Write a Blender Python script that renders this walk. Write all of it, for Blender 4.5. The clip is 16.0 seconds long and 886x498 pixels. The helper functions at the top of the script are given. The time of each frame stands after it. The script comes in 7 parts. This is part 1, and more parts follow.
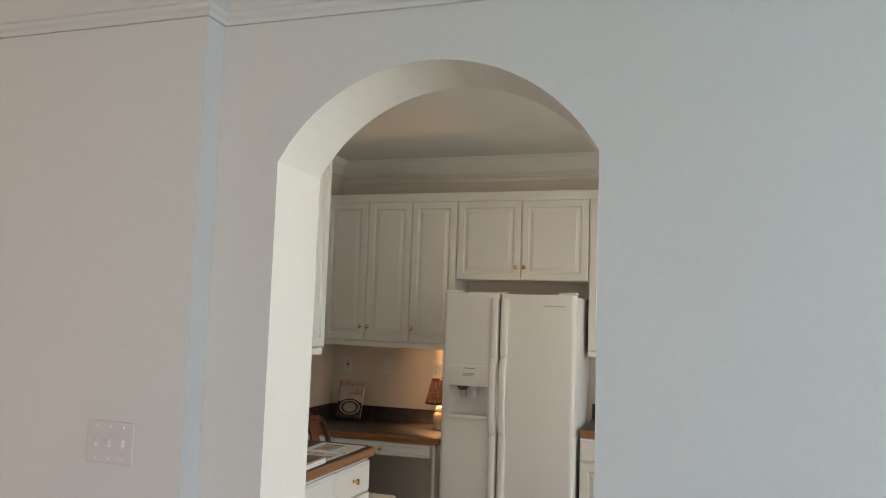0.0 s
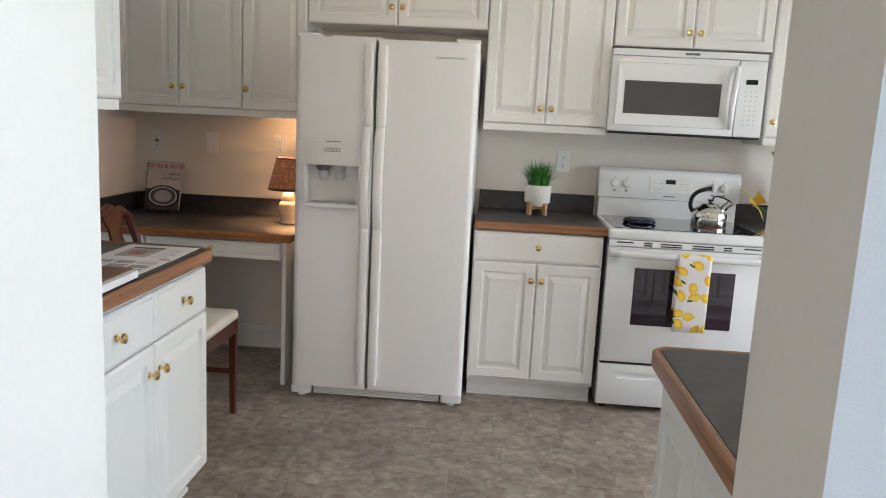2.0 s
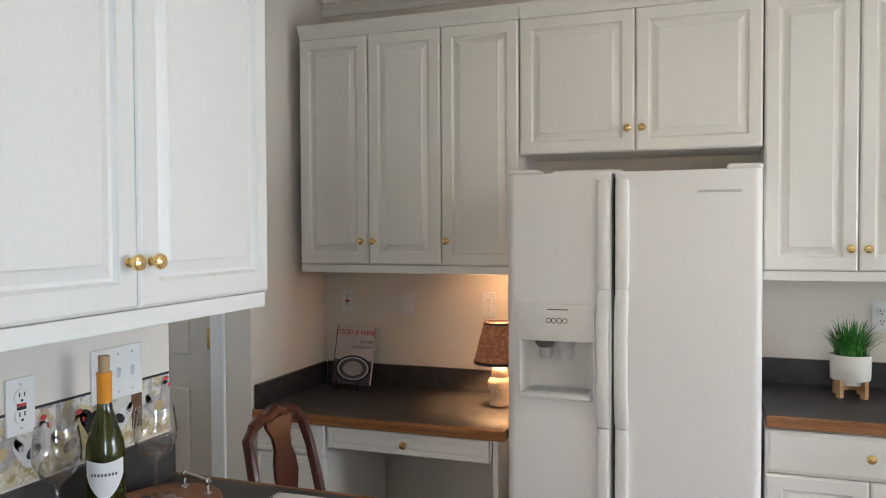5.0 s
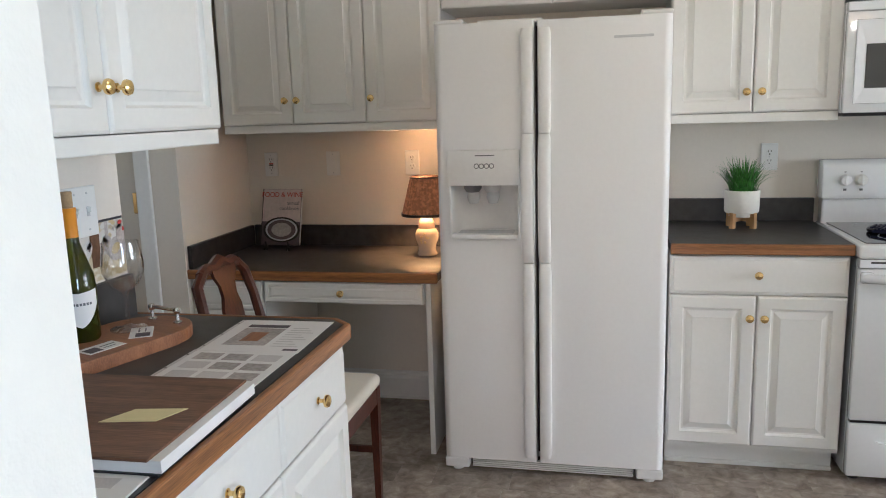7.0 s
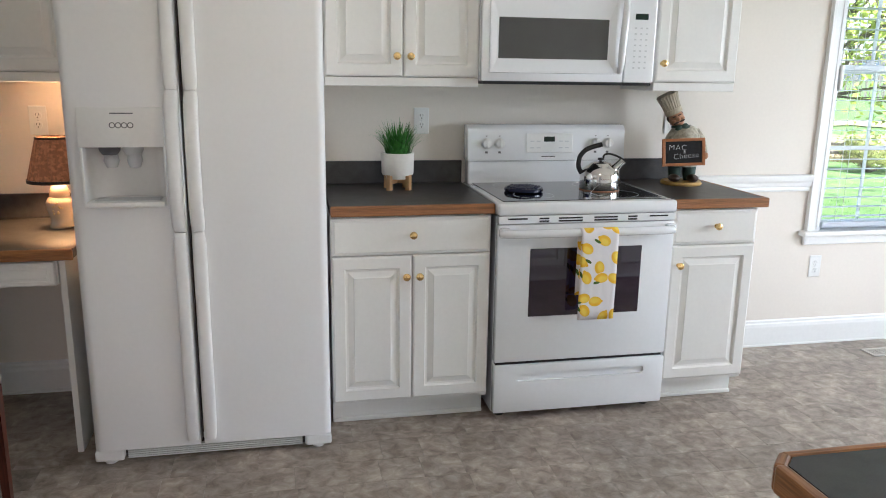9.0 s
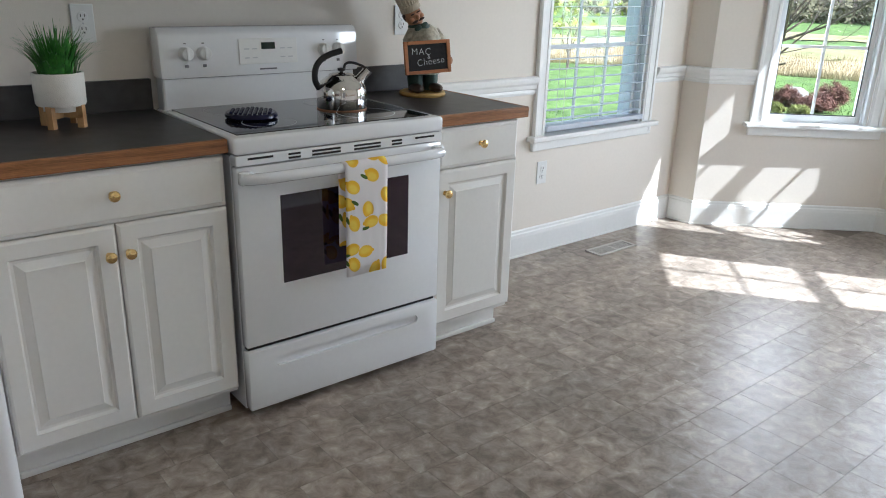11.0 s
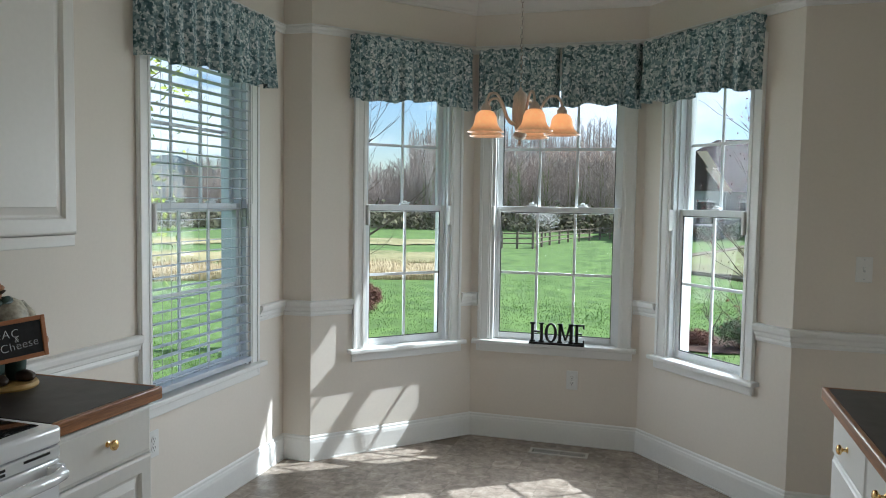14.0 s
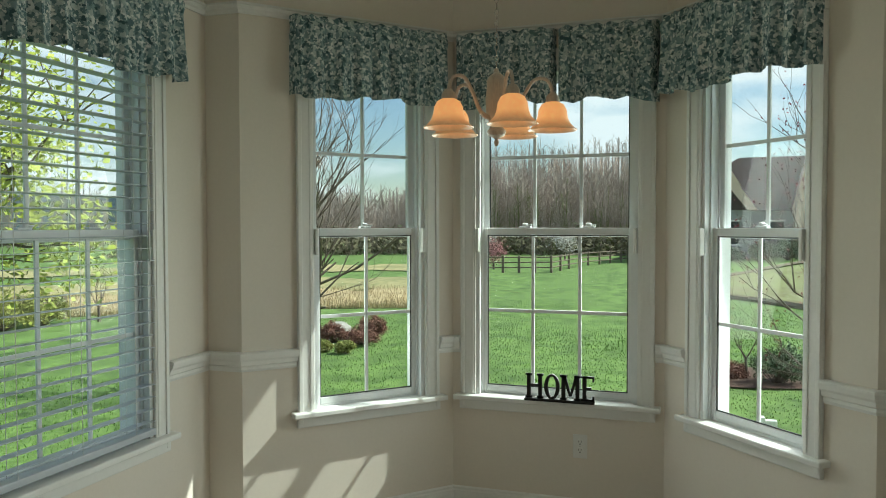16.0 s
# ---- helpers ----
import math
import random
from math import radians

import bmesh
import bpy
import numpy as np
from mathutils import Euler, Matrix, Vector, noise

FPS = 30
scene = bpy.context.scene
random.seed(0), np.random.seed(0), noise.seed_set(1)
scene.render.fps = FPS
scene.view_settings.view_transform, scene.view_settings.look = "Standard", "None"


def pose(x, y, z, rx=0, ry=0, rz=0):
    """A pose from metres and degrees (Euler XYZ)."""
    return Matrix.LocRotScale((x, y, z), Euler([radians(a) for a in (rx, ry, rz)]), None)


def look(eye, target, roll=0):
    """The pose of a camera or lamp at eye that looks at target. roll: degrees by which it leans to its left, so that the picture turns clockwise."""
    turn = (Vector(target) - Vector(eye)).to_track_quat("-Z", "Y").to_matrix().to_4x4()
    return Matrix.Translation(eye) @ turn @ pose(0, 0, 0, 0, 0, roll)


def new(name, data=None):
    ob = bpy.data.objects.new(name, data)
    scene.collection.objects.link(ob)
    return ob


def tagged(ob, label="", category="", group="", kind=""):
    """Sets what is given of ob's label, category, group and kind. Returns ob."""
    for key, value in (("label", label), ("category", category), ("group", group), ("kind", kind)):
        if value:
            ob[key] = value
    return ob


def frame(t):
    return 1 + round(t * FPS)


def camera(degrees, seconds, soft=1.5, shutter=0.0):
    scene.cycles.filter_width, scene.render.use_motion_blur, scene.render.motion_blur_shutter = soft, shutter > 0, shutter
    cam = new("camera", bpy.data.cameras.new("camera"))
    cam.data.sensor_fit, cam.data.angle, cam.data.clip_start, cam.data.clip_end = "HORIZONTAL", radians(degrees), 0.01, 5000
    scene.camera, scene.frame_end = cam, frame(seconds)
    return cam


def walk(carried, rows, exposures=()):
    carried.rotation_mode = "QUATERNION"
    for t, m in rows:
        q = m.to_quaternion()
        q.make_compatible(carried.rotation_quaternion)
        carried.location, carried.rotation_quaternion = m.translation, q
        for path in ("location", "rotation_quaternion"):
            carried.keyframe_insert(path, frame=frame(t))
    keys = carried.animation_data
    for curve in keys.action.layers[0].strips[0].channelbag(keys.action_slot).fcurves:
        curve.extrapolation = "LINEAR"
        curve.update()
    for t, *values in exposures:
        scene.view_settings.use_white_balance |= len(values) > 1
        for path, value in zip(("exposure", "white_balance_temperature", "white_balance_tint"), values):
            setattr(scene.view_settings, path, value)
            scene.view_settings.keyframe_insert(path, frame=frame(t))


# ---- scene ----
cam = camera(60.4, 16.0, soft=1.0)
PATH = [
    (0, (0.073, 0.168, 1.586), (-0.557, 2.058, 1.763), 1.9),
    (0.5, (-0.173, 0.399, 1.607), (-0.671, 2.312, 1.909), -0.8),
    (1, (-0.364, 0.621, 1.478), (-0.787, 2.575, 1.419), -2.1),
    (1.5, (-0.531, 0.922, 1.431), (-0.727, 2.891, 1.136), 0.2),
    (2, (-0.51, 1.29, 1.397), (-0.64, 3.257, 1.06), 2.9),
    (2.5, (-0.532, 1.589, 1.407), (-0.677, 3.554, 1.065), 3.4),
    (3, (-0.605, 1.871, 1.389), (-0.786, 3.834, 1.054), 1.4),
    (3.5, (-0.669, 2.072, 1.486), (-1.017, 4.026, 1.238), -0.5),
    (4, (-0.725, 2.199, 1.551), (-1.286, 4.117, 1.456), -1.0),
    (4.2, (-0.739, 2.215, 1.572), (-1.361, 4.116, 1.542), -0.9),
    (6.3, (-0.799, 2.192, 1.497), (-1.487, 4.054, 1.256), -1.0),
    (6.5, (-0.811, 2.158, 1.487), (-1.461, 4.028, 1.2), -1.3),
    (7, (-0.845, 2.043, 1.434), (-1.262, 3.964, 1.077), -1.7),
    (7.5, (-0.801, 1.99, 1.418), (-0.919, 3.941, 0.995), -0.7),
    (8, (-0.771, 2.006, 1.411), (-0.639, 3.951, 0.963), -0.2),
    (8.2, (-0.761, 2.003, 1.418), (-0.567, 3.942, 0.968), 0.1),
    (10.3, (-0.812, 2.71, 1.394), (0.057, 4.421, 0.831), 0.1),
    (10.5, (-0.838, 2.792, 1.387), (0.131, 4.429, 0.77), 0.2),
    (11, (-0.836, 2.95, 1.358), (0.361, 4.406, 0.69), 1.7),
    (11.5, (-0.732, 3.156, 1.386), (0.708, 4.41, 0.793), 1.5),
    (11.8, (-0.718, 3.208, 1.43), (0.852, 4.335, 0.914), 1.8),
    (12, (-0.736, 3.289, 1.436), (0.921, 4.314, 0.986), 1.3),
    (12.5, (-0.848, 3.402, 1.463), (0.959, 4.189, 1.12), -0.4),
    (13, (-0.884, 3.439, 1.496), (0.989, 4.099, 1.254), 0.3),
    (13.5, (-0.855, 3.456, 1.523), (1.04, 4.077, 1.374), 0.8),
    (14, (-0.755, 3.475, 1.506), (1.156, 4.052, 1.379), 0.9),
    (14.5, (-0.535, 3.48, 1.516), (1.375, 4.066, 1.415), 1.2),
    (15, (-0.299, 3.521, 1.498), (1.598, 4.149, 1.409), 1.1),
    (15.5, (-0.031, 3.576, 1.505), (1.866, 4.201, 1.412), -0.0),
    (16, (0.22, 3.513, 1.492), (2.117, 4.144, 1.429), -0.1),
]
EXPOSURE = [(0.0, 1.6, 6100, 8), (1.0, 1.7, 6000, 8), (1.6, 1.98, 5700, 8), (2.5, 2.15, 5400, 9), (4.2, 2.15, 5450, 9), (8.2, 2.15, 5350, 9), (10.5, 1.64, 5300, 8), (11.5, 1.3, 5300, 7), (12.5, 0.76, 5300, 6), (14.0, 0.76, 5400, 4), (15.0, 0.66, 5650, -2), (16.0, 0.42, 6000, -9)]
walk(cam, [(t, look(eye, target, roll)) for t, eye, target, roll in PATH], EXPOSURE)

# ---- light ----
SUN_EL, SUN_H = radians(44.6), (0.576, -0.817)
sun_to = Vector((SUN_H[0] * math.cos(SUN_EL), SUN_H[1] * math.cos(SUN_EL), math.sin(SUN_EL))).normalized()
world = bpy.data.worlds.new("sky")
scene.world = world
world.use_nodes = True
wn, wl = world.node_tree.nodes, world.node_tree.links
sky = wn.new("ShaderNodeTexSky")
sky.sky_type, sky.sun_disc = "NISHITA", False
sky.sun_elevation, sky.sun_rotation = SUN_EL, math.atan2(SUN_H[0], SUN_H[1])
sky.air_density, sky.dust_density = 1.0, 0.6
cl_co, cl_map, cl_n, cl_r, cl_mix = (wn.new("ShaderNode" + k) for k in ("TexCoord", "Mapping", "TexNoise", "ValToRGB", "MixRGB"))
cl_map.inputs["Scale"].default_value = (1, 1, 2.6)
cl_n.inputs["Scale"].default_value, cl_n.inputs["Detail"].default_value = 4.6, 9
cl_r.color_ramp.elements[0].position, cl_r.color_ramp.elements[1].position = 0.47, 0.62
cl_mix.inputs[2].default_value = (8.2, 8.4, 8.8, 1)
wl.new(cl_co.outputs["Generated"], cl_map.inputs["Vector"])
wl.new(cl_map.outputs["Vector"], cl_n.inputs["Vector"])
wl.new(cl_n.outputs["Fac"], cl_r.inputs["Fac"])
wl.new(cl_r.outputs["Color"], cl_mix.inputs[0])
wl.new(sky.outputs["Color"], cl_mix.inputs[1])
wl.new(cl_mix.outputs["Color"], wn["Background"].inputs["Color"])
wn["Background"].inputs["Strength"].default_value = 0.085

sun = new("sun", bpy.data.lights.new("sun", "SUN"))
sun.data.energy, sun.data.angle, sun.data.color = 5.0, radians(0.6), (1.0, 0.95, 0.86)
sun.matrix_world = look(sun_to * 30, (0, 0, 0))


def area_lamp(name, at, toward, w, h, watts, spread=180, color=(0.86, 0.93, 1.0)):
    """An area lamp added at an opening, for skylight or as fill."""
    d = bpy.data.lights.new(name, "AREA")
    d.shape, d.size, d.size_y, d.energy, d.spread, d.color = "RECTANGLE", w, h, watts, radians(spread), color
    ob = new(name, d)
    ob.matrix_world = look(at, toward)
    return ob


def bulb(name, at, watts, color=(1.0, 0.72, 0.42), size=0.04):
    d = bpy.data.lights.new(name, "POINT")
    d.energy, d.shadow_soft_size, d.color = watts, size, color
    ob = new(name, d)
    ob.location = at
    return ob


# ---- materials ----
def material(name, color, rough=0.5, metal=0.0, vary=0.08, scale=6.0, fine=60.0, bump=0.0, bump_scale=80.0, second=None, sheen=0.0, everywhere=False,
             transmission=0.0, ior=1.45, emit=None, emit_strength=0.0, stretch=(1, 1, 1), coat=0.0, rand=0.0, island=False, sub=0.0, alpha=None):
    """A surface with grain and stains at two scales in metres."""
    m = bpy.data.materials.new(name)
    m.use_nodes = True
    n, l = m.node_tree.nodes, m.node_tree.links
    b = n["Principled BSDF"]
    b.inputs["Roughness"].default_value, b.inputs["Metallic"].default_value, b.inputs["IOR"].default_value = rough, metal, ior
    b.inputs["Transmission Weight"].default_value, b.inputs["Coat Weight"].default_value = transmission, coat
    b.inputs["Sheen Weight"].default_value = sheen
    if sub:
        b.inputs["Subsurface Weight"].default_value, b.inputs["Subsurface Scale"].default_value = sub, 0.02
    co, mp = n.new("ShaderNodeTexCoord"), n.new("ShaderNodeMapping")
    mp.inputs["Scale"].default_value = stretch
    if everywhere:
        l.new(n.new("ShaderNodeNewGeometry").outputs["Position"], mp.inputs["Vector"])
    else:
        l.new(co.outputs["Object"], mp.inputs["Vector"])
    big, small = n.new("ShaderNodeTexNoise"), n.new("ShaderNodeTexNoise")
    big.inputs["Scale"].default_value, big.inputs["Detail"].default_value = scale, 4
    small.inputs["Scale"].default_value, small.inputs["Detail"].default_value = fine, 5
    for t in (big, small):
        l.new(mp.outputs["Vector"], t.inputs["Vector"])
    mix = n.new("ShaderNodeMixRGB")
    lo = tuple(c * (1 - vary) for c in color)
    hi = tuple(min(1, c * (1 + vary)) for c in (second or color))
    mix.inputs[1].default_value, mix.inputs[2].default_value = (*lo, 1), (*hi, 1)
    add = n.new("ShaderNodeMath")
    add.operation = "MULTIPLY_ADD"
    add.inputs[1].default_value, add.inputs[2].default_value = 0.5, 0.0
    l.new(small.outputs["Fac"], add.inputs[0])
    half = n.new("ShaderNodeMath")
    half.operation = "MULTIPLY_ADD"
    half.inputs[1].default_value = 0.5
    l.new(big.outputs["Fac"], half.inputs[0])
    l.new(add.outputs[0], half.inputs[2])
    st = n.new("ShaderNodeMapRange")
    st.inputs["From Min"].default_value, st.inputs["From Max"].default_value = 0.32, 0.68
    l.new(half.outputs[0], st.inputs["Value"])
    l.new(st.outputs["Result"], mix.inputs[0])
    out = mix.outputs["Color"]
    if rand:
        r = n.new("ShaderNodeNewGeometry" if island else "ShaderNodeObjectInfo")
        mr = n.new("ShaderNodeMapRange")
        mr.inputs["To Min"].default_value, mr.inputs["To Max"].default_value = 1 - rand, 1 + rand
        l.new(r.outputs["Random Per Island" if island else "Random"], mr.inputs["Value"])
        sc = n.new("ShaderNodeVectorMath")
        sc.operation = "SCALE"
        l.new(out, sc.inputs[0])
        l.new(mr.outputs["Result"], sc.inputs["Scale"])
        out = sc.outputs["Vector"]
    l.new(out, b.inputs["Base Color"])
    if emit:
        b.inputs["Emission Color"].default_value, b.inputs["Emission Strength"].default_value = (*emit, 1), emit_strength
    if alpha is not None:
        b.inputs["Alpha"].default_value = alpha
    if bump:
        bt, bp = n.new("ShaderNodeTexNoise"), n.new("ShaderNodeBump")
        bt.inputs["Scale"].default_value, bt.inputs["Detail"].default_value = bump_scale, 3
        l.new(mp.outputs["Vector"], bt.inputs["Vector"])
        bp.inputs["Strength"].default_value, bp.inputs["Distance"].default_value = bump, 0.004
        l.new(bt.outputs["Fac"], bp.inputs["Height"])
        l.new(bp.outputs["Normal"], b.inputs["Normal"])
    return m


def blotch(name, ground, spots, rough=0.9, scale=40.0, cut=0.5, soft=0.04, detail=3.0, kind="noise", bump=0.0):
    """A print: spots of other colours on a ground. spots: (colour, scale, cut) laid over one another."""
    m = bpy.data.materials.new(name)
    m.use_nodes = True
    n, l = m.node_tree.nodes, m.node_tree.links
    b = n["Principled BSDF"]
    b.inputs["Roughness"].default_value = rough
    co = n.new("ShaderNodeTexCoord")
    out = None
    for i, (col, sc, ct) in enumerate(spots):
        mp = n.new("ShaderNodeMapping")
        mp.inputs["Location"].default_value = (3.7 * i + 1.3, 1.9 * i, 5.1 * i)
        l.new(co.outputs["Object"], mp.inputs["Vector"])
        if kind == "voronoi":
            t = n.new("ShaderNodeTexVoronoi")
            fac = t.outputs["Distance"]
        else:
            t = n.new("ShaderNodeTexNoise")
            t.inputs["Detail"].default_value = detail
            fac = t.outputs["Fac"]
        t.inputs["Scale"].default_value = sc
        l.new(mp.outputs["Vector"], t.inputs["Vector"])
        mr = n.new("ShaderNodeMapRange")
        s = -soft if kind == "voronoi" else soft
        mr.inputs["From Min"].default_value, mr.inputs["From Max"].default_value = ct - s, ct + s
        l.new(fac, mr.inputs["Value"])
        mx = n.new("ShaderNodeMixRGB")
        mx.inputs[1].default_value, mx.inputs[2].default_value = (*ground, 1), (*col, 1)
        if out:
            l.new(out, mx.inputs[1])
        l.new(mr.outputs["Result"], mx.inputs[0])
        out = mx.outputs["Color"]
    l.new(out, b.inputs["Base Color"])
    if bump:
        bt, bp = n.new("ShaderNodeTexNoise"), n.new("ShaderNodeBump")
        bt.inputs["Scale"].default_value = 900
        l.new(co.outputs["Object"], bt.inputs["Vector"])
        bp.inputs["Strength"].default_value, bp.inputs["Distance"].default_value = bump, 0.002
        l.new(bt.outputs["Fac"], bp.inputs["Height"])
        l.new(bp.outputs["Normal"], b.inputs["Normal"])
    return m


def lemon_print(name):
    """White cotton with whole lemons, each turned its own way, some with a leaf."""
    m = bpy.data.materials.new(name)
    m.use_nodes = True
    n, l = m.node_tree.nodes, m.node_tree.links
    b = n["Principled BSDF"]
    b.inputs["Roughness"].default_value = 0.95
    co, sep, flat = n.new("ShaderNodeTexCoord"), n.new("ShaderNodeSeparateXYZ"), n.new("ShaderNodeCombineXYZ")
    l.new(co.outputs["Object"], sep.inputs[0])
    l.new(sep.outputs["X"], flat.inputs["X"])
    l.new(sep.outputs["Z"], flat.inputs["Y"])
    v = n.new("ShaderNodeTexVoronoi")
    v.voronoi_dimensions = "2D"
    v.inputs["Scale"].default_value, v.inputs["Randomness"].default_value = 14.0, 0.6
    l.new(flat.outputs[0], v.inputs["Vector"])
    off, turn, pick = n.new("ShaderNodeVectorMath"), n.new("ShaderNodeVectorRotate"), n.new("ShaderNodeSeparateXYZ")
    off.operation, turn.rotation_type = "SUBTRACT", "Z_AXIS"
    l.new(flat.outputs[0], off.inputs[0])
    l.new(v.outputs["Position"], off.inputs[1])
    l.new(v.outputs["Color"], pick.inputs[0])
    ang = n.new("ShaderNodeMath")
    ang.operation = "MULTIPLY"
    ang.inputs[1].default_value = 6.28
    l.new(pick.outputs["X"], ang.inputs[0])
    l.new(off.outputs[0], turn.inputs["Vector"])
    l.new(ang.outputs[0], turn.inputs["Angle"])

    def oval(cx, cy, ax, ay, soft=0.06):
        mp, ln, mr = n.new("ShaderNodeMapping"), n.new("ShaderNodeVectorMath"), n.new("ShaderNodeMapRange")
        mp.inputs["Location"].default_value, mp.inputs["Scale"].default_value = (-cx / ax, -cy / ay, 0), (1 / ax, 1 / ay, 0)
        ln.operation = "LENGTH"
        mr.inputs["From Min"].default_value, mr.inputs["From Max"].default_value = 1 + soft, 1 - soft
        l.new(turn.outputs[0], mp.inputs["Vector"])
        l.new(mp.outputs[0], ln.inputs[0])
        l.new(ln.outputs["Value"], mr.inputs["Value"])
        return mr.outputs["Result"]

    def over(below, fac, colour):
        mx = n.new("ShaderNodeMixRGB")
        mx.inputs[1].default_value, mx.inputs[2].default_value = (0.82, 0.79, 0.79, 1), (*colour, 1)
        if below:
            l.new(below, mx.inputs[1])
        l.new(fac, mx.inputs[0])
        return mx.outputs["Color"]

    some = n.new("ShaderNodeMath")
    some.operation = "GREATER_THAN"
    some.inputs[1].default_value = 0.5
    l.new(pick.outputs["Y"], some.inputs[0])
    leaf = n.new("ShaderNodeMath")
    leaf.operation = "MULTIPLY"
    l.new(oval(0.024, 0.017, 0.016, 0.0055), leaf.inputs[0])
    l.new(some.outputs[0], leaf.inputs[1])
    c = over(None, oval(0.026, 0, 0.0075, 0.006), (0.80, 0.46, 0.02))
    c = over(c, oval(0, 0, 0.0275, 0.0205), (0.83, 0.50, 0.02))
    c = over(c, oval(-0.003, 0.004, 0.019, 0.012, 0.35), (0.88, 0.66, 0.08))
    c = over(c, leaf.outputs[0], (0.07, 0.13, 0.02))
    l.new(c, b.inputs["Base Color"])
    bt, bp = n.new("ShaderNodeTexNoise"), n.new("ShaderNodeBump")
    bt.inputs["Scale"].default_value = 900
    l.new(co.outputs["Object"], bt.inputs["Vector"])
    bp.inputs["Strength"].default_value, bp.inputs["Distance"].default_value = 0.4, 0.002
    l.new(bt.outputs["Fac"], bp.inputs["Height"])
    l.new(bp.outputs["Normal"], b.inputs["Normal"])
    return m


def stone_vinyl(name, island):
    """Printed slate: broken brown, grey and sand patches, each tile of its own tone, under a satin wear layer."""
    m = bpy.data.materials.new(name)
    m.use_nodes = True
    n, l = m.node_tree.nodes, m.node_tree.links
    b = n["Principled BSDF"]
    geo = n.new("ShaderNodeNewGeometry")
    rnd = geo.outputs["Random Per Island"] if island else n.new("ShaderNodeObjectInfo").outputs["Random"]
    sh = n.new("ShaderNodeVectorMath")
    sh.operation = "SCALE"
    sh.inputs[0].default_value = (7.0, 13.0, 3.0)
    l.new(rnd, sh.inputs["Scale"])
    at = n.new("ShaderNodeVectorMath")
    l.new(geo.outputs["Position"], at.inputs[0])
    l.new(sh.outputs[0], at.inputs[1])
    big, fine, wear = (n.new("ShaderNodeTexNoise") for _ in range(3))
    big.inputs["Scale"].default_value, big.inputs["Detail"].default_value, big.inputs["Roughness"].default_value, big.inputs["Distortion"].default_value = 19.0, 8, 0.6, 0.5
    fine.inputs["Scale"].default_value, fine.inputs["Detail"].default_value, fine.inputs["Roughness"].default_value = 3.4, 3, 0.6
    wear.inputs["Scale"].default_value, wear.inputs["Detail"].default_value = 110, 4
    l.new(at.outputs[0], big.inputs["Vector"])
    for t in (fine, wear):
        l.new(geo.outputs["Position"], t.inputs["Vector"])
    ramp = n.new("ShaderNodeValToRGB")
    e = ramp.color_ramp.elements
    e[0].position, e[0].color = 0.30, (0.165, 0.134, 0.108, 1)
    e[1].position, e[1].color = 0.74, (0.50, 0.442, 0.382, 1)
    for p, c in ((0.43, (0.250, 0.207, 0.169)), (0.51, (0.305, 0.257, 0.212)), (0.60, (0.365, 0.312, 0.262))):
        k = e.new(p)
        k.color = (*c, 1)
    l.new(big.outputs["Fac"], ramp.inputs["Fac"])
    tone = n.new("ShaderNodeMapRange")
    tone.inputs["To Min"].default_value, tone.inputs["To Max"].default_value = 0.88, 1.10
    l.new(rnd, tone.inputs["Value"])
    area = n.new("ShaderNodeMapRange")
    area.inputs["From Min"].default_value, area.inputs["From Max"].default_value = 0.3, 0.7
    area.inputs["To Min"].default_value, area.inputs["To Max"].default_value = 0.82, 1.18
    l.new(fine.outputs["Fac"], area.inputs["Value"])
    mul = n.new("ShaderNodeMath")
    mul.operation = "MULTIPLY"
    l.new(tone.outputs["Result"], mul.inputs[0])
    l.new(area.outputs["Result"], mul.inputs[1])
    sc = n.new("ShaderNodeVectorMath")
    sc.operation = "SCALE"
    l.new(ramp.outputs["Color"], sc.inputs[0])
    l.new(mul.outputs[0], sc.inputs["Scale"])
    l.new(sc.outputs["Vector"], b.inputs["Base Color"])
    ro = n.new("ShaderNodeMapRange")
    ro.inputs["To Min"].default_value, ro.inputs["To Max"].default_value = 0.26, 0.44
    l.new(big.outputs["Fac"], ro.inputs["Value"])
    l.new(ro.outputs["Result"], b.inputs["Roughness"])
    b.inputs["IOR"].default_value = 1.38
    bp = n.new("ShaderNodeBump")
    bp.inputs["Strength"].default_value, bp.inputs["Distance"].default_value = 0.22, 0.003
    l.new(wear.outputs["Fac"], bp.inputs["Height"])
    l.new(bp.outputs["Normal"], b.inputs["Normal"])
    return m


M_WALL = material("cream_wall_paint", (0.76, 0.705, 0.63), 0.75, vary=0.025, scale=1.2, bump=0.12, bump_scale=260)
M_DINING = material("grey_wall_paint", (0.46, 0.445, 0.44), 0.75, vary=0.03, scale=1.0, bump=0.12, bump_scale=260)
M_CEIL = material("ceiling_paint", (0.80, 0.785, 0.75), 0.85, vary=0.02, scale=1.5, bump=0.15, bump_scale=200)
M_TRIM = material("white_trim_paint", (0.80, 0.80, 0.78), 0.38, vary=0.03, scale=3, bump=0.03, bump_scale=120)
M_VINYL = material("white_window_vinyl", (0.78, 0.80, 0.81), 0.4, vary=0.03, scale=4)
M_CAB = material("white_cabinet_thermofoil", (0.80, 0.785, 0.745), 0.36, vary=0.025, scale=2.5, bump=0.02, bump_scale=150)
M_LAM = material("charcoal_laminate", (0.020, 0.019, 0.019), 0.42, vary=0.4, scale=20, fine=500, second=(0.046, 0.043, 0.042), bump=0.05, bump_scale=900)
M_OAK = material("stained_oak_edge", (0.13, 0.05, 0.016), 0.4, vary=0.35, scale=6, fine=70, second=(0.36, 0.155, 0.052), stretch=(0.25, 4, 9), coat=0.25)
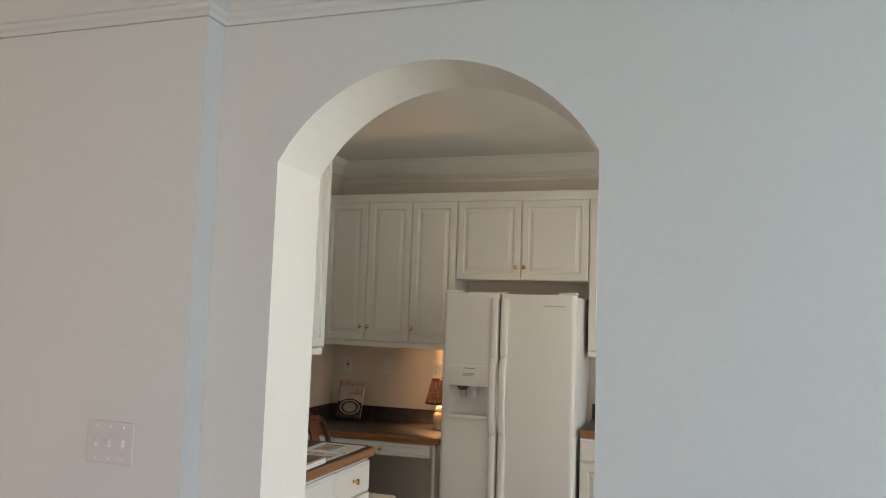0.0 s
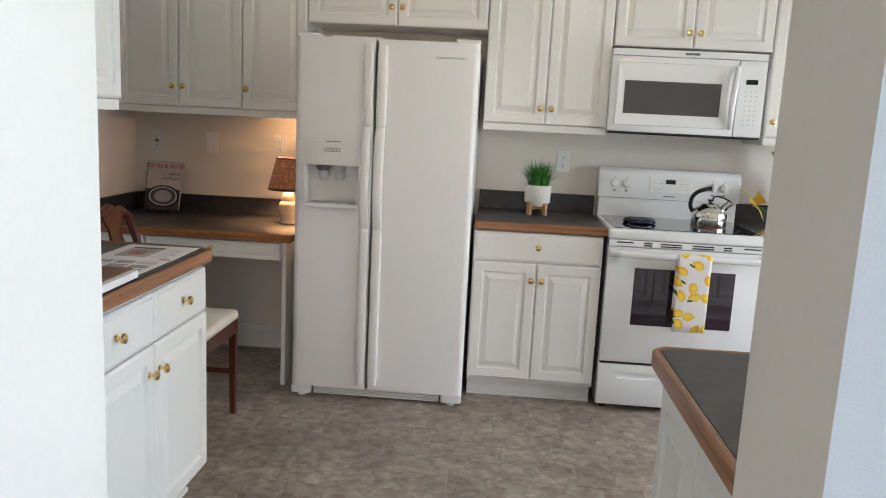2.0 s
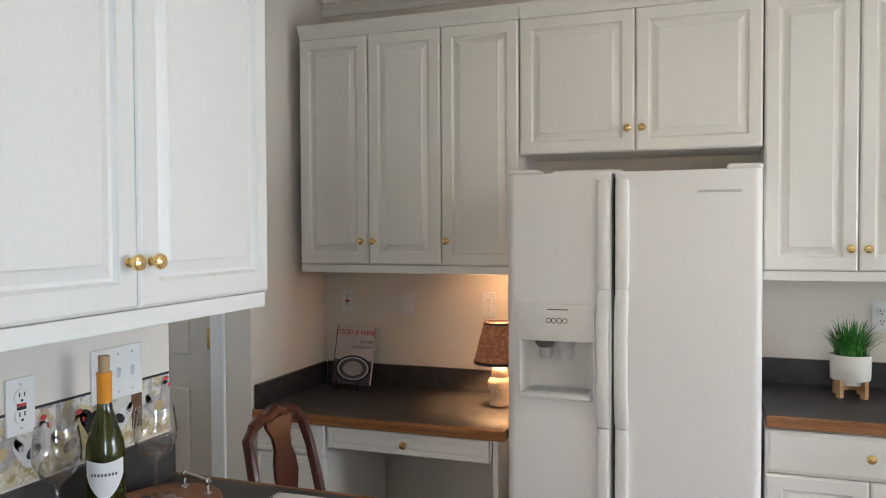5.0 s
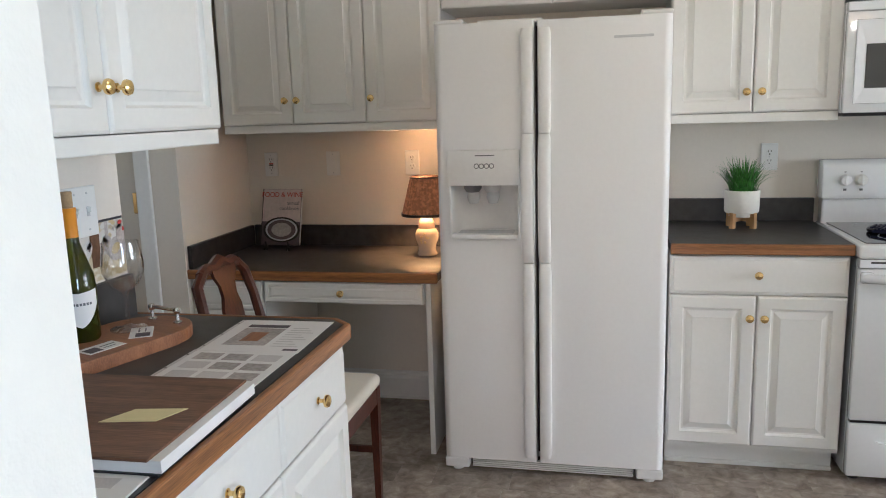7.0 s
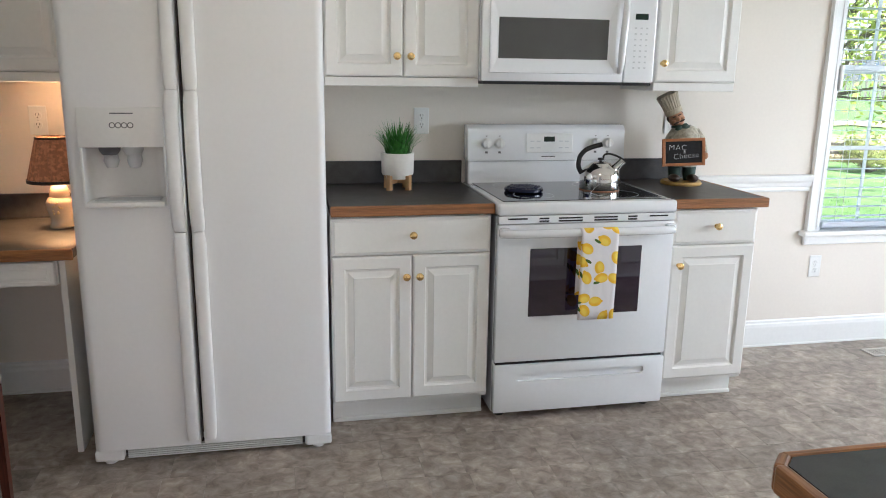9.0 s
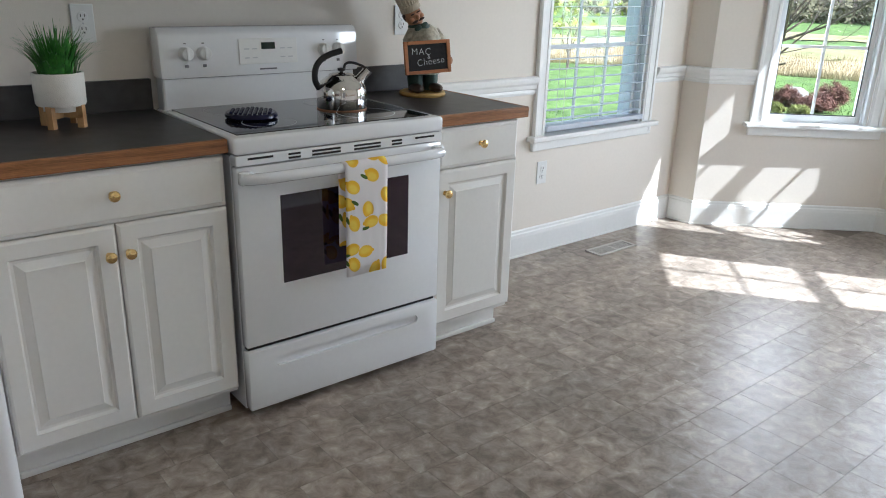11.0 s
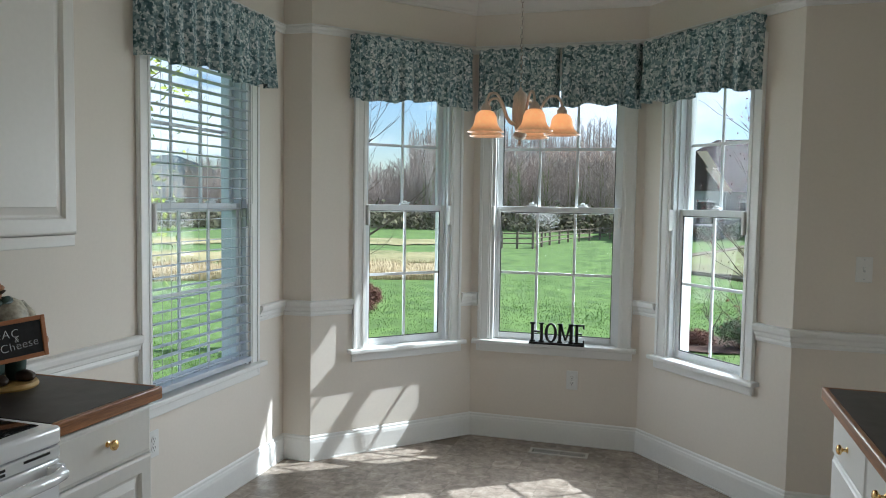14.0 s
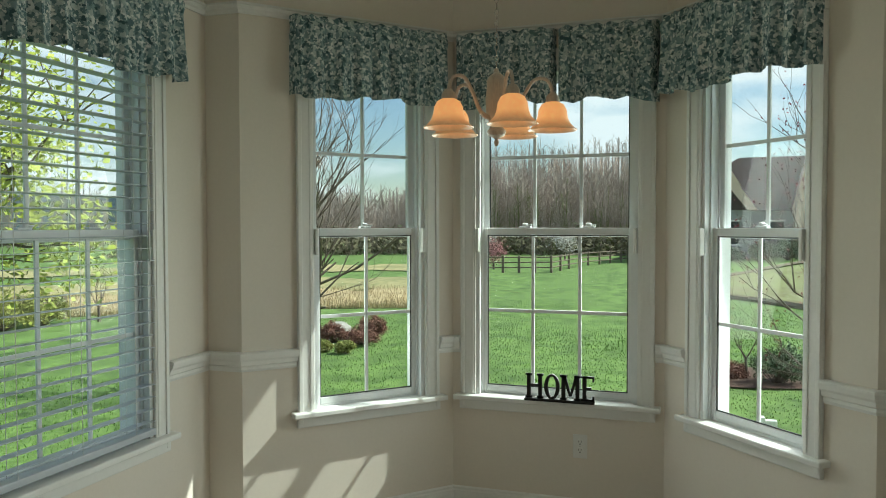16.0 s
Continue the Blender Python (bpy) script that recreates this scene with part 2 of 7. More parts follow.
M_CHERRY = material("dark_cherry_wood", (0.045, 0.011, 0.006), 0.33, vary=0.3, scale=6, fine=50, second=(0.085, 0.022, 0.011), stretch=(4, 4, 0.5), coat=0.08)
M_BOARD = material("cherry_serving_board", (0.24, 0.095, 0.04), 0.45, vary=0.2, scale=5, fine=60, second=(0.34, 0.145, 0.065), stretch=(6, 0.4, 3))
M_BRASS = material("polished_brass", (0.83, 0.60, 0.26), 0.16, 1.0, vary=0.08, scale=20)
M_CHROME = material("polished_steel", (0.74, 0.72, 0.70), 0.09, 1.0, vary=0.05, scale=20)
M_NICKEL = material("brushed_nickel", (0.62, 0.59, 0.55), 0.25, 1.0, vary=0.08, scale=30)
M_FRIDGE = material("textured_white_enamel", (0.80, 0.80, 0.79), 0.36, vary=0.02, scale=1.5, bump=0.16, bump_scale=420)
M_ENAMEL = material("smooth_white_enamel", (0.82, 0.83, 0.84), 0.18, vary=0.02, scale=2, coat=0.9)
M_PLAST = material("white_plastic", (0.78, 0.78, 0.76), 0.4, vary=0.03)
M_PLATE = material("grey_painted_plate", (0.44, 0.41, 0.41), 0.5, vary=0.04)
M_PLASTG = material("pale_grey_plastic", (0.55, 0.56, 0.57), 0.45, vary=0.05)
M_BLACK = material("black_plastic", (0.012, 0.012, 0.013), 0.4, vary=0.2)
M_BLACKGLASS = material("black_ceramic_glass", (0.008, 0.008, 0.009), 0.05, vary=0.2, coat=0.5)
M_OVENGLASS = material("tinted_oven_glass", (0.018, 0.008, 0.02), 0.04, vary=0.2, coat=1.0)
M_MWGLASS = material("grey_door_mesh_glass", (0.07, 0.07, 0.067), 0.12, vary=0.15, fine=700, coat=0.5)
M_LCD = material("dark_display", (0.01, 0.02, 0.015), 0.15)
M_INK = material("grey_print", (0.14, 0.14, 0.15), 0.5)
M_GASKET = material("grey_gasket", (0.05, 0.05, 0.05), 0.7)
M_BOTTLE = material("green_wine_glass", (0.10, 0.115, 0.012), 0.03, vary=0.0, transmission=0.85, ior=1.5)
M_FOIL = material("orange_foil", (0.75, 0.30, 0.02), 0.35, vary=0.06)
M_CORK = material("cork", (0.50, 0.34, 0.18), 0.9, vary=0.2, fine=200)
M_PAPER = material("white_paper", (0.80, 0.78, 0.76), 0.7, vary=0.02)
M_GREYPRINT = material("grey_printed_picture", (0.42, 0.38, 0.36), 0.7, vary=0.35, fine=90)
M_TEXTGREY = material("light_printed_text", (0.60, 0.57, 0.56), 0.7, vary=0.12, fine=300)
M_DARKPRINT = material("dark_printed_picture", (0.10, 0.08, 0.09), 0.6, vary=0.4, fine=80)
M_BAMBOO = material("dark_wood_grain_cover", (0.10, 0.045, 0.025), 0.45, vary=0.35, scale=4, fine=40, second=(0.20, 0.10, 0.055), stretch=(0.6, 8, 8))
M_NOTE = material("pale_yellow_note", (0.75, 0.66, 0.36), 0.8, vary=0.04)
M_CREAMFAB = material("cream_seat_fabric", (0.70, 0.64, 0.54), 0.9, vary=0.08, fine=400, bump=0.3, bump_scale=700, sheen=0.2)
M_POT = material("ribbed_white_ceramic", (0.72, 0.69, 0.63), 0.6, vary=0.05, bump=0.5, bump_scale=350)
M_POTWOOD = material("pale_bamboo_wood", (0.52, 0.31, 0.14), 0.5, vary=0.15, stretch=(4, 4, 0.6))
M_GRASSB = material("artificial_green_blades", (0.03, 0.13, 0.02), 0.45, vary=0.4, scale=30, second=(0.06, 0.22, 0.03))
M_NAVY = material("navy_glazed_trivet", (0.008, 0.01, 0.035), 0.18, vary=0.2)
M_FLOWER = material("yellow_silk_petals", (0.80, 0.64, 0.16), 0.7, vary=0.12, fine=80)
M_FLOWERC = material("orange_flower_trumpet", (0.75, 0.45, 0.03), 0.7, vary=0.1)
M_STEM = material("flower_stem_green", (0.08, 0.20, 0.03), 0.6, vary=0.15)
M_CHEFCOAT = material("painted_resin_figure", (0.40, 0.37, 0.29), 0.5, vary=0.45, scale=30)
M_CHEFHAT = material("antiqued_cream_resin", (0.46, 0.40, 0.29), 0.6, vary=0.3, scale=40, stretch=(3, 3, 0.3))
M_CHEFSKIN = material("tan_resin", (0.42, 0.22, 0.12), 0.5, vary=0.15, scale=30)
M_CHEFDARK = material("dark_brown_resin", (0.05, 0.03, 0.02), 0.5, vary=0.3)
M_CHEFGREEN = material("dark_green_resin", (0.03, 0.06, 0.045), 0.5, vary=0.3)
M_CHEFBASE = material("ochre_resin_base", (0.42, 0.27, 0.08), 0.5, vary=0.2)
M_ORANGEWOOD = material("orange_wood_frame", (0.40, 0.16, 0.06), 0.5, vary=0.2, stretch=(1, 4, 4))
M_SLATE = material("chalkboard_black", (0.015, 0.015, 0.016), 0.8, vary=0.5, scale=15)
M_CHALK = material("white_chalk", (0.75, 0.75, 0.74), 0.9, vary=0.1, fine=300)
M_SIGN = material("black_painted_letters", (0.006, 0.006, 0.006), 0.45, vary=0.2)
M_LAMPBASE = material("cream_glazed_porcelain", (0.50, 0.42, 0.32), 0.2, vary=0.04)
M_SHADE = blotch("pleated_dark_shade_cloth", (0.055, 0.024, 0.016), [((0.17, 0.08, 0.045), 60, 0.55)], 0.9, soft=0.1)
M_DOORP = material("warm_white_door_paint", (0.62, 0.57, 0.49), 0.45, vary=0.03)
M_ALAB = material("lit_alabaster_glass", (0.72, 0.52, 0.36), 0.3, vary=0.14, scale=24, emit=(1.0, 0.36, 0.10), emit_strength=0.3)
# no bulbs inside: emission ramped by height stands for their glow
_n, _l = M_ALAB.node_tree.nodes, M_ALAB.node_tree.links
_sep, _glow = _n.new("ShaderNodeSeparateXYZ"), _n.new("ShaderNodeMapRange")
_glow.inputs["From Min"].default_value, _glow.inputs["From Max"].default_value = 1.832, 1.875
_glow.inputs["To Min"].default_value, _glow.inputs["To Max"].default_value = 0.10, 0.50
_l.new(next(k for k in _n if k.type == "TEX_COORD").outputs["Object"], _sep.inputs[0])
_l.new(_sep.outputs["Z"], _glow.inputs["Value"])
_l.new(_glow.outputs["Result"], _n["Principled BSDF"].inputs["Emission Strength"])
M_ALABW = material("lit_frosted_glass", (0.75, 0.58, 0.38), 0.35, vary=0.1, scale=18, emit=(1.0, 0.5, 0.18), emit_strength=0.35)
M_CHANDW = material("whitewashed_wood", (0.52, 0.44, 0.36), 0.5, vary=0.18, scale=12, stretch=(3, 3, 0.5))
M_FANW = material("white_fan_enamel", (0.60, 0.57, 0.52), 0.35, vary=0.03)
M_VALANCE = blotch("teal_floral_cotton", (0.115, 0.19, 0.21), [((0.23, 0.32, 0.335), 42, 0.50), ((0.45, 0.52, 0.52), 52, 0.54), ((0.70, 0.73, 0.72), 58, 0.595), ((0.05, 0.10, 0.115), 36, 0.62)], 0.95, soft=0.014, detail=2.0)
M_TOWEL = lemon_print("lemon_print_cotton")
M_BORDER = blotch("farmyard_wallpaper_border", (0.62, 0.60, 0.56), [((0.45, 0.38, 0.28), 22, 0.55), ((0.55, 0.45, 0.25), 30, 0.58), ((0.30, 0.28, 0.27), 45, 0.62)], 0.8, soft=0.03)
M_BORDERLINE = material("dark_border_line", (0.04, 0.04, 0.045), 0.8)
M_HEN = material("printed_hen_black", (0.025, 0.022, 0.025), 0.8, vary=0.5, fine=150)
M_HENW = material("printed_hen_white", (0.65, 0.63, 0.6), 0.8, vary=0.15, fine=150)
M_HENB = material("printed_hen_brown", (0.12, 0.06, 0.03), 0.8, vary=0.4, fine=150)
M_HENY = material("printed_hen_straw", (0.55, 0.43, 0.22), 0.8, vary=0.3, fine=150)
M_RED = material("printed_red", (0.45, 0.05, 0.04), 0.7, vary=0.1)
# white slats; their bluish shade is put into the base colour
M_BLIND = material("shade_toned_blind_slat", (0.52, 0.555, 0.61), 0.4, vary=0.02)
M_CORD = material("white_cord", (0.7, 0.7, 0.68), 0.8)
M_VENT = material("pale_grey_metal_register", (0.55, 0.53, 0.49), 0.4, vary=0.08)
M_VENTD = material("register_shadow", (0.02, 0.02, 0.02), 0.8)
M_TILE = stone_vinyl("stone_look_vinyl_tile", False)
M_TILES = stone_vinyl("stone_look_vinyl_tile_joined", True)
M_GROUT = material("vinyl_joint", (0.20, 0.17, 0.14), 0.5, vary=0.2)
M_DFLOOR = material("beige_carpet", (0.42, 0.37, 0.31), 0.95, vary=0.15, fine=300, bump=0.5, bump_scale=500)
# outdoors
M_LAWN = material("spring_lawn", (0.040, 0.098, 0.014), 0.95, vary=0.5, scale=2.6, fine=22, second=(0.14, 0.215, 0.05), bump=1.0, bump_scale=26)
M_BLADE = material("lawn_grass_blades", (0.13, 0.24, 0.04), 0.9, vary=0.35, scale=3, second=(0.19, 0.31, 0.06))
M_STRAW = material("dry_meadow_grass", (0.36, 0.27, 0.15), 0.95, vary=0.35, scale=0.8, fine=10, second=(0.46, 0.37, 0.21), bump=0.6, bump_scale=20)
M_STRAWG = material("half_dry_meadow", (0.15, 0.20, 0.05), 0.95, vary=0.35, scale=0.25, fine=5, second=(0.40, 0.32, 0.17), bump=0.6, bump_scale=20)
M_BARK = material("grey_brown_bark", (0.10, 0.075, 0.058), 0.9, vary=0.35, fine=30, second=(0.17, 0.13, 0.105), stretch=(3, 3, 0.6))
# bark colour lightened to carry the far woods' haze and backlight
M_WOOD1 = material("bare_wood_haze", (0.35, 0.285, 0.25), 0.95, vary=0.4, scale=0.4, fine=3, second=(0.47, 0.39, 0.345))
M_UNDER = material("brown_undergrowth", (0.12, 0.10, 0.06), 0.95, vary=0.4, scale=0.6, fine=3, second=(0.17, 0.16, 0.09))
M_BEDS = material("bare_planting_soil", (0.20, 0.14, 0.08), 0.95, vary=0.4, scale=0.6, fine=6, second=(0.20, 0.23, 0.09), bump=0.5, bump_scale=20)
M_WOOD2 = material("budding_woods", (0.14, 0.16, 0.06), 0.95, vary=0.35, scale=0.5, fine=4, second=(0.20, 0.22, 0.09))
M_BLOSSOM = material("white_blossom", (0.62, 0.58, 0.56), 0.9, vary=0.15, scale=2)
M_PINK = material("pink_blossom", (0.36, 0.17, 0.17), 0.9, vary=0.25, scale=2)
M_LEAFY = material("yellow_green_leaves", (0.20, 0.27, 0.025), 0.6, vary=0.4, scale=1.5, fine=10, second=(0.40, 0.44, 0.07))
M_BUSH = material("dark_green_shrub", (0.025, 0.05, 0.02), 0.7, vary=0.4, scale=5, second=(0.05, 0.09, 0.03))
M_BUSHY = material("yellow_green_shrub", (0.17, 0.19, 0.03), 0.7, vary=0.4, scale=5, second=(0.26, 0.27, 0.06))
M_BARB = material("reddish_brown_shrub", (0.15, 0.06, 0.04), 0.8, vary=0.4, scale=5, second=(0.22, 0.10, 0.07))
M_BUD = material("red_maple_buds", (0.22, 0.03, 0.04), 0.8, vary=0.3)
M_FENCE = material("weathered_fence_wood", (0.19, 0.15, 0.115), 0.9, vary=0.3, fine=20)
M_STONE = material("garden_stone", (0.35, 0.33, 0.30), 0.9, vary=0.2)
M_MULCH = material("brown_mulch", (0.085, 0.045, 0.03), 0.95, vary=0.4, fine=40, bump=0.5)
M_SIDING = material("grey_lap_siding", (0.33, 0.33, 0.34), 0.7, vary=0.08, scale=1, stretch=(0.3, 0.3, 6))
# tan raised to look sunlit; the faces towards the bay get no sun
M_GABLE = material("tan_gable_sunlit_tone", (0.72, 0.54, 0.45), 0.8, vary=0.08)
M_ROOF = material("dark_red_brown_shingle", (0.055, 0.037, 0.034), 0.9, vary=0.35, scale=2, fine=12)
M_HWIN = material("dark_house_window", (0.03, 0.035, 0.04), 0.15)
# the blue of distance haze is put into the hills' colour
M_HILL = material("far_hills_haze_blue", (0.16, 0.20, 0.27), 1.0, vary=0.15, scale=0.01)


def glass_pane(name, base=0.022, power=5.0):
    """Thin window glass: clear, with a faint gloss."""
    m = bpy.data.materials.new(name)
    m.use_nodes = True
    n, l = m.node_tree.nodes, m.node_tree.links
    n.remove(n["Principled BSDF"])
    tr, gl, mx, lw, pw, ma = (n.new("ShaderNode" + k) for k in ("BsdfTransparent", "BsdfGlossy", "MixShader", "LayerWeight", "Math", "Math"))
    gl.inputs["Roughness"].default_value = 0.0
    lw.inputs["Blend"].default_value = 0.5
    pw.operation, ma.operation = "POWER", "MULTIPLY_ADD"
    pw.inputs[1].default_value, ma.inputs[1].default_value, ma.inputs[2].default_value = power, 0.9, base
    l.new(lw.outputs["Facing"], pw.inputs[0])
    l.new(pw.outputs[0], ma.inputs[0])
    l.new(ma.outputs[0], mx.inputs[0])
    l.new(tr.outputs[0], mx.inputs[1])
    l.new(gl.outputs[0], mx.inputs[2])
    l.new(mx.outputs[0], n["Material Output"].inputs["Surface"])
    return m


M_PANE = glass_pane("window_glass")
M_GLASS = glass_pane("clear_drinking_glass", 0.07, 2.4)


# ---- mesh helpers ----
def box(bm, x0, x1, y0, y1, z0, z1, bevel=0.0, seg=2):
    ret = bmesh.ops.create_cube(bm, size=1.0, matrix=Matrix.Translation(((x0 + x1) / 2, (y0 + y1) / 2, (z0 + z1) / 2)) @ Matrix.Diagonal((abs(x1 - x0), abs(y1 - y0), abs(z1 - z0), 1)))
    if bevel:
        es = {e for v in ret["verts"] for e in v.link_edges}
        bmesh.ops.bevel(bm, geom=list(es), offset=bevel, segments=seg, affect="EDGES", profile=0.5)
    return bm


def boxed(*a, **k):
    return box(bmesh.new(), *a, **k)


def lathe(bm, prof, at=(0, 0, 0), n=20, turn=None):
    """A turned shape from (radius, height) pairs round z."""
    t = Matrix.Translation(at) @ (turn or Matrix())
    rings = []
    for r, z in prof:
        if r < 1e-5:
            rings.append([bm.verts.new(t @ Vector((0, 0, z)))])
        else:
            rings.append([bm.verts.new(t @ Vector((r * math.cos(2 * math.pi * i / n), r * math.sin(2 * math.pi * i / n), z))) for i in range(n)])
    for a, b in zip(rings, rings[1:]):
        for i in range(n):
            j = (i + 1) % n
            f = [a[i % len(a)], a[j % len(a)], b[j % len(b)], b[i % len(b)]]
            f = list(dict.fromkeys(f))
            if len(f) > 2:
                bm.faces.new(f)
    return bm


def tube(bm, pts, radii, n=8):
    """A round rod along points, with a radius at each."""
    pts = [Vector(p) for p in pts]
    if not isinstance(radii, (list, tuple)):
        radii = [radii] * len(pts)
    rings, side = [], None
    for i, p in enumerate(pts):
        d = (pts[min(i + 1, len(pts) - 1)] - pts[max(i - 1, 0)]).normalized()
        if side is None:
            side = d.orthogonal().normalized()
        side = (side - d * side.dot(d)).normalized()
        up = d.cross(side)
        rings.append([bm.verts.new(p + radii[i] * (math.cos(2 * math.pi * k / n) * side + math.sin(2 * math.pi * k / n) * up)) for k in range(n)])
    for a, b in zip(rings, rings[1:]):
        for k in range(n):
            bm.faces.new((a[k], a[(k + 1) % n], b[(k + 1) % n], b[k]))
    bm.faces.new(rings[0][::-1])
    bm.faces.new(rings[-1])
    return bm


def eased(pts, n=5):
    """Points on a smooth curve through the given ones."""
    pts = [Vector(p) for p in pts]
    ext = [2 * pts[0] - pts[1]] + pts + [2 * pts[-1] - pts[-2]]
    out = []
    for p0, p1, p2, p3 in zip(ext, ext[1:], ext[2:], ext[3:]):
        for i in range(n):
            u = i / n
            out.append(0.5 * (2 * p1 + (p2 - p0) * u + (2 * p0 - 5 * p1 + 4 * p2 - p3) * u * u + (3 * p1 - p0 - 3 * p2 + p3) * u ** 3))
    return out + [pts[-1]]


def sweep(bm, path, prof, closed=False):
    """A moulding: a profile of (out, z) pairs carried along plan points; out is to the left of the path."""
    path = [Vector((p[0], p[1])) for p in path]
    rows = []
    for i, p in enumerate(path):
        a = (p - path[i - 1]).normalized() if i else (path[1] - p).normalized()
        b = (path[i + 1] - p).normalized() if i + 1 < len(path) else a
        na, nb = Vector((-a.y, a.x)), Vector((-b.y, b.x))
        m = na + nb
        m = m / max(0.3, m.dot(na))
        rows.append([bm.verts.new((p.x + m.x * o, p.y + m.y * o, z)) for o, z in prof])
    k = len(prof)
    for a, b in zip(rows, rows[1:]):
        for i in range(k):
            bm.faces.new((a[i], a[(i + 1) % k], b[(i + 1) % k], b[i]))
    bm.faces.new(rows[0])
    bm.faces.new(rows[-1][::-1])
    return bm


def prism(bm, outline, z0, z1):
    """An upright slab over a plan outline."""
    lo = [bm.verts.new((x, y, z0)) for x, y in outline]
    hi = [bm.verts.new((x, y, z1)) for x, y in outline]
    bm.faces.new(lo[::-1])
    bm.faces.new(hi)
    for i in range(len(lo)):
        j = (i + 1) % len(lo)
        bm.faces.new((lo[i], lo[j], hi[j], hi[i]))
    return bm


def mesh_of(name, bm, mats, smooth=False):
    bmesh.ops.recalc_face_normals(bm, faces=bm.faces)
    me = bpy.data.meshes.new(name)
    bm.to_mesh(me)
    bm.free()
    for m in (mats if isinstance(mats, (list, tuple)) else [mats]):
        me.materials.append(m)
    if smooth:
        me.polygons.foreach_set("use_smooth", [True] * len(me.polygons))
        me.set_sharp_from_angle(angle=radians(38))
    return me


def part(name, bm, mat, parent, label="", smooth=False, m=None):
    ob = new(name, mesh_of(name, bm, mat, smooth))
    ob.parent = parent
    if m is not None:
        ob.matrix_basis = m
    return tagged(ob, label)


def thing(name, m, label, category, group="", kind=""):
    ob = new(name)
    ob.empty_display_size = 0.1
    ob.matrix_basis = m
    return tagged(ob, label, category, group, kind)


def solid(name, bm, mat, label, category, kind="", smooth=False, m=None, group=""):
    ob = new(name, mesh_of(name, bm, mat, smooth))
    if m is not None:
        ob.matrix_basis = m
    return tagged(ob, label, category, group, kind)


def letters(text, size, depth, align="LEFT", spread=1.0, bold=0.0):
    """Raised letters as a bmesh in the xz plane, facing -y."""
    cu = bpy.data.curves.new("letters", "FONT")
    cu.body, cu.size, cu.extrude, cu.align_x, cu.space_character = text, size, depth / 2, align, spread
    cu.offset = bold
    ob = bpy.data.objects.new("letters", cu)
    scene.collection.objects.link(ob)
    me = bpy.data.meshes.new_from_object(ob.evaluated_get(bpy.context.evaluated_depsgraph_get()))
    bm = bmesh.new()
    bm.from_mesh(me)
    bmesh.ops.transform(bm, matrix=pose(0, 0, 0, 90), verts=bm.verts)
    bpy.data.objects.remove(ob)
    bpy.data.curves.remove(cu)
    bpy.data.meshes.remove(me)
    return bm


# ---- setting ----
H = 2.78
N_Y, S_Y, S_IN = 5.605, 2.31, 2.05
J2, BC, CD, DE = (3.14, 5.43), (3.95, 4.70), (3.95, 3.65), (3.14, 2.92)


def wall(name, a, b, mat, openings=(), z0=-0.65, z1=H + 0.1, thick=0.16, label="", pad=(0, 0)):
    """A wall whose room face runs from a to b, with its thickness to the left of that way. openings: (s0, s1, z0, z1)."""
    a, b = Vector(a), Vector(b)
    length = (b - a).length
    bm = bmesh.new()
    s = -pad[0]
    for s0, s1, o0, o1 in sorted(openings):
        box(bm, s, s0, 0, thick, z0, z1)
        box(bm, s0, s1, 0, thick, z0, o0)
        box(bm, s0, s1, 0, thick, o1, z1)
        s = s1
    box(bm, s, length + pad[1], 0, thick, z0, z1)
    m = pose(a.x, a.y, 0, 0, 0, math.degrees(math.atan2(b.y - a.y, b.x - a.x)))
    return solid(name, bm, mat, label or "cream painted plaster wall", "wall", "structure", m=m), m


WIN_Z = (0.615, 2.27)
OPEN_A, OPEN_B, OPEN_C, OPEN_D = (1.975, 2.765), (0.335, 0.92), (0.125, 0.925), (0.24, 0.80)
w0 = -2.72
_, M_N = wall("wall_north", (w0, N_Y), (3.14, N_Y), M_WALL, [(OPEN_A[0] - w0, OPEN_A[1] - w0, *WIN_Z)], pad=(0, 0.16))
wall("wall_bay_return_north", (3.14, N_Y), J2, M_WALL, label="short cream return wall beside the bay")
_, M_B = wall("wall_bay_north", J2, BC, M_WALL, [(*OPEN_B, *WIN_Z)], pad=(0.0, 0.06))
_, M_C = wall("wall_bay_east", BC, CD, M_WALL, [(*OPEN_C, *WIN_Z)], pad=(0.06, 0.06))
_, M_D = wall("wall_bay_south", CD, DE, M_WALL, [(*OPEN_D, *WIN_Z)], pad=(0.06, 0.0))
wall("wall_east", DE, (3.14, S_IN), M_WALL)
solid("wall_niche", boxed(w0, -2.61, 4.95, N_Y, -0.65, H + 0.1), M_WALL, "cream wall at the end of the desk", "wall", "structure")
wall("wall_hall", (-4.2, 4.95), (-2.72, 4.95), M_WALL, [(0.45, 1.41, 0.0, 2.06)], label="cream hall wall with a doorway")
# the opening in this west wall is unseen, added to let light in
wall("wall_hall_west", (-4.2, S_Y), (-4.2, 4.95), M_WALL, [(1.0, 1.5, 1.1, 1.9)], label="cream wall at the end of the hall")
solid("wall_west", boxed(-2.22, -2.105, S_Y, 3.83, 0, H), M_WALL, "cream half-depth wall behind the counter", "wall", "structure")

# the arched wall between the rooms
AX0, AX1, SPRING, APEX = -1.06, -0.155, 2.01, 2.275
bm = bmesh.new()
box(bm, -4.3, AX0, S_IN, S_Y, 0, H)
box(bm, AX1, 3.3, S_IN, S_Y, 0, H)
rise, hw = APEX - SPRING, (AX1 - AX0) / 2
R = (hw * hw + rise * rise) / (2 * rise)
ARCH_N = 24
xs = [AX0 + (AX1 - AX0) * i / ARCH_N for i in range(ARCH_N + 1)]
zs = [APEX - R + math.sqrt(R * R - (x - (AX0 + AX1) / 2) ** 2) for x in xs]
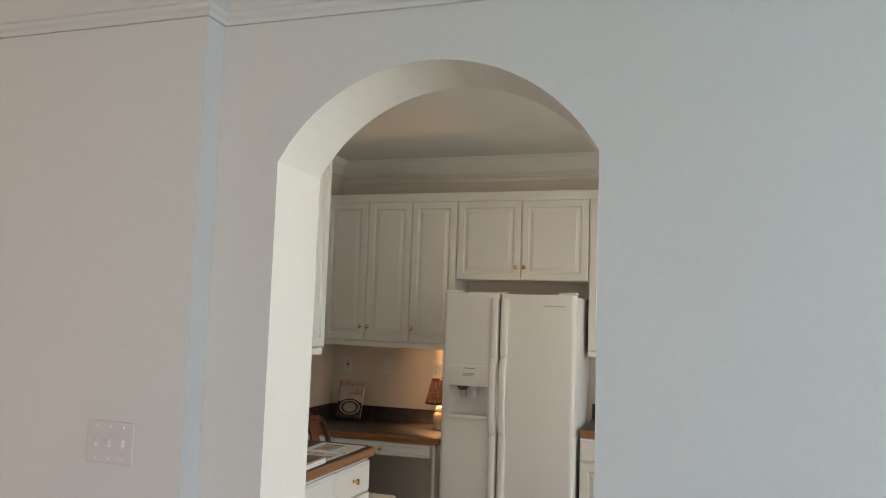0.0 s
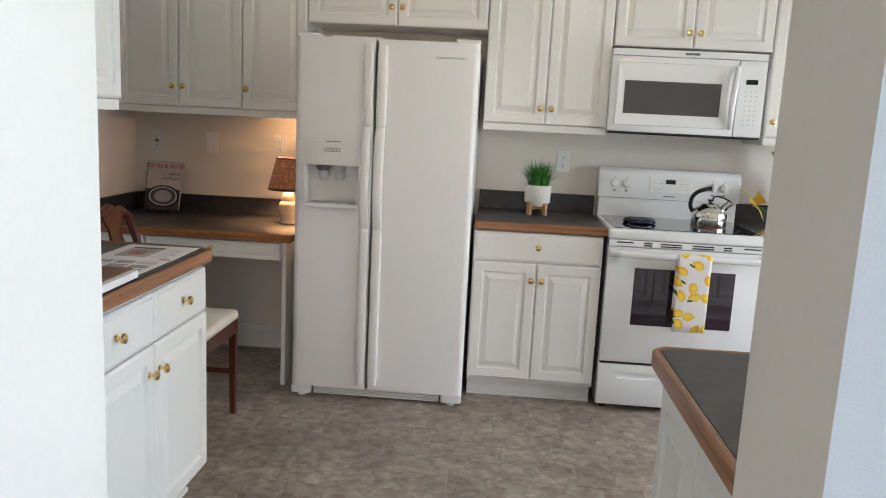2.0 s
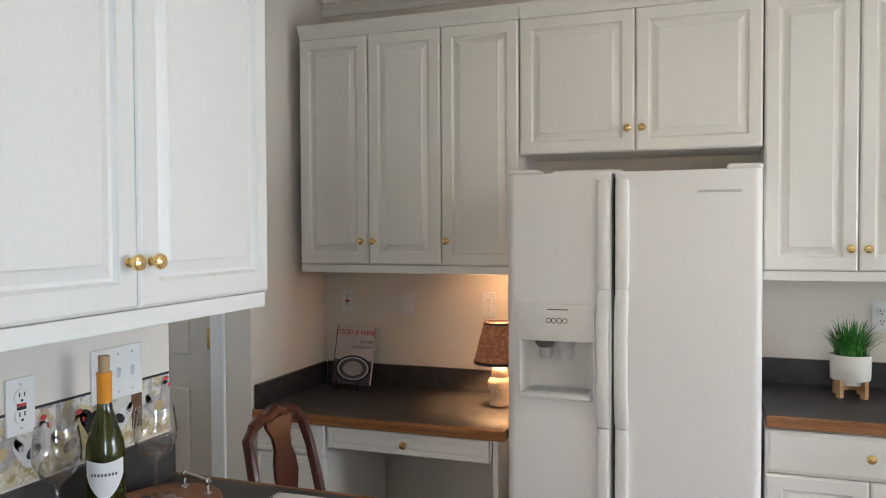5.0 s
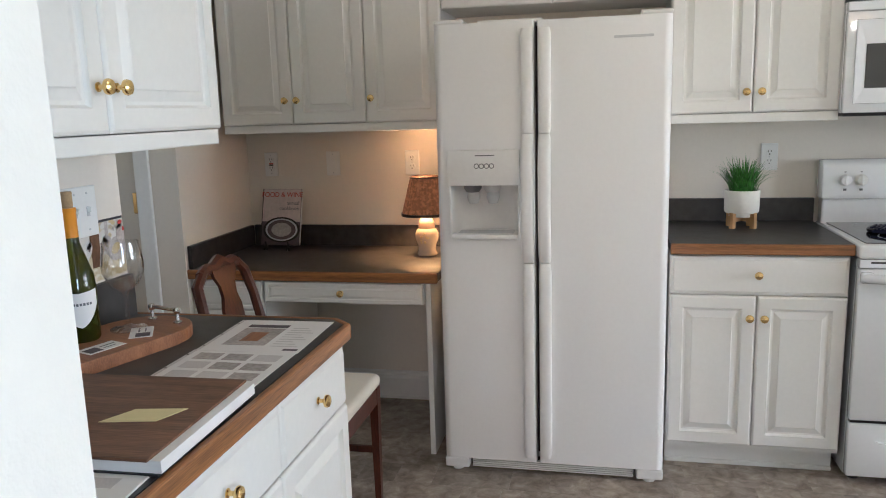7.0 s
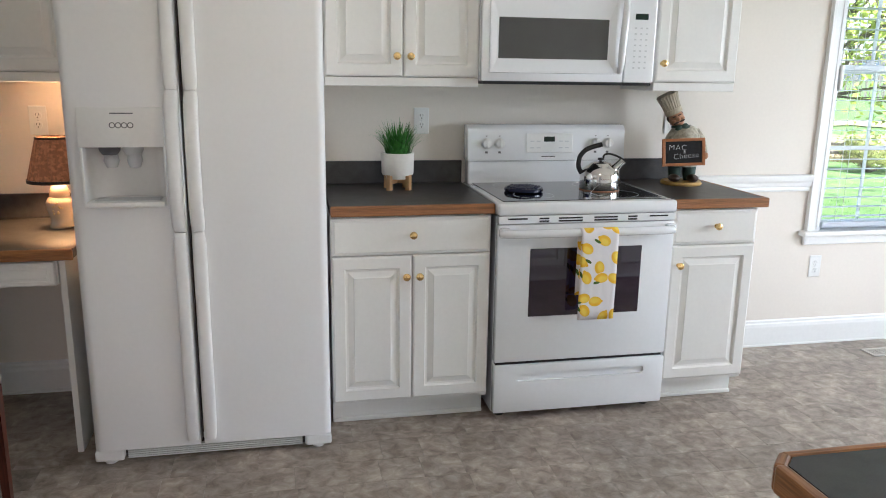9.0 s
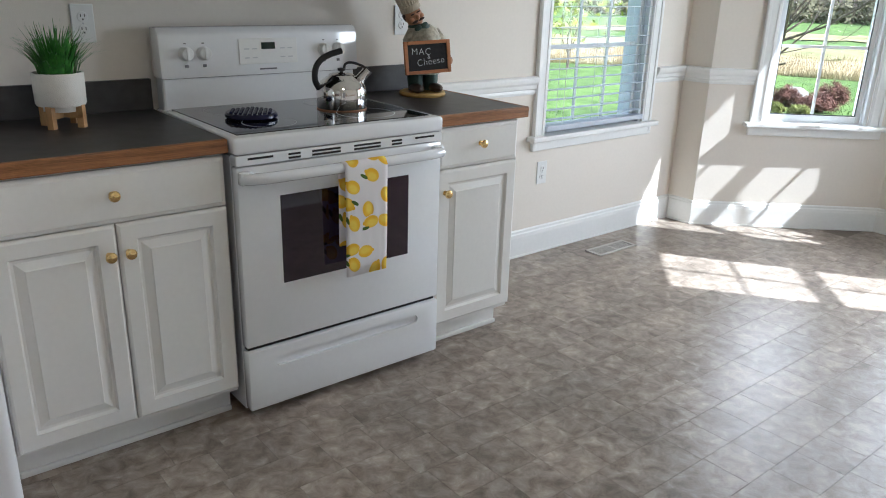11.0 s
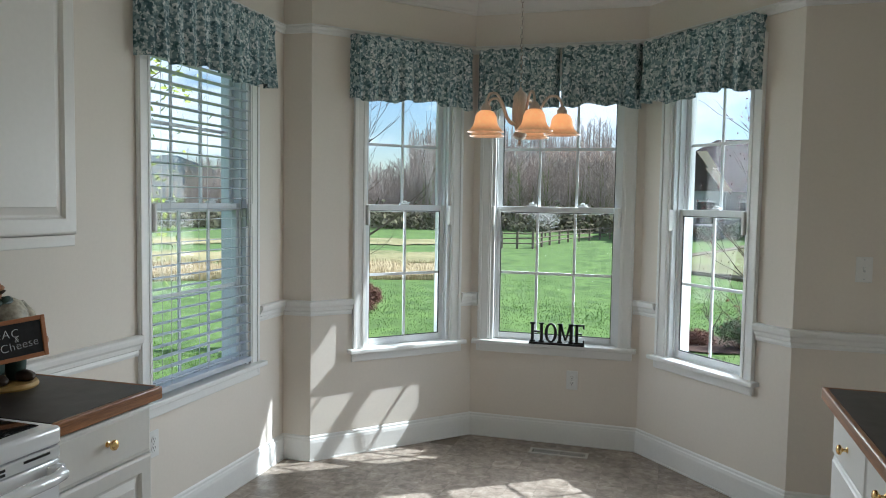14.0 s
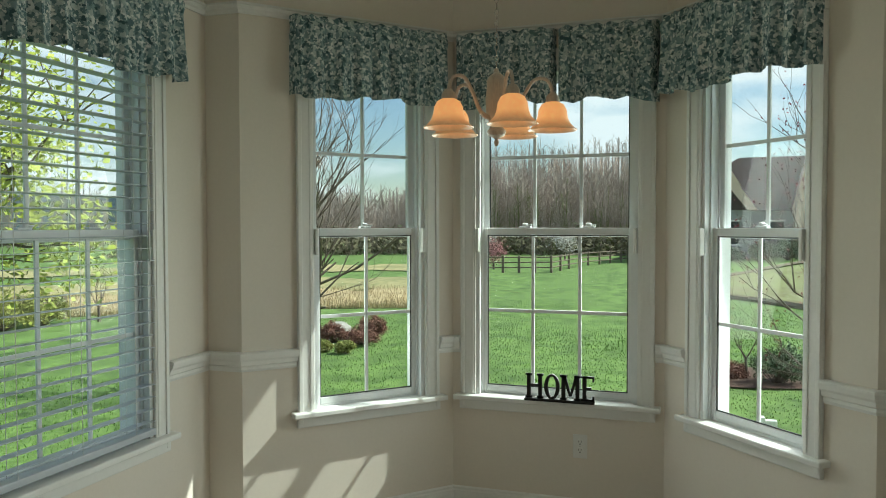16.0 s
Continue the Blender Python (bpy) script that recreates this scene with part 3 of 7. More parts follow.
rows = [[bm.verts.new((x, y, z)) for x, z in zip(xs, zs)] + [bm.verts.new((x, y, H)) for x in xs] for y in (S_IN, S_Y)]
k = ARCH_N + 1
for i in range(ARCH_N):
    for r in rows:
        bm.faces.new((r[i], r[i + 1], r[k + i + 1], r[k + i]))
    bm.faces.new((rows[0][i], rows[1][i], rows[1][i + 1], rows[0][i + 1]))
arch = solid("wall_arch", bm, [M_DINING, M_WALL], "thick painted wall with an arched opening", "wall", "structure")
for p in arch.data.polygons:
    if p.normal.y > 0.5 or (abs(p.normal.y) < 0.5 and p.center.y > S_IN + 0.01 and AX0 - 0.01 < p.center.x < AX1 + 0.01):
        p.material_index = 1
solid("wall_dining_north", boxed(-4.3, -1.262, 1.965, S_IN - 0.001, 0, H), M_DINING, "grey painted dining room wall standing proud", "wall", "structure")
wall("wall_dining_east", (3.3, S_IN), (3.3, -3.2), M_DINING, [(0.7, 2.6, 0.5, 2.35), (3.2, 4.6, 0.5, 2.35)], label="grey painted wall with window openings")
# unseen wall; its opening is added for the warm fill lamp
wall("wall_dining_south", (3.3, -3.2), (-4.3, -3.2), M_DINING, [(2.4, 4.4, 0.5, 2.35)], label="grey painted wall with an unseen opening added for light")
wall("wall_dining_west", (-4.3, -3.2), (-4.3, S_IN), M_DINING, label="grey painted wall")

solid("ceiling", prism(bmesh.new(), [(-4.4, -3.4), (3.44, -3.4), (3.44, 2.0), (3.22, 2.8), (4.1, 3.58), (4.1, 4.77), (3.25, 5.56), (3.25, 5.75), (-4.4, 5.75)], H, H + 0.1), M_CEIL, "off-white painted ceiling", "ceiling", "structure")
solid("floor_dining", boxed(-4.4, 3.4, -3.4, S_IN, -0.12, -0.004), M_DFLOOR, "beige carpet floor of the dining room", "floor", "structure")
KITCHEN = [(-4.3, S_IN), (3.2, S_IN), (3.2, 2.9), (4.0, 3.62), (4.0, 4.73), (3.2, 5.45), (3.2, 5.65), (-4.3, 5.65)]
floor = solid("floor", prism(bmesh.new(), KITCHEN, -0.12, -0.003), M_GROUT, "stone-look sheet vinyl floor in brown and beige tiles", "floor", "structure")

# mouldings: out is negative, into the room
BASE = [(0, 0), (-0.020, 0), (-0.020, 0.008), (-0.016, 0.010), (-0.016, 0.105), (-0.013, 0.122), (-0.008, 0.128), (-0.007, 0.138), (0, 0.145)]
RAIL = [(0, 0.838), (-0.010, 0.838), (-0.014, 0.850), (-0.012, 0.862), (-0.020, 0.868), (-0.024, 0.885), (-0.034, 0.896), (-0.040, 0.914), (-0.040, 0.922), (-0.034, 0.926), (0, 0.926)]
DRAIL = [(o, z + 0.03) for o, z in RAIL]
PICT = [(0, 2.425), (-0.010, 2.425), (-0.014, 2.437), (-0.022, 2.445), (-0.024, 2.458), (-0.030, 2.462), (-0.030, 2.470), (0, 2.474)]
CROWN = [(0, H - 0.115), (-0.010, H - 0.115), (-0.014, H - 0.10), (-0.022, H - 0.092), (-0.045, H - 0.055), (-0.07, H - 0.03), (-0.078, H - 0.018), (-0.09, H - 0.014), (-0.09, H - 0.001), (0, H - 0.001)]


def along(m, s):
    return tuple((m @ Vector((s, 0, 0)))[:2])


solid("baseboard_kitchen", sweep(bmesh.new(), [(1.205, N_Y), (3.14, N_Y), J2, BC, CD, DE, (3.14, S_Y)], BASE), M_TRIM, "white painted baseboard round the bay", "baseboard", "structure")
solid("trim_chair_rail_north", sweep(bmesh.new(), [(1.242, N_Y), (OPEN_A[0] - 0.083, N_Y)], RAIL), M_TRIM, "white moulded chair rail", "chair rail", "structure")
solid("trim_chair_rail_jog", sweep(bmesh.new(), [(OPEN_A[1] + 0.083, N_Y), (3.14, N_Y), J2, along(M_B, OPEN_B[0] - 0.083)], RAIL), M_TRIM, "white moulded chair rail", "chair rail", "structure")
solid("trim_chair_rail_corner_north", sweep(bmesh.new(), [along(M_B, OPEN_B[1] + 0.083), BC, along(M_C, OPEN_C[0] - 0.083)], RAIL), M_TRIM, "short white chair rail in the corner", "chair rail", "structure")
solid("trim_chair_rail_corner_south", sweep(bmesh.new(), [along(M_C, OPEN_C[1] + 0.083), CD, along(M_D, OPEN_D[0] - 0.083)], RAIL), M_TRIM, "short white chair rail in the corner", "chair rail", "structure")
solid("trim_chair_rail_east", sweep(bmesh.new(), [along(M_D, OPEN_D[1] + 0.083), DE, (3.14, S_Y)], RAIL), M_TRIM, "white moulded chair rail", "chair rail", "structure")
solid("trim_picture_rail", sweep(bmesh.new(), [(1.205, N_Y), (3.14, N_Y), J2, BC, CD, DE, (3.14, S_Y)], PICT), M_TRIM, "white picture rail above the windows", "picture rail", "structure")
solid("trim_crown_north", sweep(bmesh.new(), [(-2.61, 4.95), (-2.61, N_Y), (3.14, N_Y), J2, BC, CD, DE, (3.14, S_Y), (-2.105, S_Y), (-2.105, 3.83)], CROWN), M_CEIL, "white crown moulding round the kitchen", "crown moulding", "structure")
solid("trim_frieze_north", sweep(bmesh.new(), [(-2.61, N_Y), (1.205, N_Y)], [(0, 2.60), (-0.012, 2.60), (-0.016, 2.612), (-0.016, 2.625), (0, 2.632)]), M_CEIL, "thin white bead below the crown moulding", "moulding", "structure")
for nm, path in (("dining_left", [(-4.3, 1.965), (-1.262, 1.965), (-1.262, S_IN), (AX0, S_IN)]), ("dining_right", [(AX1, S_IN), (3.3, S_IN), (3.3, -3.2)])):
    solid("trim_chair_rail_" + nm, sweep(bmesh.new(), path, DRAIL), M_TRIM, "white moulded chair rail, chipped at the arch", "chair rail", "structure")
    solid("baseboard_" + nm, sweep(bmesh.new(), path, BASE), M_TRIM, "white painted baseboard", "baseboard", "structure")
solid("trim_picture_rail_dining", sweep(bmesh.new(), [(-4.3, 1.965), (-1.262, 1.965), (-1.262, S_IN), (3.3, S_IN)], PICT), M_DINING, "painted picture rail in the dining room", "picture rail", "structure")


def window(name, m, opening, cols, label):
    """A double-hung window with its casing, stool, two sashes, grilles and panes; x across, y outward."""
    s0, s1 = opening
    z0, z1 = WIN_Z
    w = s1 - s0
    t = thing(name, m @ Matrix.Translation((s0, 0, 0)), label, "window", kind="structure")
    c = 0.08
    for nm, x0, x1 in (("casing_side", -c, 0.0), ("casing_side", w, w + c)):
        bm = boxed(x0, x1, -0.017, 0.0, z0 - 0.045, z1, 0.004)
        inner, outer = (x1, x0) if x0 < 0 else (x0, x1)
        sgn = 1 if outer > inner else -1
        box(bm, outer - sgn * 0.022, outer - sgn * 0.002, -0.024, -0.016, z0 - 0.045, z1, 0.003)
        box(bm, inner + sgn * 0.010, inner + sgn * 0.022, -0.0205, -0.016, z0 + 0.02, z1, 0.002)
        part(nm, bm, M_TRIM, t)
    part("casing_head", boxed(-c, w + c, -0.02, 0.0, z1, z1 + c, 0.004), M_TRIM, t)
    part("window_sill", boxed(-c - 0.03, w + c + 0.03, -0.055, 0.04, z0 - 0.012, z0 + 0.014, 0.006), M_TRIM, t)
    part("apron", boxed(-c - 0.005, w + c + 0.005, -0.022, 0.0, z0 - 0.062, z0 - 0.012, 0.005), M_TRIM, t)
    bm = bmesh.new()
    for x0, x1 in ((0, 0.018), (w - 0.018, w)):
        box(bm, x0, x1, 0.0, 0.15, z0, z1)
    box(bm, 0.018, w - 0.018, 0.0, 0.15, z1 - 0.03, z1)
    box(bm, 0.018, w - 0.018, 0.04, 0.17, z0, z0 + 0.022)
    for x in (0.018, w - 0.018):
        sg = 1 if x < w / 2 else -1
        box(bm, min(x, x + sg * 0.008), max(x, x + sg * 0.008), 0.028, 0.04, z0, z1 - 0.03)
        box(bm, min(x, x + sg * 0.006), max(x, x + sg * 0.006), 0.074, 0.082, z0, z1 - 0.03)
    part("window_frame", bm, M_VINYL, t, "white vinyl window frame with tracks")
    zm = 1.455
    for nm, y, a, b in (("lower_sash", 0.055, z0 + 0.022, zm + 0.022), ("upper_sash", 0.095, zm - 0.022, z1 - 0.03)):
        x0, x1, r = 0.021, w - 0.021, 0.027
        bm = bmesh.new()
        box(bm, x0, x0 + r, y - 0.014, y + 0.014, a, b, 0.003, 1)
        box(bm, x1 - r, x1, y - 0.014, y + 0.014, a, b, 0.003, 1)
        box(bm, x0 + r, x1 - r, y - 0.014, y + 0.014, a, a + 0.034, 0.003, 1)
        box(bm, x0 + r, x1 - r, y - 0.014, y + 0.014, b - 0.036, b, 0.003, 1)
        sash = part(nm, bm, M_VINYL, t)
        gx0, gx1, ga, gb = x0 + r, x1 - r, a + 0.034, b - 0.036
        for i in range(1, cols):
            x = gx0 + (gx1 - gx0) * i / cols
            part("muntin", boxed(x - 0.008, x + 0.008, y - 0.004, y + 0.004, ga, gb), M_VINYL, sash)
        if nm[0] == "l" and cols == 2 or name == "window_3":
            bm = bmesh.new()
            for xa, xb, za, zb in ((gx0, gx0 + 0.005, ga, gb), (gx1 - 0.005, gx1, ga, gb), (gx0 + 0.005, gx1 - 0.005, ga, ga + 0.005), (gx0 + 0.005, gx1 - 0.005, gb - 0.005, gb)):
                box(bm, xa, xb, y - 0.009, y - 0.002, za, zb)
            part("glazing_seal", bm, M_GASKET, sash, "dark glazing seal")
        zc = (ga + gb) / 2
        part("muntin", boxed(gx0, gx1, y - 0.0045, y + 0.0045, zc - 0.008, zc + 0.008), M_VINYL, sash)
        for i in range(cols):
            for j in range(2):
                xa, xb = gx0 + (gx1 - gx0) * i / cols, gx0 + (gx1 - gx0) * (i + 1) / cols
                za, zb = (ga, zc) if j == 0 else (zc, gb)
                p = part("pane", boxed(xa, xb, y - 0.001, y + 0.001, za, zb), M_PANE, sash)
                p.visible_shadow = False
        if nm[0] == "l":
            for fx in ((0.3, 0.7) if cols > 2 else (0.5,)):
                bm = boxed(w * fx - 0.03, w * fx + 0.03, 0.055, 0.078, b, b + 0.010, 0.003)
                lathe(bm, [(0.014, 0), (0.014, 0.012), (0.008, 0.016), (0, 0.016)], (w * fx, 0.062, b + 0.009), 12)
                box(bm, w * fx - 0.004, w * fx + 0.034, 0.048, 0.058, b + 0.012, b + 0.018, 0.002)
                part("sash_lock", bm, M_VINYL, t, "white sash lock")
            for x in (0.012, w - 0.012):
                part("sash_cord_clip", boxed(x - 0.008, x + 0.008, -0.030, -0.002, zm - 0.10, zm + 0.02, 0.004), M_PLAST, t, "white plastic clip")
    return t


WA = window("window_1", M_N @ Matrix.Translation((-w0, 0, 0)), OPEN_A, 3, "white double-hung window behind open blinds")
WB = window("window_2", M_B, OPEN_B, 2, "white double-hung bay window with sun on its casing")
WC = window("window_3", M_C, OPEN_C, 3, "wide white double-hung middle bay window")
WD = window("window_4", M_D, OPEN_D, 2, "white double-hung bay window in sun")

# area lamps added at the openings, for skylight and as fill
SPREAD = 120


def opening_lamp(nm, m, opening, watts):
    x = (opening[0] + opening[1]) / 2
    c = m @ Vector((x, 0.10, 1.36))
    area_lamp(nm, c, m @ Vector((x, -1.9, 0.80)), opening[1] - opening[0] - 0.1, 1.3, watts, SPREAD, (1.0, 0.95, 0.88))


for nm, m, o, w in (("skylight_b", M_B, OPEN_B, 5.0), ("skylight_c", M_C, OPEN_C, 6.6), ("skylight_d", M_D, OPEN_D, 5.6)):
    opening_lamp(nm, m, o, w)
area_lamp("skylight_dining_east", (3.28, 0.4, 1.45), (-2, 0.9, 1.2), 1.8, 1.8, 15, color=(0.72, 0.87, 1.0))
area_lamp("skylight_dining_far", (3.28, -1.85, 1.45), (-0.5, 1.9, 1.5), 1.3, 1.8, 30, color=(0.76, 0.89, 1.0))
# added orange fill, out of view, that warms the left dining wall
area_lamp("warm_fill_dining_south", (-0.1, -3.18, 1.45), (-3.7, 1.7, 1.3), 1.9, 1.8, 9.5, 80, color=(1.0, 0.64, 0.44))

# added warm fill for the hall, wider than the opening behind it
area_lamp("hall_warm_fill", (-4.19, 3.6, 1.5), (-2.4, 4.2, 1.2), 1.0, 1.2, 1.8, color=(1.0, 0.88, 0.74))

# door in the hall
t = thing("door_1", pose(-3.75, 4.955, 0), "closed warm white six-panel door in the hall", "door", kind="structure")
part("jamb", boxed(0.935, 0.962, -0.004, 0.12, 0, 2.06), M_TRIM, t)
part("door_leaf", boxed(0, 0.934, 0.02, 0.055, 0.01, 2.03, 0.003), M_DOORP, t)
for px in (0.11, 0.51):
    for za, zb in ((0.20, 0.86), (1.0, 1.58), (1.72, 1.92)):
        part("panel", boxed(px, px + 0.30, 0.008, 0.03, za, zb, 0.012), M_DOORP, t)
for z in (0.25, 1.08, 1.82):
    part("hinge", boxed(0.912, 0.932, 0.002, 0.022, z - 0.045, z + 0.045, 0.003), M_BRASS, t, "brass hinge")
for x0, x1 in ((-0.07, 0.0), (0.945, 1.015)):
    part("casing", boxed(x0, x1, -0.022, -0.004, 0, 2.13, 0.005), M_TRIM, t)
part("casing_head", boxed(0.0, 0.945, -0.022, -0.004, 2.06, 2.13, 0.005), M_TRIM, t)


# ---- cabinets ----
def door_slab(bm, w, h, x=0.0, z=0.0, th=0.02, rail=0.048, plain=False, slab=False):
    """A raised-panel front, its back on y = 0 and its face towards -y."""
    prof = [(0.0, 0.0), (0.0, -th + 0.004), (0.004, -th)]
    if plain:
        prof += [(0.016, -th), (0.019, -th + 0.003), (0.026, -th + 0.003), (0.029, -th)]
    elif slab:
        prof = [(0.0, 0.0), (0.0, -th + 0.009), (0.003, -th + 0.006), (0.009, -th + 0.004), (0.014, -th)]
    else:
        r = min(rail, w * 0.22, h * 0.24)
        prof = [(0.0, 0.0), (0.0, -th + 0.007), (0.003, -th + 0.003), (0.008, -th), (r, -th), (r + 0.002, -th + 0.004), (r + 0.006, -th + 0.0095), (r + 0.013, -th + 0.0105), (r + 0.034, -th + 0.003), (r + 0.037, -th + 0.0005)]
    prev = None
    for ins, y in prof:
        ring = [bm.verts.new((x + a, y, z + b)) for a, b in ((ins, ins), (w - ins, ins), (w - ins, h - ins), (ins, h - ins))]
        if prev:
            for i in range(4):
                bm.faces.new((prev[i], prev[(i + 1) % 4], ring[(i + 1) % 4], ring[i]))
        else:
            bm.faces.new(ring[::-1])
        prev = ring
    bm.faces.new(prev)
    return bm


KNOB_PROF = [(0.0, 0.0), (0.009, 0.0), (0.009, 0.002), (0.005, 0.004), (0.0045, 0.012), (0.008, 0.015), (0.0145, 0.019), (0.0155, 0.023), (0.0135, 0.028), (0.007, 0.031), (0, 0.0315)]
KNOB_MESH = None


def knob(parent, x, z, y=-0.02):
    global KNOB_MESH
    if KNOB_MESH is None:
        KNOB_MESH = mesh_of("knob", lathe(bmesh.new(), KNOB_PROF, n=16, turn=pose(0, 0, 0, 90)), M_BRASS, True)
    ob = new("knob", KNOB_MESH)
    ob.parent = parent
    ob.matrix_basis = Matrix.Translation((x, y, z))
    return tagged(ob, "round brass knob")


def upper(name, m, w, z0, z1, depth, doors, label, knobs="pair", valance=True, top=True, knob_up=0.105):
    """A wall cabinet: x from 0 to w, its doors in front of y = 0.02."""
    t = thing(name, m, label, "wall cabinet", "wall cabinets")
    part("body", boxed(0.001, w - 0.001, 0.0205, depth, z0 + 0.002, z1), M_CAB, t)
    n = doors
    for i in range(n):
        x0, x1 = w * i / n, w * (i + 1) / n
        if knobs == "pair":
            kx = x1 - 0.028 if (i % 2 == 0 and n > 1) else x0 + 0.028
        elif knobs == "three":
            kx = (x1 - 0.028, x0 + 0.028, x0 + 0.028)[i]
        else:
            kx = x0 + 0.028
        d = part("door", door_slab(bmesh.new(), x1 - x0 - 0.004, z1 - z0 - 0.004, x0 + 0.002, z0 + 0.002), M_CAB, t, m=Matrix.Translation((0, 0.02, 0)))
        knob(d, kx, z0 + knob_up)
    if valance:
        bm = boxed(0.0, w, 0.012, depth, z0 - 0.036, z0, 0.003)
        part("light_valance", bm, M_CAB, t)
    if top:
        bm = sweep(bmesh.new(), [(0, 0.02), (w, 0.02)], [(0, z1), (-0.012, z1), (-0.016, z1 + 0.02), (-0.030, z1 + 0.045), (-0.034, z1 + 0.058), (0.02, z1 + 0.058)])
        part("crown", bm, M_CAB, t)
    return t


U0, U1, UD = 1.392, 2.405, 0.325
UY = 5.28
upper("wall_cabinet", pose(-2.548, UY - 0.02, 0), 1.022, U0, U1, UD + 0.0195, 3, "white three-door wall cabinet above the desk", "three")
upper("wall_cabinet", pose(-1.524, UY - 0.02, 0), 0.922, 1.848, U1, UD + 0.0195, 2, "white two-door cabinet above the refrigerator", valance=False, knob_up=0.09)
upper("wall_cabinet", pose(-0.600, UY - 0.02, 0), 0.628, U0 - 0.002, U1, UD + 0.0195, 2, "white two-door wall cabinet beside the refrigerator", knob_up=0.082)
upper("wall_cabinet", pose(0.030, UY - 0.02, 0), 0.778, 1.798, U1, UD + 0.0195, 2, "white two-door cabinet above the microwave", valance=False, knob_up=0.075)
upper("wall_cabinet", pose(0.810, UY - 0.02, 0), 0.388, U0 - 0.01, U1, UD + 0.0195, 1, "white single-door wall cabinet beside the microwave", "single", knob_up=0.08)
for i, (y, w, n) in enumerate(((2.905, 0.86, 2), (2.315, 0.588, 2))):
    upper("wall_cabinet", pose(-1.757, y, 0, 0, 0, 90), w, U0 + 0.015, U1, 0.347, n, "white two-door wall cabinet above the peninsula", knob_up=0.088)


def base(name, m, w, depth, cols, label, stack=0, zt=0.717, ztop=0.868):
    """A base cabinet: front plane y = 0.02, toe kick below, drawers above doors."""
    t = thing(name, m, label, "base cabinet", "base cabinets")
    part("body", boxed(0.0, w, 0.0205, depth, 0.10, 0.868), M_CAB, t)
    bm = boxed(0.002, w - 0.002, 0.085, 0.10, 0.0, 0.10)
    box(bm, 0.002, w - 0.002, 0.072, 0.085, 0.0, 0.018, 0.004)
    part("toe_kick", bm, M_CAB, t)
    if stack:
        zz = [0.115, 0.40, 0.70, 0.862] if stack == 3 else [0.115, 0.862]
        for a, b in zip(zz, zz[1:]):
            d = part("drawer", door_slab(bmesh.new(), w - 0.004, b - a - 0.004, 0.002, a + 0.002, slab=True), M_CAB, t, m=Matrix.Translation((0, 0.02, 0)))
            knob(d, w / 2, (a + b) / 2)
        return t
    groups, x = cols
    for x0, x1 in groups:
        d = part("drawer", door_slab(bmesh.new(), x1 - x0 - 0.004, ztop - zt - 0.004, x0 + 0.002, zt + 0.002, slab=True), M_CAB, t, m=Matrix.Translation((0, 0.02, 0)))
        knob(d, (x0 + x1) / 2, (ztop + zt) / 2 + 0.006)
    for x0, x1, kx in x:
        d = part("door", door_slab(bmesh.new(), x1 - x0 - 0.004, zt - 0.115 - 0.004, x0 + 0.002, 0.117), M_CAB, t, m=Matrix.Translation((0, 0.02, 0)))
        knob(d, kx, zt - 0.084)
    return t


CY = 4.995
base("base_cabinet", pose(-0.604, CY, 0), 0.632, 0.605, ([(0, 0.632)], [(0, 0.316, 0.29), (0.316, 0.632, 0.342)]), "white base cabinet with a drawer over two doors")
base("base_cabinet", pose(0.812, CY, 0), 0.39, 0.605, ([(0, 0.39)], [(0, 0.39, 0.035)]), "white base cabinet with a drawer over one door")
# peninsula: fronts face +x
PX = -1.50
base("base_cabinet", pose(PX, 2.95, 0, 0, 0, 90), 0.885, 0.60, ([(0, 0.478), (0.478, 0.885)], [(0, 0.47, 0.43), (0.47, 0.885, 0.50)]), "white peninsula cabinet with two drawers over doors", zt=0.69, ztop=0.848)
base("base_cabinet", pose(PX, 2.315, 0, 0, 0, 90), 0.633, 0.60, ([(0, 0.633)], [(0, 0.316, 0.285), (0.316, 0.633, 0.347)]), "white peninsula cabinet with a drawer over two doors", zt=0.69, ztop=0.848)
# counter run along the arched wall: fronts face +y
base("base_cabinet", pose(1.955, 2.955, 0, 0, 0, 180), 0.45, 0.64, None, "white drawer cabinet at the counter end", stack=3)
base("base_cabinet", pose(1.504, 2.955, 0, 0, 0, 180), 0.80, 0.64, ([(0, 0.40), (0.40, 0.80)], [(0, 0.40, 0.37), (0.40, 0.80, 0.43)]), "white base cabinet along the arched wall")
base("base_cabinet", pose(0.703, 2.955, 0, 0, 0, 180), 0.80, 0.64, ([(0, 0.40), (0.40, 0.80)], [(0, 0.40, 0.37), (0.40, 0.80, 0.43)]), "white base cabinet along the arched wall")
t = thing("cabinet_end_panel", pose(-0.099, 2.94, 0, 0, 0, -90), "white raised-panel end of the counter by the arch", "cabinet panel")
part("backing", boxed(0.0, 0.628, 0.0, 0.0145, 0.0, 0.868), M_CAB, t)
for x0 in (0.012, 0.318):
    part("panel", door_slab(bmesh.new(), 0.296, 0.73, x0, 0.12), M_CAB, t)


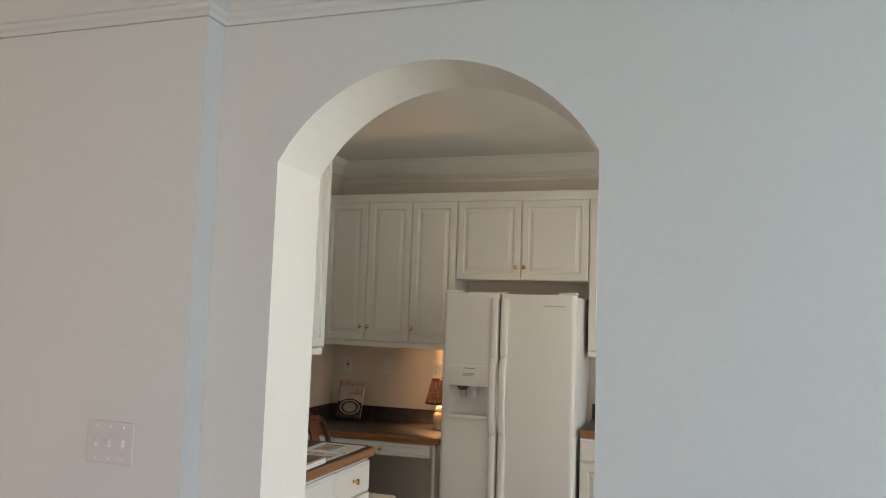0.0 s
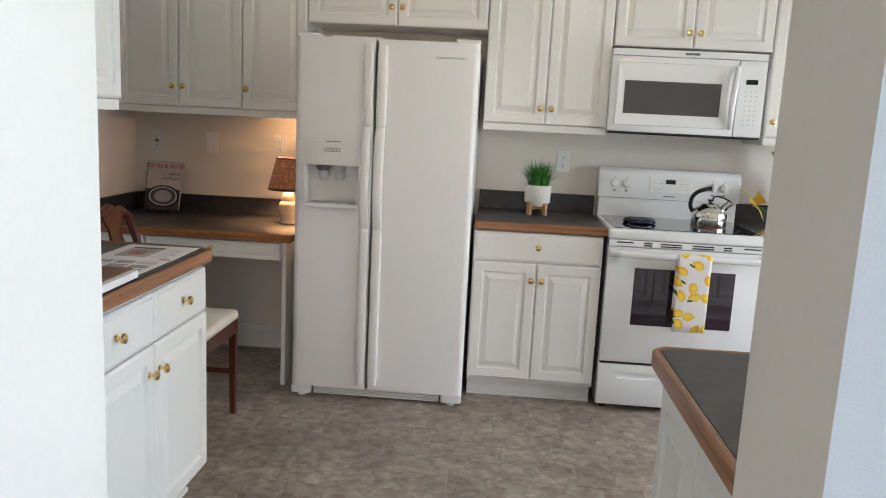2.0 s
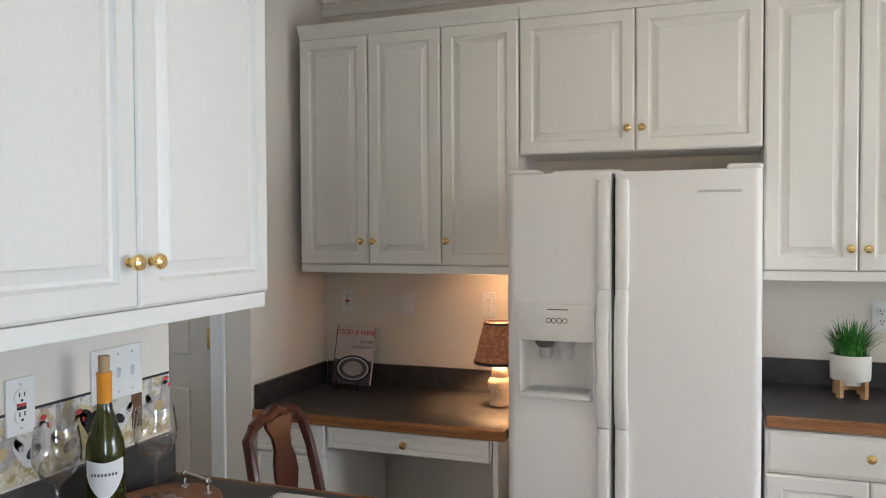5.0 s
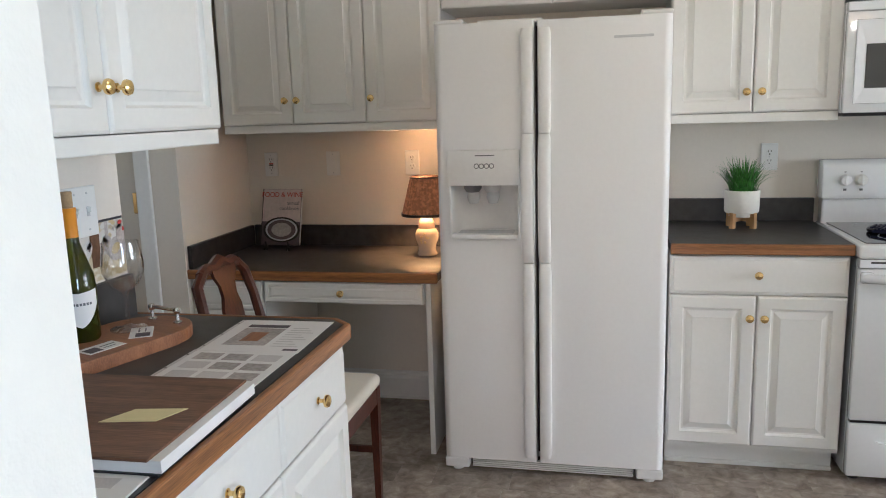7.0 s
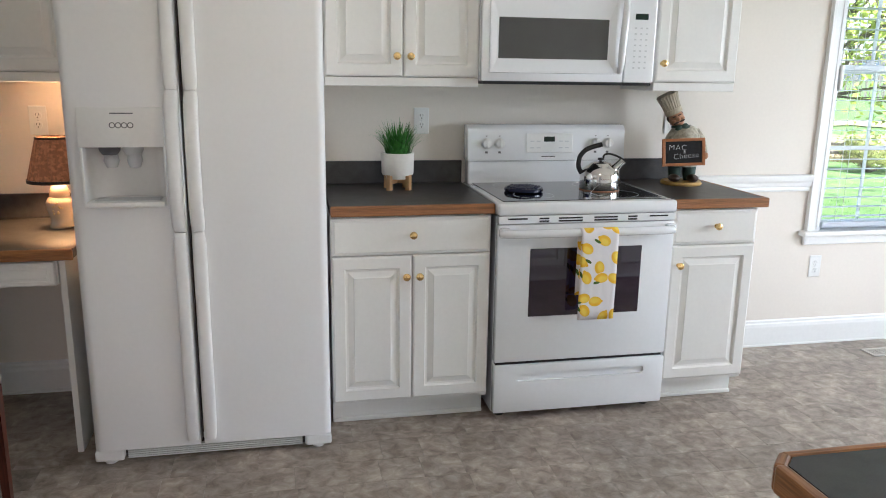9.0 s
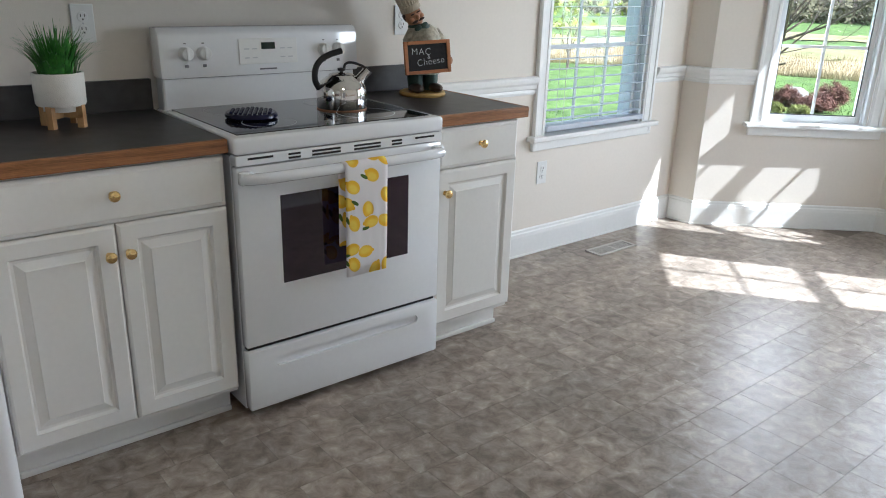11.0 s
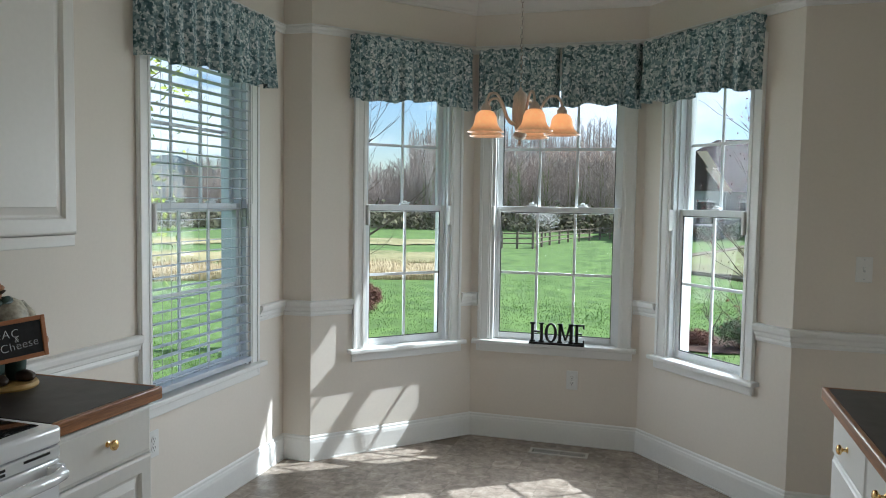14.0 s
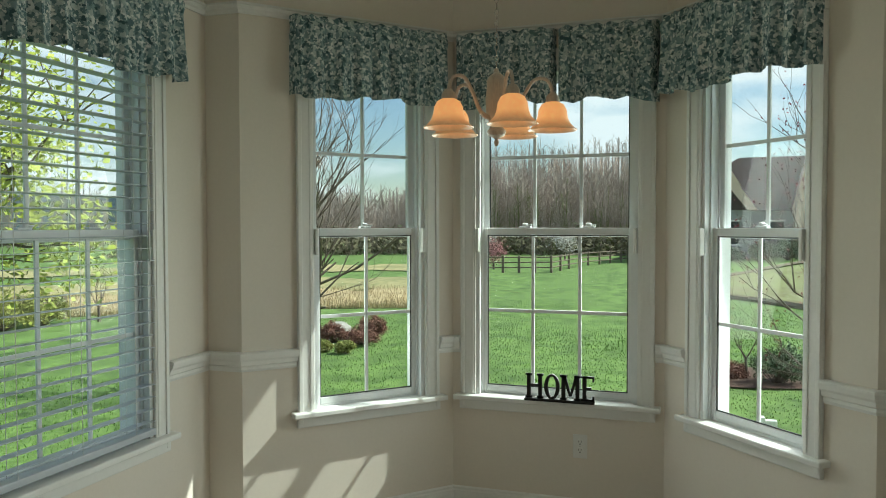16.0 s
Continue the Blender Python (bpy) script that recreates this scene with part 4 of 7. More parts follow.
def counter(name, outline, z, edges, label, thick=0.04, splash=()):
    """A laminate top over a plan outline, with oak edging along the given stretches."""
    t = thing(name, Matrix(), label, "worktop")
    bm = prism(bmesh.new(), outline, z - thick + 0.006, z)
    part("top", bm, M_LAM, t, "charcoal laminate top")
    for (x0, y0), (x1, y1) in edges:
        d = Vector((x1 - x0, y1 - y0))
        L = d.length
        bm = boxed(0, L, 0.0, 0.018, z - thick, z + 0.0008, 0.005)
        part("edge", bm, M_OAK, t, "stained oak edging", m=pose(x0, y0, 0, 0, 0, math.degrees(math.atan2(d.y, d.x))))
    for (x0, y0), (x1, y1), h in splash:
        d = Vector((x1 - x0, y1 - y0))
        part("backsplash", boxed(0, d.length, 0.0, 0.02, z, z + h, 0.002), M_LAM, t, "charcoal laminate backsplash", m=pose(x0, y0, 0, 0, 0, math.degrees(math.atan2(d.y, d.x))))
    return t


CZ = 0.914
counter("worktop", [(-0.603, 5.003), (0.038, 5.003), (0.038, N_Y - 0.002), (-0.603, N_Y - 0.002)], CZ, [((-0.603, 4.985), (0.038, 4.985))], "charcoal laminate worktop with oak edge beside the stove", splash=[((-0.603, N_Y - 0.022), (0.038, N_Y - 0.022), 0.102)])
counter("worktop", [(0.81, 5.003), (1.222, 5.003), (1.222, N_Y - 0.002), (0.81, N_Y - 0.002)], CZ, [((0.81, 4.985), (1.24, 4.985)), ((1.24, 5.004), (1.24, N_Y - 0.002))], "charcoal laminate worktop with oak edge beside the window", splash=[((0.81, N_Y - 0.022), (1.222, N_Y - 0.022), 0.102)])
counter("worktop", [(-2.104, S_Y + 0.001), (-1.488, S_Y + 0.001), (-1.488, 3.795), (-1.53, 3.835), (-2.104, 3.835)], CZ, [((-1.47, 2.312), (-1.47, 3.80)), ((-1.4685, 3.802), (-1.522, 3.853)), ((-1.524, 3.853), (-2.104, 3.853))], "charcoal laminate peninsula worktop with oak edge", splash=[((-2.083, S_Y + 0.001), (-2.083, 3.825), 0.115)])
counter("worktop", [(-0.124, S_Y + 0.001), (1.957, S_Y + 0.001), (1.957, 2.972), (-0.104, 2.972), (-0.124, 2.952)], CZ, [((-0.142, 2.958), (-0.142, S_Y + 0.002)), ((1.975, 2.99), (-0.112, 2.99)), ((-0.112, 2.9905), (-0.142, 2.9595)), ((1.975, S_Y + 0.002), (1.975, 2.989))], "charcoal laminate worktop with oak edge by the arch")

# desk
DZ = 0.79
counter("writing_counter", [(-2.608, 4.968), (-1.505, 4.968), (-1.505, N_Y - 0.002), (-2.608, N_Y - 0.002)], DZ, [((-2.608, 4.95), (-1.505, 4.95))], "charcoal laminate desk top with oak edge", splash=[((-2.588, N_Y - 0.022), (-1.505, N_Y - 0.022), 0.102), ((-2.588, 4.969), (-2.588, N_Y - 0.023), 0.102)])
t = thing("desk_pedestal", pose(-2.606, 4.97, 0), "white drawer pedestal under the desk top", "desk cabinet")
part("body", boxed(0, 0.335, 0.0205, 0.60, 0.10, 0.749), M_CAB, t)
part("toe_kick", boxed(0.002, 0.333, 0.08, 0.59, 0, 0.10), M_CAB, t)
for a, b in ((0.615, 0.745), (0.36, 0.612), (0.11, 0.357)):
    d = part("drawer", door_slab(bmesh.new(), 0.325, b - a - 0.004, 0.005, a + 0.002, plain=True), M_CAB, t, m=Matrix.Translation((0, 0.02, 0)))
    knob(d, 0.167, (a + b) / 2)
t = thing("pencil_drawer_unit", pose(-2.268, 4.97, 0), "white pencil drawer under the desk top", "drawer")
part("box", boxed(0.004, 0.70, 0.0205, 0.45, 0.655, 0.749), M_CAB, t)
d = part("drawer_front", door_slab(bmesh.new(), 0.69, 0.088, 0.005, 0.655, plain=True), M_CAB, t, m=Matrix.Translation((0, 0.02, 0)))
knob(d, 0.35, 0.70)
t = thing("desk_side_panel", pose(-1.562, 4.985, 0), "white panel that carries the desk end", "panel")
part("board", boxed(0, 0.022, 0.0, 0.61, 0, 0.749, 0.002), M_CAB, t)
solid("baseboard_desk", sweep(bmesh.new(), [(-2.268, N_Y), (-1.563, N_Y)], BASE), M_TRIM, "white baseboard under the desk", "baseboard", "structure")


# ---- appliances ----
FX0, FX1, FY, FZ = -1.473, -0.622, 4.862, 1.742
t = thing("refrigerator", pose(FX0, FY, 0), "white side-by-side refrigerator with ice and water dispenser", "refrigerator")
FW = FX1 - FX0
SPL = -1.096 - FX0
shell = part("cabinet", boxed(0.006, FW - 0.006, 0.085, 0.70, 0.03, 1.735, 0.006), M_FRIDGE, t)
seal = part("gasket", boxed(0.02, FW - 0.02, 0.068, 0.086, 0.07, 1.73), M_GASKET, t, "dark door gasket")


def rounded_front(x0, x1, z0, z1, y1=0.068, r=0.03, sides=(True, True)):
    """A door slab whose outer upright edges are rounded in plan."""
    pts = []
    ra, rb = (r if sides[0] else 0.006), (r if sides[1] else 0.006)
    for i in range(7):
        a = math.pi + math.pi / 2 * i / 6
        pts.append((x0 + ra + ra * math.cos(a), ra + ra * math.sin(a)))
    for i in range(7):
        a = 1.5 * math.pi + math.pi / 2 * i / 6
        pts.append((x1 - rb + rb * math.cos(a), rb + rb * math.sin(a)))
    pts += [(x1, y1), (x0, y1)]
    return pts


def carve(ob, cut):
    """Cuts a shape out of a mesh."""
    tool = new("cutter", mesh_of("cutter", cut, M_PLAST))
    tool.parent = ob.parent
    bpy.context.view_layer.update()
    md = ob.modifiers.new("cut", "BOOLEAN")
    md.object, md.operation, md.solver = tool, "DIFFERENCE", "EXACT"
    bpy.context.view_layer.update()
    me = bpy.data.meshes.new_from_object(ob.evaluated_get(bpy.context.evaluated_depsgraph_get()))
    ob.modifiers.clear()
    me.set_sharp_from_angle(angle=radians(30))
    ob.data = me
    bpy.data.objects.remove(tool)


def grip_bar(hx, za, zb, bow):
    """A soft-edged upright bar, flat on the door or bowed away from it."""
    bm, prev = bmesh.new(), None
    n = 20
    for i in range(21):
        f = i / 20
        end = min(1.0, min(f, 1 - f) * (zb - za) / 0.02)
        out = 0.010 + bow * min(1.0, 4 * min(f, 1 - f)) ** 0.7
        w, d = 0.0235 * (0.8 + 0.2 * end), 0.016 * (0.55 + 0.45 * end)
        ring = []
        for k in range(n):
            a = 2 * math.pi * k / n
            c, s2 = math.cos(a), math.sin(a)
            ring.append(bm.verts.new((hx + w * math.copysign(abs(c) ** 0.6, c), -out + d * math.copysign(abs(s2) ** 0.75, s2), za + (zb - za) * f)))
        if prev:
            for k in range(n):
                bm.faces.new((prev[k], prev[(k + 1) % n], ring[(k + 1) % n], ring[k]))
        else:
            bm.faces.new(ring[::-1])
        prev = ring
    bm.faces.new(prev)
    if bow:
        for z in (za + 0.016, zb - 0.016):
            box(bm, hx - 0.018, hx + 0.018, -0.02, 0.003, z - 0.015, z + 0.015, 0.004)
    return bm


dispx0, dispx1, dispz0, dispz1, dispm = 0.056, 0.308, 0.966, 1.282, 1.158
for nm, x0, x1, sd in (("freezer_door", 0.0, SPL - 0.006, (True, False)), ("fresh_food_door", SPL + 0.006, FW, (False, True))):
    bm = prism(bmesh.new(), rounded_front(x0, x1, 0, 0, sides=sd), 0.055, FZ)
    door = part(nm, bm, M_FRIDGE, t, "textured white refrigerator door", True)
    if x0 == 0.0:
        for cut in (door, seal, shell):
            carve(cut, boxed(dispx0, dispx1, -0.02, 0.135, dispz0, dispm))
    hx = SPL - 0.031 if x0 == 0.0 else SPL + 0.031
    for sgm, za, zb, bow in (("handle_trim", 1.344, 1.715, 0.0), ("handle", 0.863, 1.341, 0.034), ("handle_trim", 0.080, 0.860, 0.0)):
        part(sgm, grip_bar(hx, za, zb, bow), M_PLAST, door, "white bowed handle" if bow else "white handle trim", True)
    if x0 == 0.0:
        bm = bmesh.new()
        box(bm, dispx0 - 0.011, dispx1 + 0.008, -0.012, 0.002, dispm - 0.004, dispz1 + 0.004, 0.004)
        box(bm, dispx0 - 0.011, dispx0, -0.012, 0.002, dispz0 - 0.012, dispm - 0.004, 0.003)
        box(bm, dispx1, dispx1 + 0.008, -0.012, 0.002, dispz0 - 0.012, dispm - 0.004, 0.003)
        box(bm, dispx0, dispx1, -0.026, 0.01, dispz0 - 0.014, dispz0 + 0.006, 0.006)
        part("dispenser_bezel", bm, M_PLAST, door, "white dispenser surround", True)
        bm, prev = bmesh.new(), None
        for i in range(13):
            a = math.pi * i / 12
            px, py = (dispx0 + dispx1) / 2 - (dispx1 - dispx0) / 2 * math.cos(a), 0.004 + 0.122 * math.sin(a) ** 0.55
            pr = [bm.verts.new((px, py, dispz0 + 0.001)), bm.verts.new((px, py * 0.8, dispm - 0.001))]
            if prev:
                bm.faces.new((prev[0], pr[0], pr[1], prev[1]))
            prev = pr
        box(bm, dispx0, dispx1, 0.0, 0.128, dispz0, dispz0 + 0.004)
        box(bm, dispx0, dispx1, 0.0, 0.128, dispm - 0.004, dispm)
        part("dispenser_recess", bm, M_PLAST, door, "curved white dispenser recess", True)
        part("drip_tray", boxed(dispx0 + 0.02, dispx1 - 0.02, 0.006, 0.075, dispz0 + 0.004, dispz0 + 0.008, 0.002), M_PLASTG, door, "grey drip grille")
        for x, mt in ((0.130, M_INK), (0.205, M_PLASTG)):
            bm = lathe(bmesh.new(), [(0.036, 0.0), (0.034, -0.016), (0.024, -0.030), (0.0, -0.031)], (x, 0.045, dispm - 0.003), 18)
            part("dispenser_chute", bm, mt, door, "grey dispenser chute", True)
            bm = lathe(bmesh.new(), [(0.0, -0.02), (0.022, -0.03), (0.026, -0.055), (0.018, -0.078), (0.0, -0.082)], (x, 0.062, dispm), 16)
            part("dispenser_paddle", bm, M_PLASTG, door, "pale dispenser lever", True)
        bm = bmesh.new()
        for i in range(4):
            lathe(bm, [(0.007, 0), (0.010, 0), (0.010, 0.0008), (0.007, 0.0008)], (0.155 + 0.019 * i, -0.0122, dispz1 - 0.055), 14, pose(0, 0, 0, 90))
        part("buttons", bm, M_INK, door, "grey printed dispenser buttons")
        part("badge", boxed(0.15, 0.222, -0.0128, -0.0115, dispz1 - 0.018, dispz1 - 0.014), M_INK, door, "grey badge")
    else:
        part("badge", boxed(FW - 0.20, FW - 0.065, -0.003, 0.001, FZ - 0.075, FZ - 0.066, 0.001), M_PLASTG, door, "grey script badge")
for x0, x1 in ((0.0, 0.11), (FW - 0.11, FW)):
    part("hinge_cover", boxed(x0, x1, 0.015, 0.13, FZ, FZ + 0.018, 0.007), M_PLAST, t, "white hinge cover")
part("center_cover", boxed(0.16, 0.40, 0.03, 0.16, FZ - 0.006, FZ + 0.012, 0.006), M_PLAST, t)
bm = bmesh.new()
for i in range(5):
    box(bm, 0.11, FW - 0.11, 0.02, 0.035, 0.012 + i * 0.008, 0.0165 + i * 0.008)
part("grille", bm, M_PLAST, t, "slotted white toe grille")
part("grille_back", boxed(0.1, FW - 0.1, 0.036, 0.06, 0.01, 0.054), M_GASKET, t)
for x0, x1 in ((0.0, 0.10), (FW - 0.10, FW)):
    bm = boxed(x0, x1, 0.0, 0.09, 0.012, 0.054, 0.008)
    lathe(bm, [(0, 0), (0.022, 0.0), (0.022, 0.016), (0, 0.016)], ((x0 + x1) / 2, 0.03, 0.0), 12)
    part("foot_cover", bm, M_PLAST, t, "white corner foot")

# range
SX, SYF = 0.043, 4.958
SW = 0.76
t = thing("electric_range", pose(SX, SYF, 0), "white freestanding electric range with black glass cooktop", "stove")
part("body", boxed(0.004, SW - 0.004, 0.045, 0.62, 0.028, 0.86, 0.003), M_ENAMEL, t)
part("cooktop_rim", boxed(0.0, SW, 0.0, 0.63, 0.868, 0.918, 0.012, 3), M_ENAMEL, t, "white enamel cooktop rim", True)
part("cooktop_glass", boxed(0.03, SW - 0.03, 0.045, 0.575, 0.915, 0.9205, 0.002), M_BLACKGLASS, t, "black ceramic glass")
for x, y, r in ((0.20, 0.18, 0.085), (0.20, 0.44, 0.10), (0.56, 0.18, 0.10), (0.56, 0.44, 0.085)):
    part("burner_ring", lathe(bmesh.new(), [(r - 0.002, 0), (r, 0), (r, 0.0004), (r - 0.002, 0.0004)], (x, y, 0.9205), 32), M_PLASTG, t, "faint grey burner ring")
bm = bmesh.new()
box(bm, 0.008, SW - 0.008, 0.555, 0.62, 0.90, 1.03, 0.008)
part("back_riser", bm, M_ENAMEL, t)
bm = bmesh.new()
vs = [(0.535, 1.02), (0.545, 1.165), (0.562, 1.185), (0.62, 1.185), (0.62, 1.02)]
a = [bm.verts.new((0.0, y, z)) for y, z in vs]
b = [bm.verts.new((SW, y, z)) for y, z in vs]
bm.faces.new(a)
bm.faces.new(b[::-1])
for i in range(5):
    bm.faces.new((a[i], b[i], b[(i + 1) % 5], a[(i + 1) % 5]))
bmesh.ops.bevel(bm, geom=bm.edges[:], offset=0.008, segments=2, affect="EDGES", profile=0.5)
bp = part("backguard", bm, M_ENAMEL, t, "white control backguard", True)
TILT = pose(0, 0.5395, 1.10, -4)
for x in (0.088, 0.150, 0.612, 0.672):
    bm = lathe(bmesh.new(), [(0.0, -0.001), (0.025, -0.001), (0.025, 0.004), (0.022, 0.006), (0.021, 0.020), (0.018, 0.023), (0, 0.023)], n=20, turn=pose(0, 0, 0, 90))
    box(bm, -0.005, 0.005, -0.027, -0.02, -0.02, 0.02, 0.002)
    part("control_knob", bm, M_PLAST, bp, "white control knob", True, TILT @ Matrix.Translation((x, 0, 0)))
    part("dial_marks", boxed(x - 0.004, x + 0.004, -0.0015, 0.0015, 0.032, 0.0355), M_INK, bp, m=TILT)
    part("burner_symbol", boxed(x - 0.006, x + 0.006, -0.0015, 0.0015, -0.044, -0.035), M_INK, bp, m=TILT)
part("control_panel", boxed(0.275, 0.50, -0.003, 0.001, -0.042, 0.045, 0.002), M_PLAST, bp, "white touch panel", m=TILT)
part("clock_display", boxed(0.36, 0.412, -0.0045, 0.0, 0.008, 0.031), M_LCD, bp, "dark clock display", m=TILT)
for x in (0.295, 0.325, 0.432, 0.462):
    for z in (-0.022, 0.008):
        part("key_mark", boxed(x, x + 0.018, -0.0042, 0.0, z, z + 0.004), M_PLASTG, bp, m=TILT)
part("badge", boxed(0.35, 0.415, -0.0025, 0.001, -0.062, -0.057), M_INK, bp, "grey badge", m=TILT)
bm = boxed(0.004, SW - 0.004, 0.004, 0.045, 0.835, 0.866, 0.004)
vent = part("vent_trim", bm, M_ENAMEL, t)
for x0, x1 in ((0.04, 0.12), (0.17, 0.21), (0.25, 0.35), (0.40, 0.50), (0.545, 0.585), (0.64, 0.72)):
    part("vent_slot", boxed(x0, x1, 0.0015, 0.006, 0.8525, 0.8585), M_BLACK, vent, "dark vent slot")
    if 0.15 < x0 < 0.6:
        part("vent_slot", boxed(x0, x1, 0.0015, 0.006, 0.8415, 0.8475), M_BLACK, vent, "dark vent slot")
door = part("oven_door", boxed(0.004, SW - 0.004, 0.006, 0.045, 0.256, 0.832, 0.007), M_ENAMEL, t, "white oven door", True)
part("window", boxed(0.138, 0.616, 0.0035, 0.008, 0.450, 0.733, 0.0015), M_OVENGLASS, door, "dark tinted oven window")
bm = bmesh.new()
tube(bm, [(0.02, -0.005, 0.800), (0.035, -0.03, 0.803), (0.08, -0.042, 0.804), (SW / 2, -0.046, 0.804), (SW - 0.08, -0.042, 0.804), (SW - 0.035, -0.03, 0.803), (SW - 0.02, -0.005, 0.800)], 0.017, 12)
box(bm, 0.006, 0.05, -0.018, 0.01, 0.782, 0.822, 0.008)
box(bm, SW - 0.05, SW - 0.006, -0.018, 0.01, 0.782, 0.822, 0.008)
part("handle", bm, M_ENAMEL, door, "white bar handle", True)
dr = part("storage_drawer", boxed(0.004, SW - 0.004, 0.003, 0.045, 0.035, 0.243, 0.006), M_ENAMEL, t, "white storage drawer", True)
pill = []
for i in range(24):
    a = 2 * math.pi * i / 24
    pill.append((SW / 2 + math.copysign(SW / 2 - 0.112, math.cos(a)) + 0.016 * math.cos(a), 0.188 + 0.016 * math.sin(a)))
cut = prism(bmesh.new(), pill, -0.014, 0.02)
bmesh.ops.transform(cut, matrix=pose(0, 0, 0, 90), verts=cut.verts)
carve(dr, cut)
part("door_gap", boxed(0.012, SW - 0.012, 0.02, 0.05, 0.243, 0.256), M_BLACK, t)
for x in (0.05, SW - 0.05):
    for y in (0.08, 0.55):
        part("foot", lathe(bmesh.new(), [(0, 0), (0.02, 0), (0.02, 0.012), (0.012, 0.014), (0.012, 0.03), (0, 0.03)], (x, y, 0), 12), M_BLACK, t, "black levelling foot")

# microwave
MX, MY, MZ = 0.026, 5.215, 1.368
MW, MH = 0.752, 0.418
t = thing("microwave", pose(MX, MY, MZ), "white over-the-range microwave hung under a cabinet", "microwave")
part("body", boxed(0, MW, 0.03, 0.388, 0.012, MH, 0.003), M_ENAMEL, t)
part("underside", boxed(0.006, MW - 0.006, 0.008, 0.385, 0.0, 0.012), M_BLACK, t, "black underside")
door = part("door", boxed(0.0, 0.615, 0.0, 0.03, 0.012, MH - 0.035, 0.006), M_ENAMEL, t, "white microwave door", True)
bm = bmesh.new()
prev = None
for x0, x1, z0, z1, y in ((0.030, 0.580, 0.045, MH - 0.065, 0.002), (0.032, 0.578, 0.047, MH - 0.067, -0.007), (0.040, 0.570, 0.055, MH - 0.075, -0.007), (0.066, 0.542, 0.100, MH - 0.151, -0.0015)):
    ring = [bm.verts.new(v) for v in ((x0, y, z0), (x1, y, z0), (x1, y, z1), (x0, y, z1))]
    if prev:
        for i in range(4):
            bm.faces.new((prev[i], prev[(i + 1) % 4], ring[(i + 1) % 4], ring[i]))
    prev = ring
bm.faces.new(prev)
part("door_frame", bm, M_ENAMEL, door)
part("window", boxed(0.069, 0.539, -0.0035, 0.0, 0.103, MH - 0.154, 0.001), M_MWGLASS, door, "grey mesh window")
bm = bmesh.new()
tube(bm, [(0.598, -0.004, 0.050), (0.592, -0.026, 0.09), (0.588, -0.040, 0.16), (0.592, -0.042, 0.24), (0.602, -0.028, 0.31), (0.612, -0.004, 0.352)], [0.011, 0.014, 0.015, 0.015, 0.014, 0.011], 12)
part("handle", bm, M_ENAMEL, door, "white curved handle", True)
part("vent_band", boxed(0.0, MW, 0.0, 0.03, MH - 0.033, MH, 0.004), M_ENAMEL, t)
part("badge", boxed(0.35, 0.42, -0.002, 0.001, MH - 0.022, MH - 0.011), M_INK, t, "grey badge")
panel = part("control_panel", boxed(0.618, MW, 0.0, 0.03, 0.012, MH - 0.035, 0.005), M_ENAMEL, t, "white keypad panel")
part("display", boxed(0.655, 0.712, -0.0015, 0.001, 0.268, 0.292), M_LCD, panel, "dark display")
for r in range(8):
    for c in range(3):
        part("key", boxed(0.655 + c * 0.025, 0.664 + c * 0.025, -0.0012, 0.001, 0.07 + r * 0.023, 0.076 + r * 0.023), M_PLASTG, panel)


# ---- outlets and switches ----
def plate(name, m, gangs, kind, label, h=0.118, paint=None):
    """A wall plate; x across, face towards -y."""
    w = 0.07 + 0.046 * (gangs - 1)
    t = thing(name, m, label, "outlet" if kind == "outlet" else "wall plate")
    part("cover", boxed(-w / 2, w / 2, -0.006, 0.0, -h / 2, h / 2, 0.003), paint or M_PLAST, t)
    for g in range(gangs):
        x = (g - (gangs - 1) / 2) * 0.046
        if kind == "switch":
            part("slot", boxed(x - 0.005, x + 0.005, -0.0075, -0.005, -0.012, 0.012), M_PLASTG, t)
            part("toggle", boxed(x - 0.004, x + 0.004, -0.018, -0.005, -0.002, 0.011, 0.002), paint or M_PLAST, t, "toggle")
        elif kind == "blank":
            pass
        else:
            for z in (-0.02, 0.02):
                s = part("socket", lathe(bmesh.new(), [(0, -0.001), (0.0165, -0.001), (0.0165, 0.0025), (0.015, 0.003), (0, 0.003)], n=16, turn=pose(0, 0, 0, 90)), M_PLAST, t, m=Matrix.Translation((x, -0.006, z)))
                for dx in (-0.006, 0.006):
                    part("slit", boxed(dx - 0.0012, dx + 0.0012, -0.0036, -0.0028, 0.0, 0.009), M_BLACK, s)
                part("ground_hole", boxed(-0.0025, 0.0025, -0.0036, -0.0028, -0.010, -0.005), M_BLACK, s)
            if kind == "gfci":
                part("test_button", boxed(x - 0.010, x + 0.010, -0.0095, -0.006, 0.0005, 0.0065), M_RED, t, "red test button")
                part("reset_button", boxed(x - 0.010, x + 0.010, -0.0095, -0.006, -0.0065, -0.0005), M_BLACK, t)
        for z in ((-0.045, 0.045) if kind != "outlet" else (0.0,)):
            part("screw", lathe(bmesh.new(), [(0, 0), (0.003, 0), (0.003, 0.001), (0, 0.001)], n=8, turn=pose(0, 0, 0, 90)), M_PLASTG, t, m=Matrix.Translation((x, -0.006, z)))
    return t


for x, k, lb in ((-2.482, "gfci", "white outlet plate above the desk"), (-2.156, "blank", "blank white wall plate above the desk"), (-1.756, "outlet", "white outlet plate behind the desk lamp"), (-0.150, "outlet", "white outlet plate above the worktop"), (1.086, "outlet", "white outlet plate behind the chef figure")):
    plate("outlet_plate", pose(x, N_Y, 1.195), 1, k, lb)
plate("outlet_plate", pose(1.987, N_Y, 0.432), 1, "outlet", "white outlet plate low on the wall under the window")
plate("outlet_plate", M_C @ pose(0.655, 0, 0.405), 1, "outlet", "white outlet plate under the middle bay window")
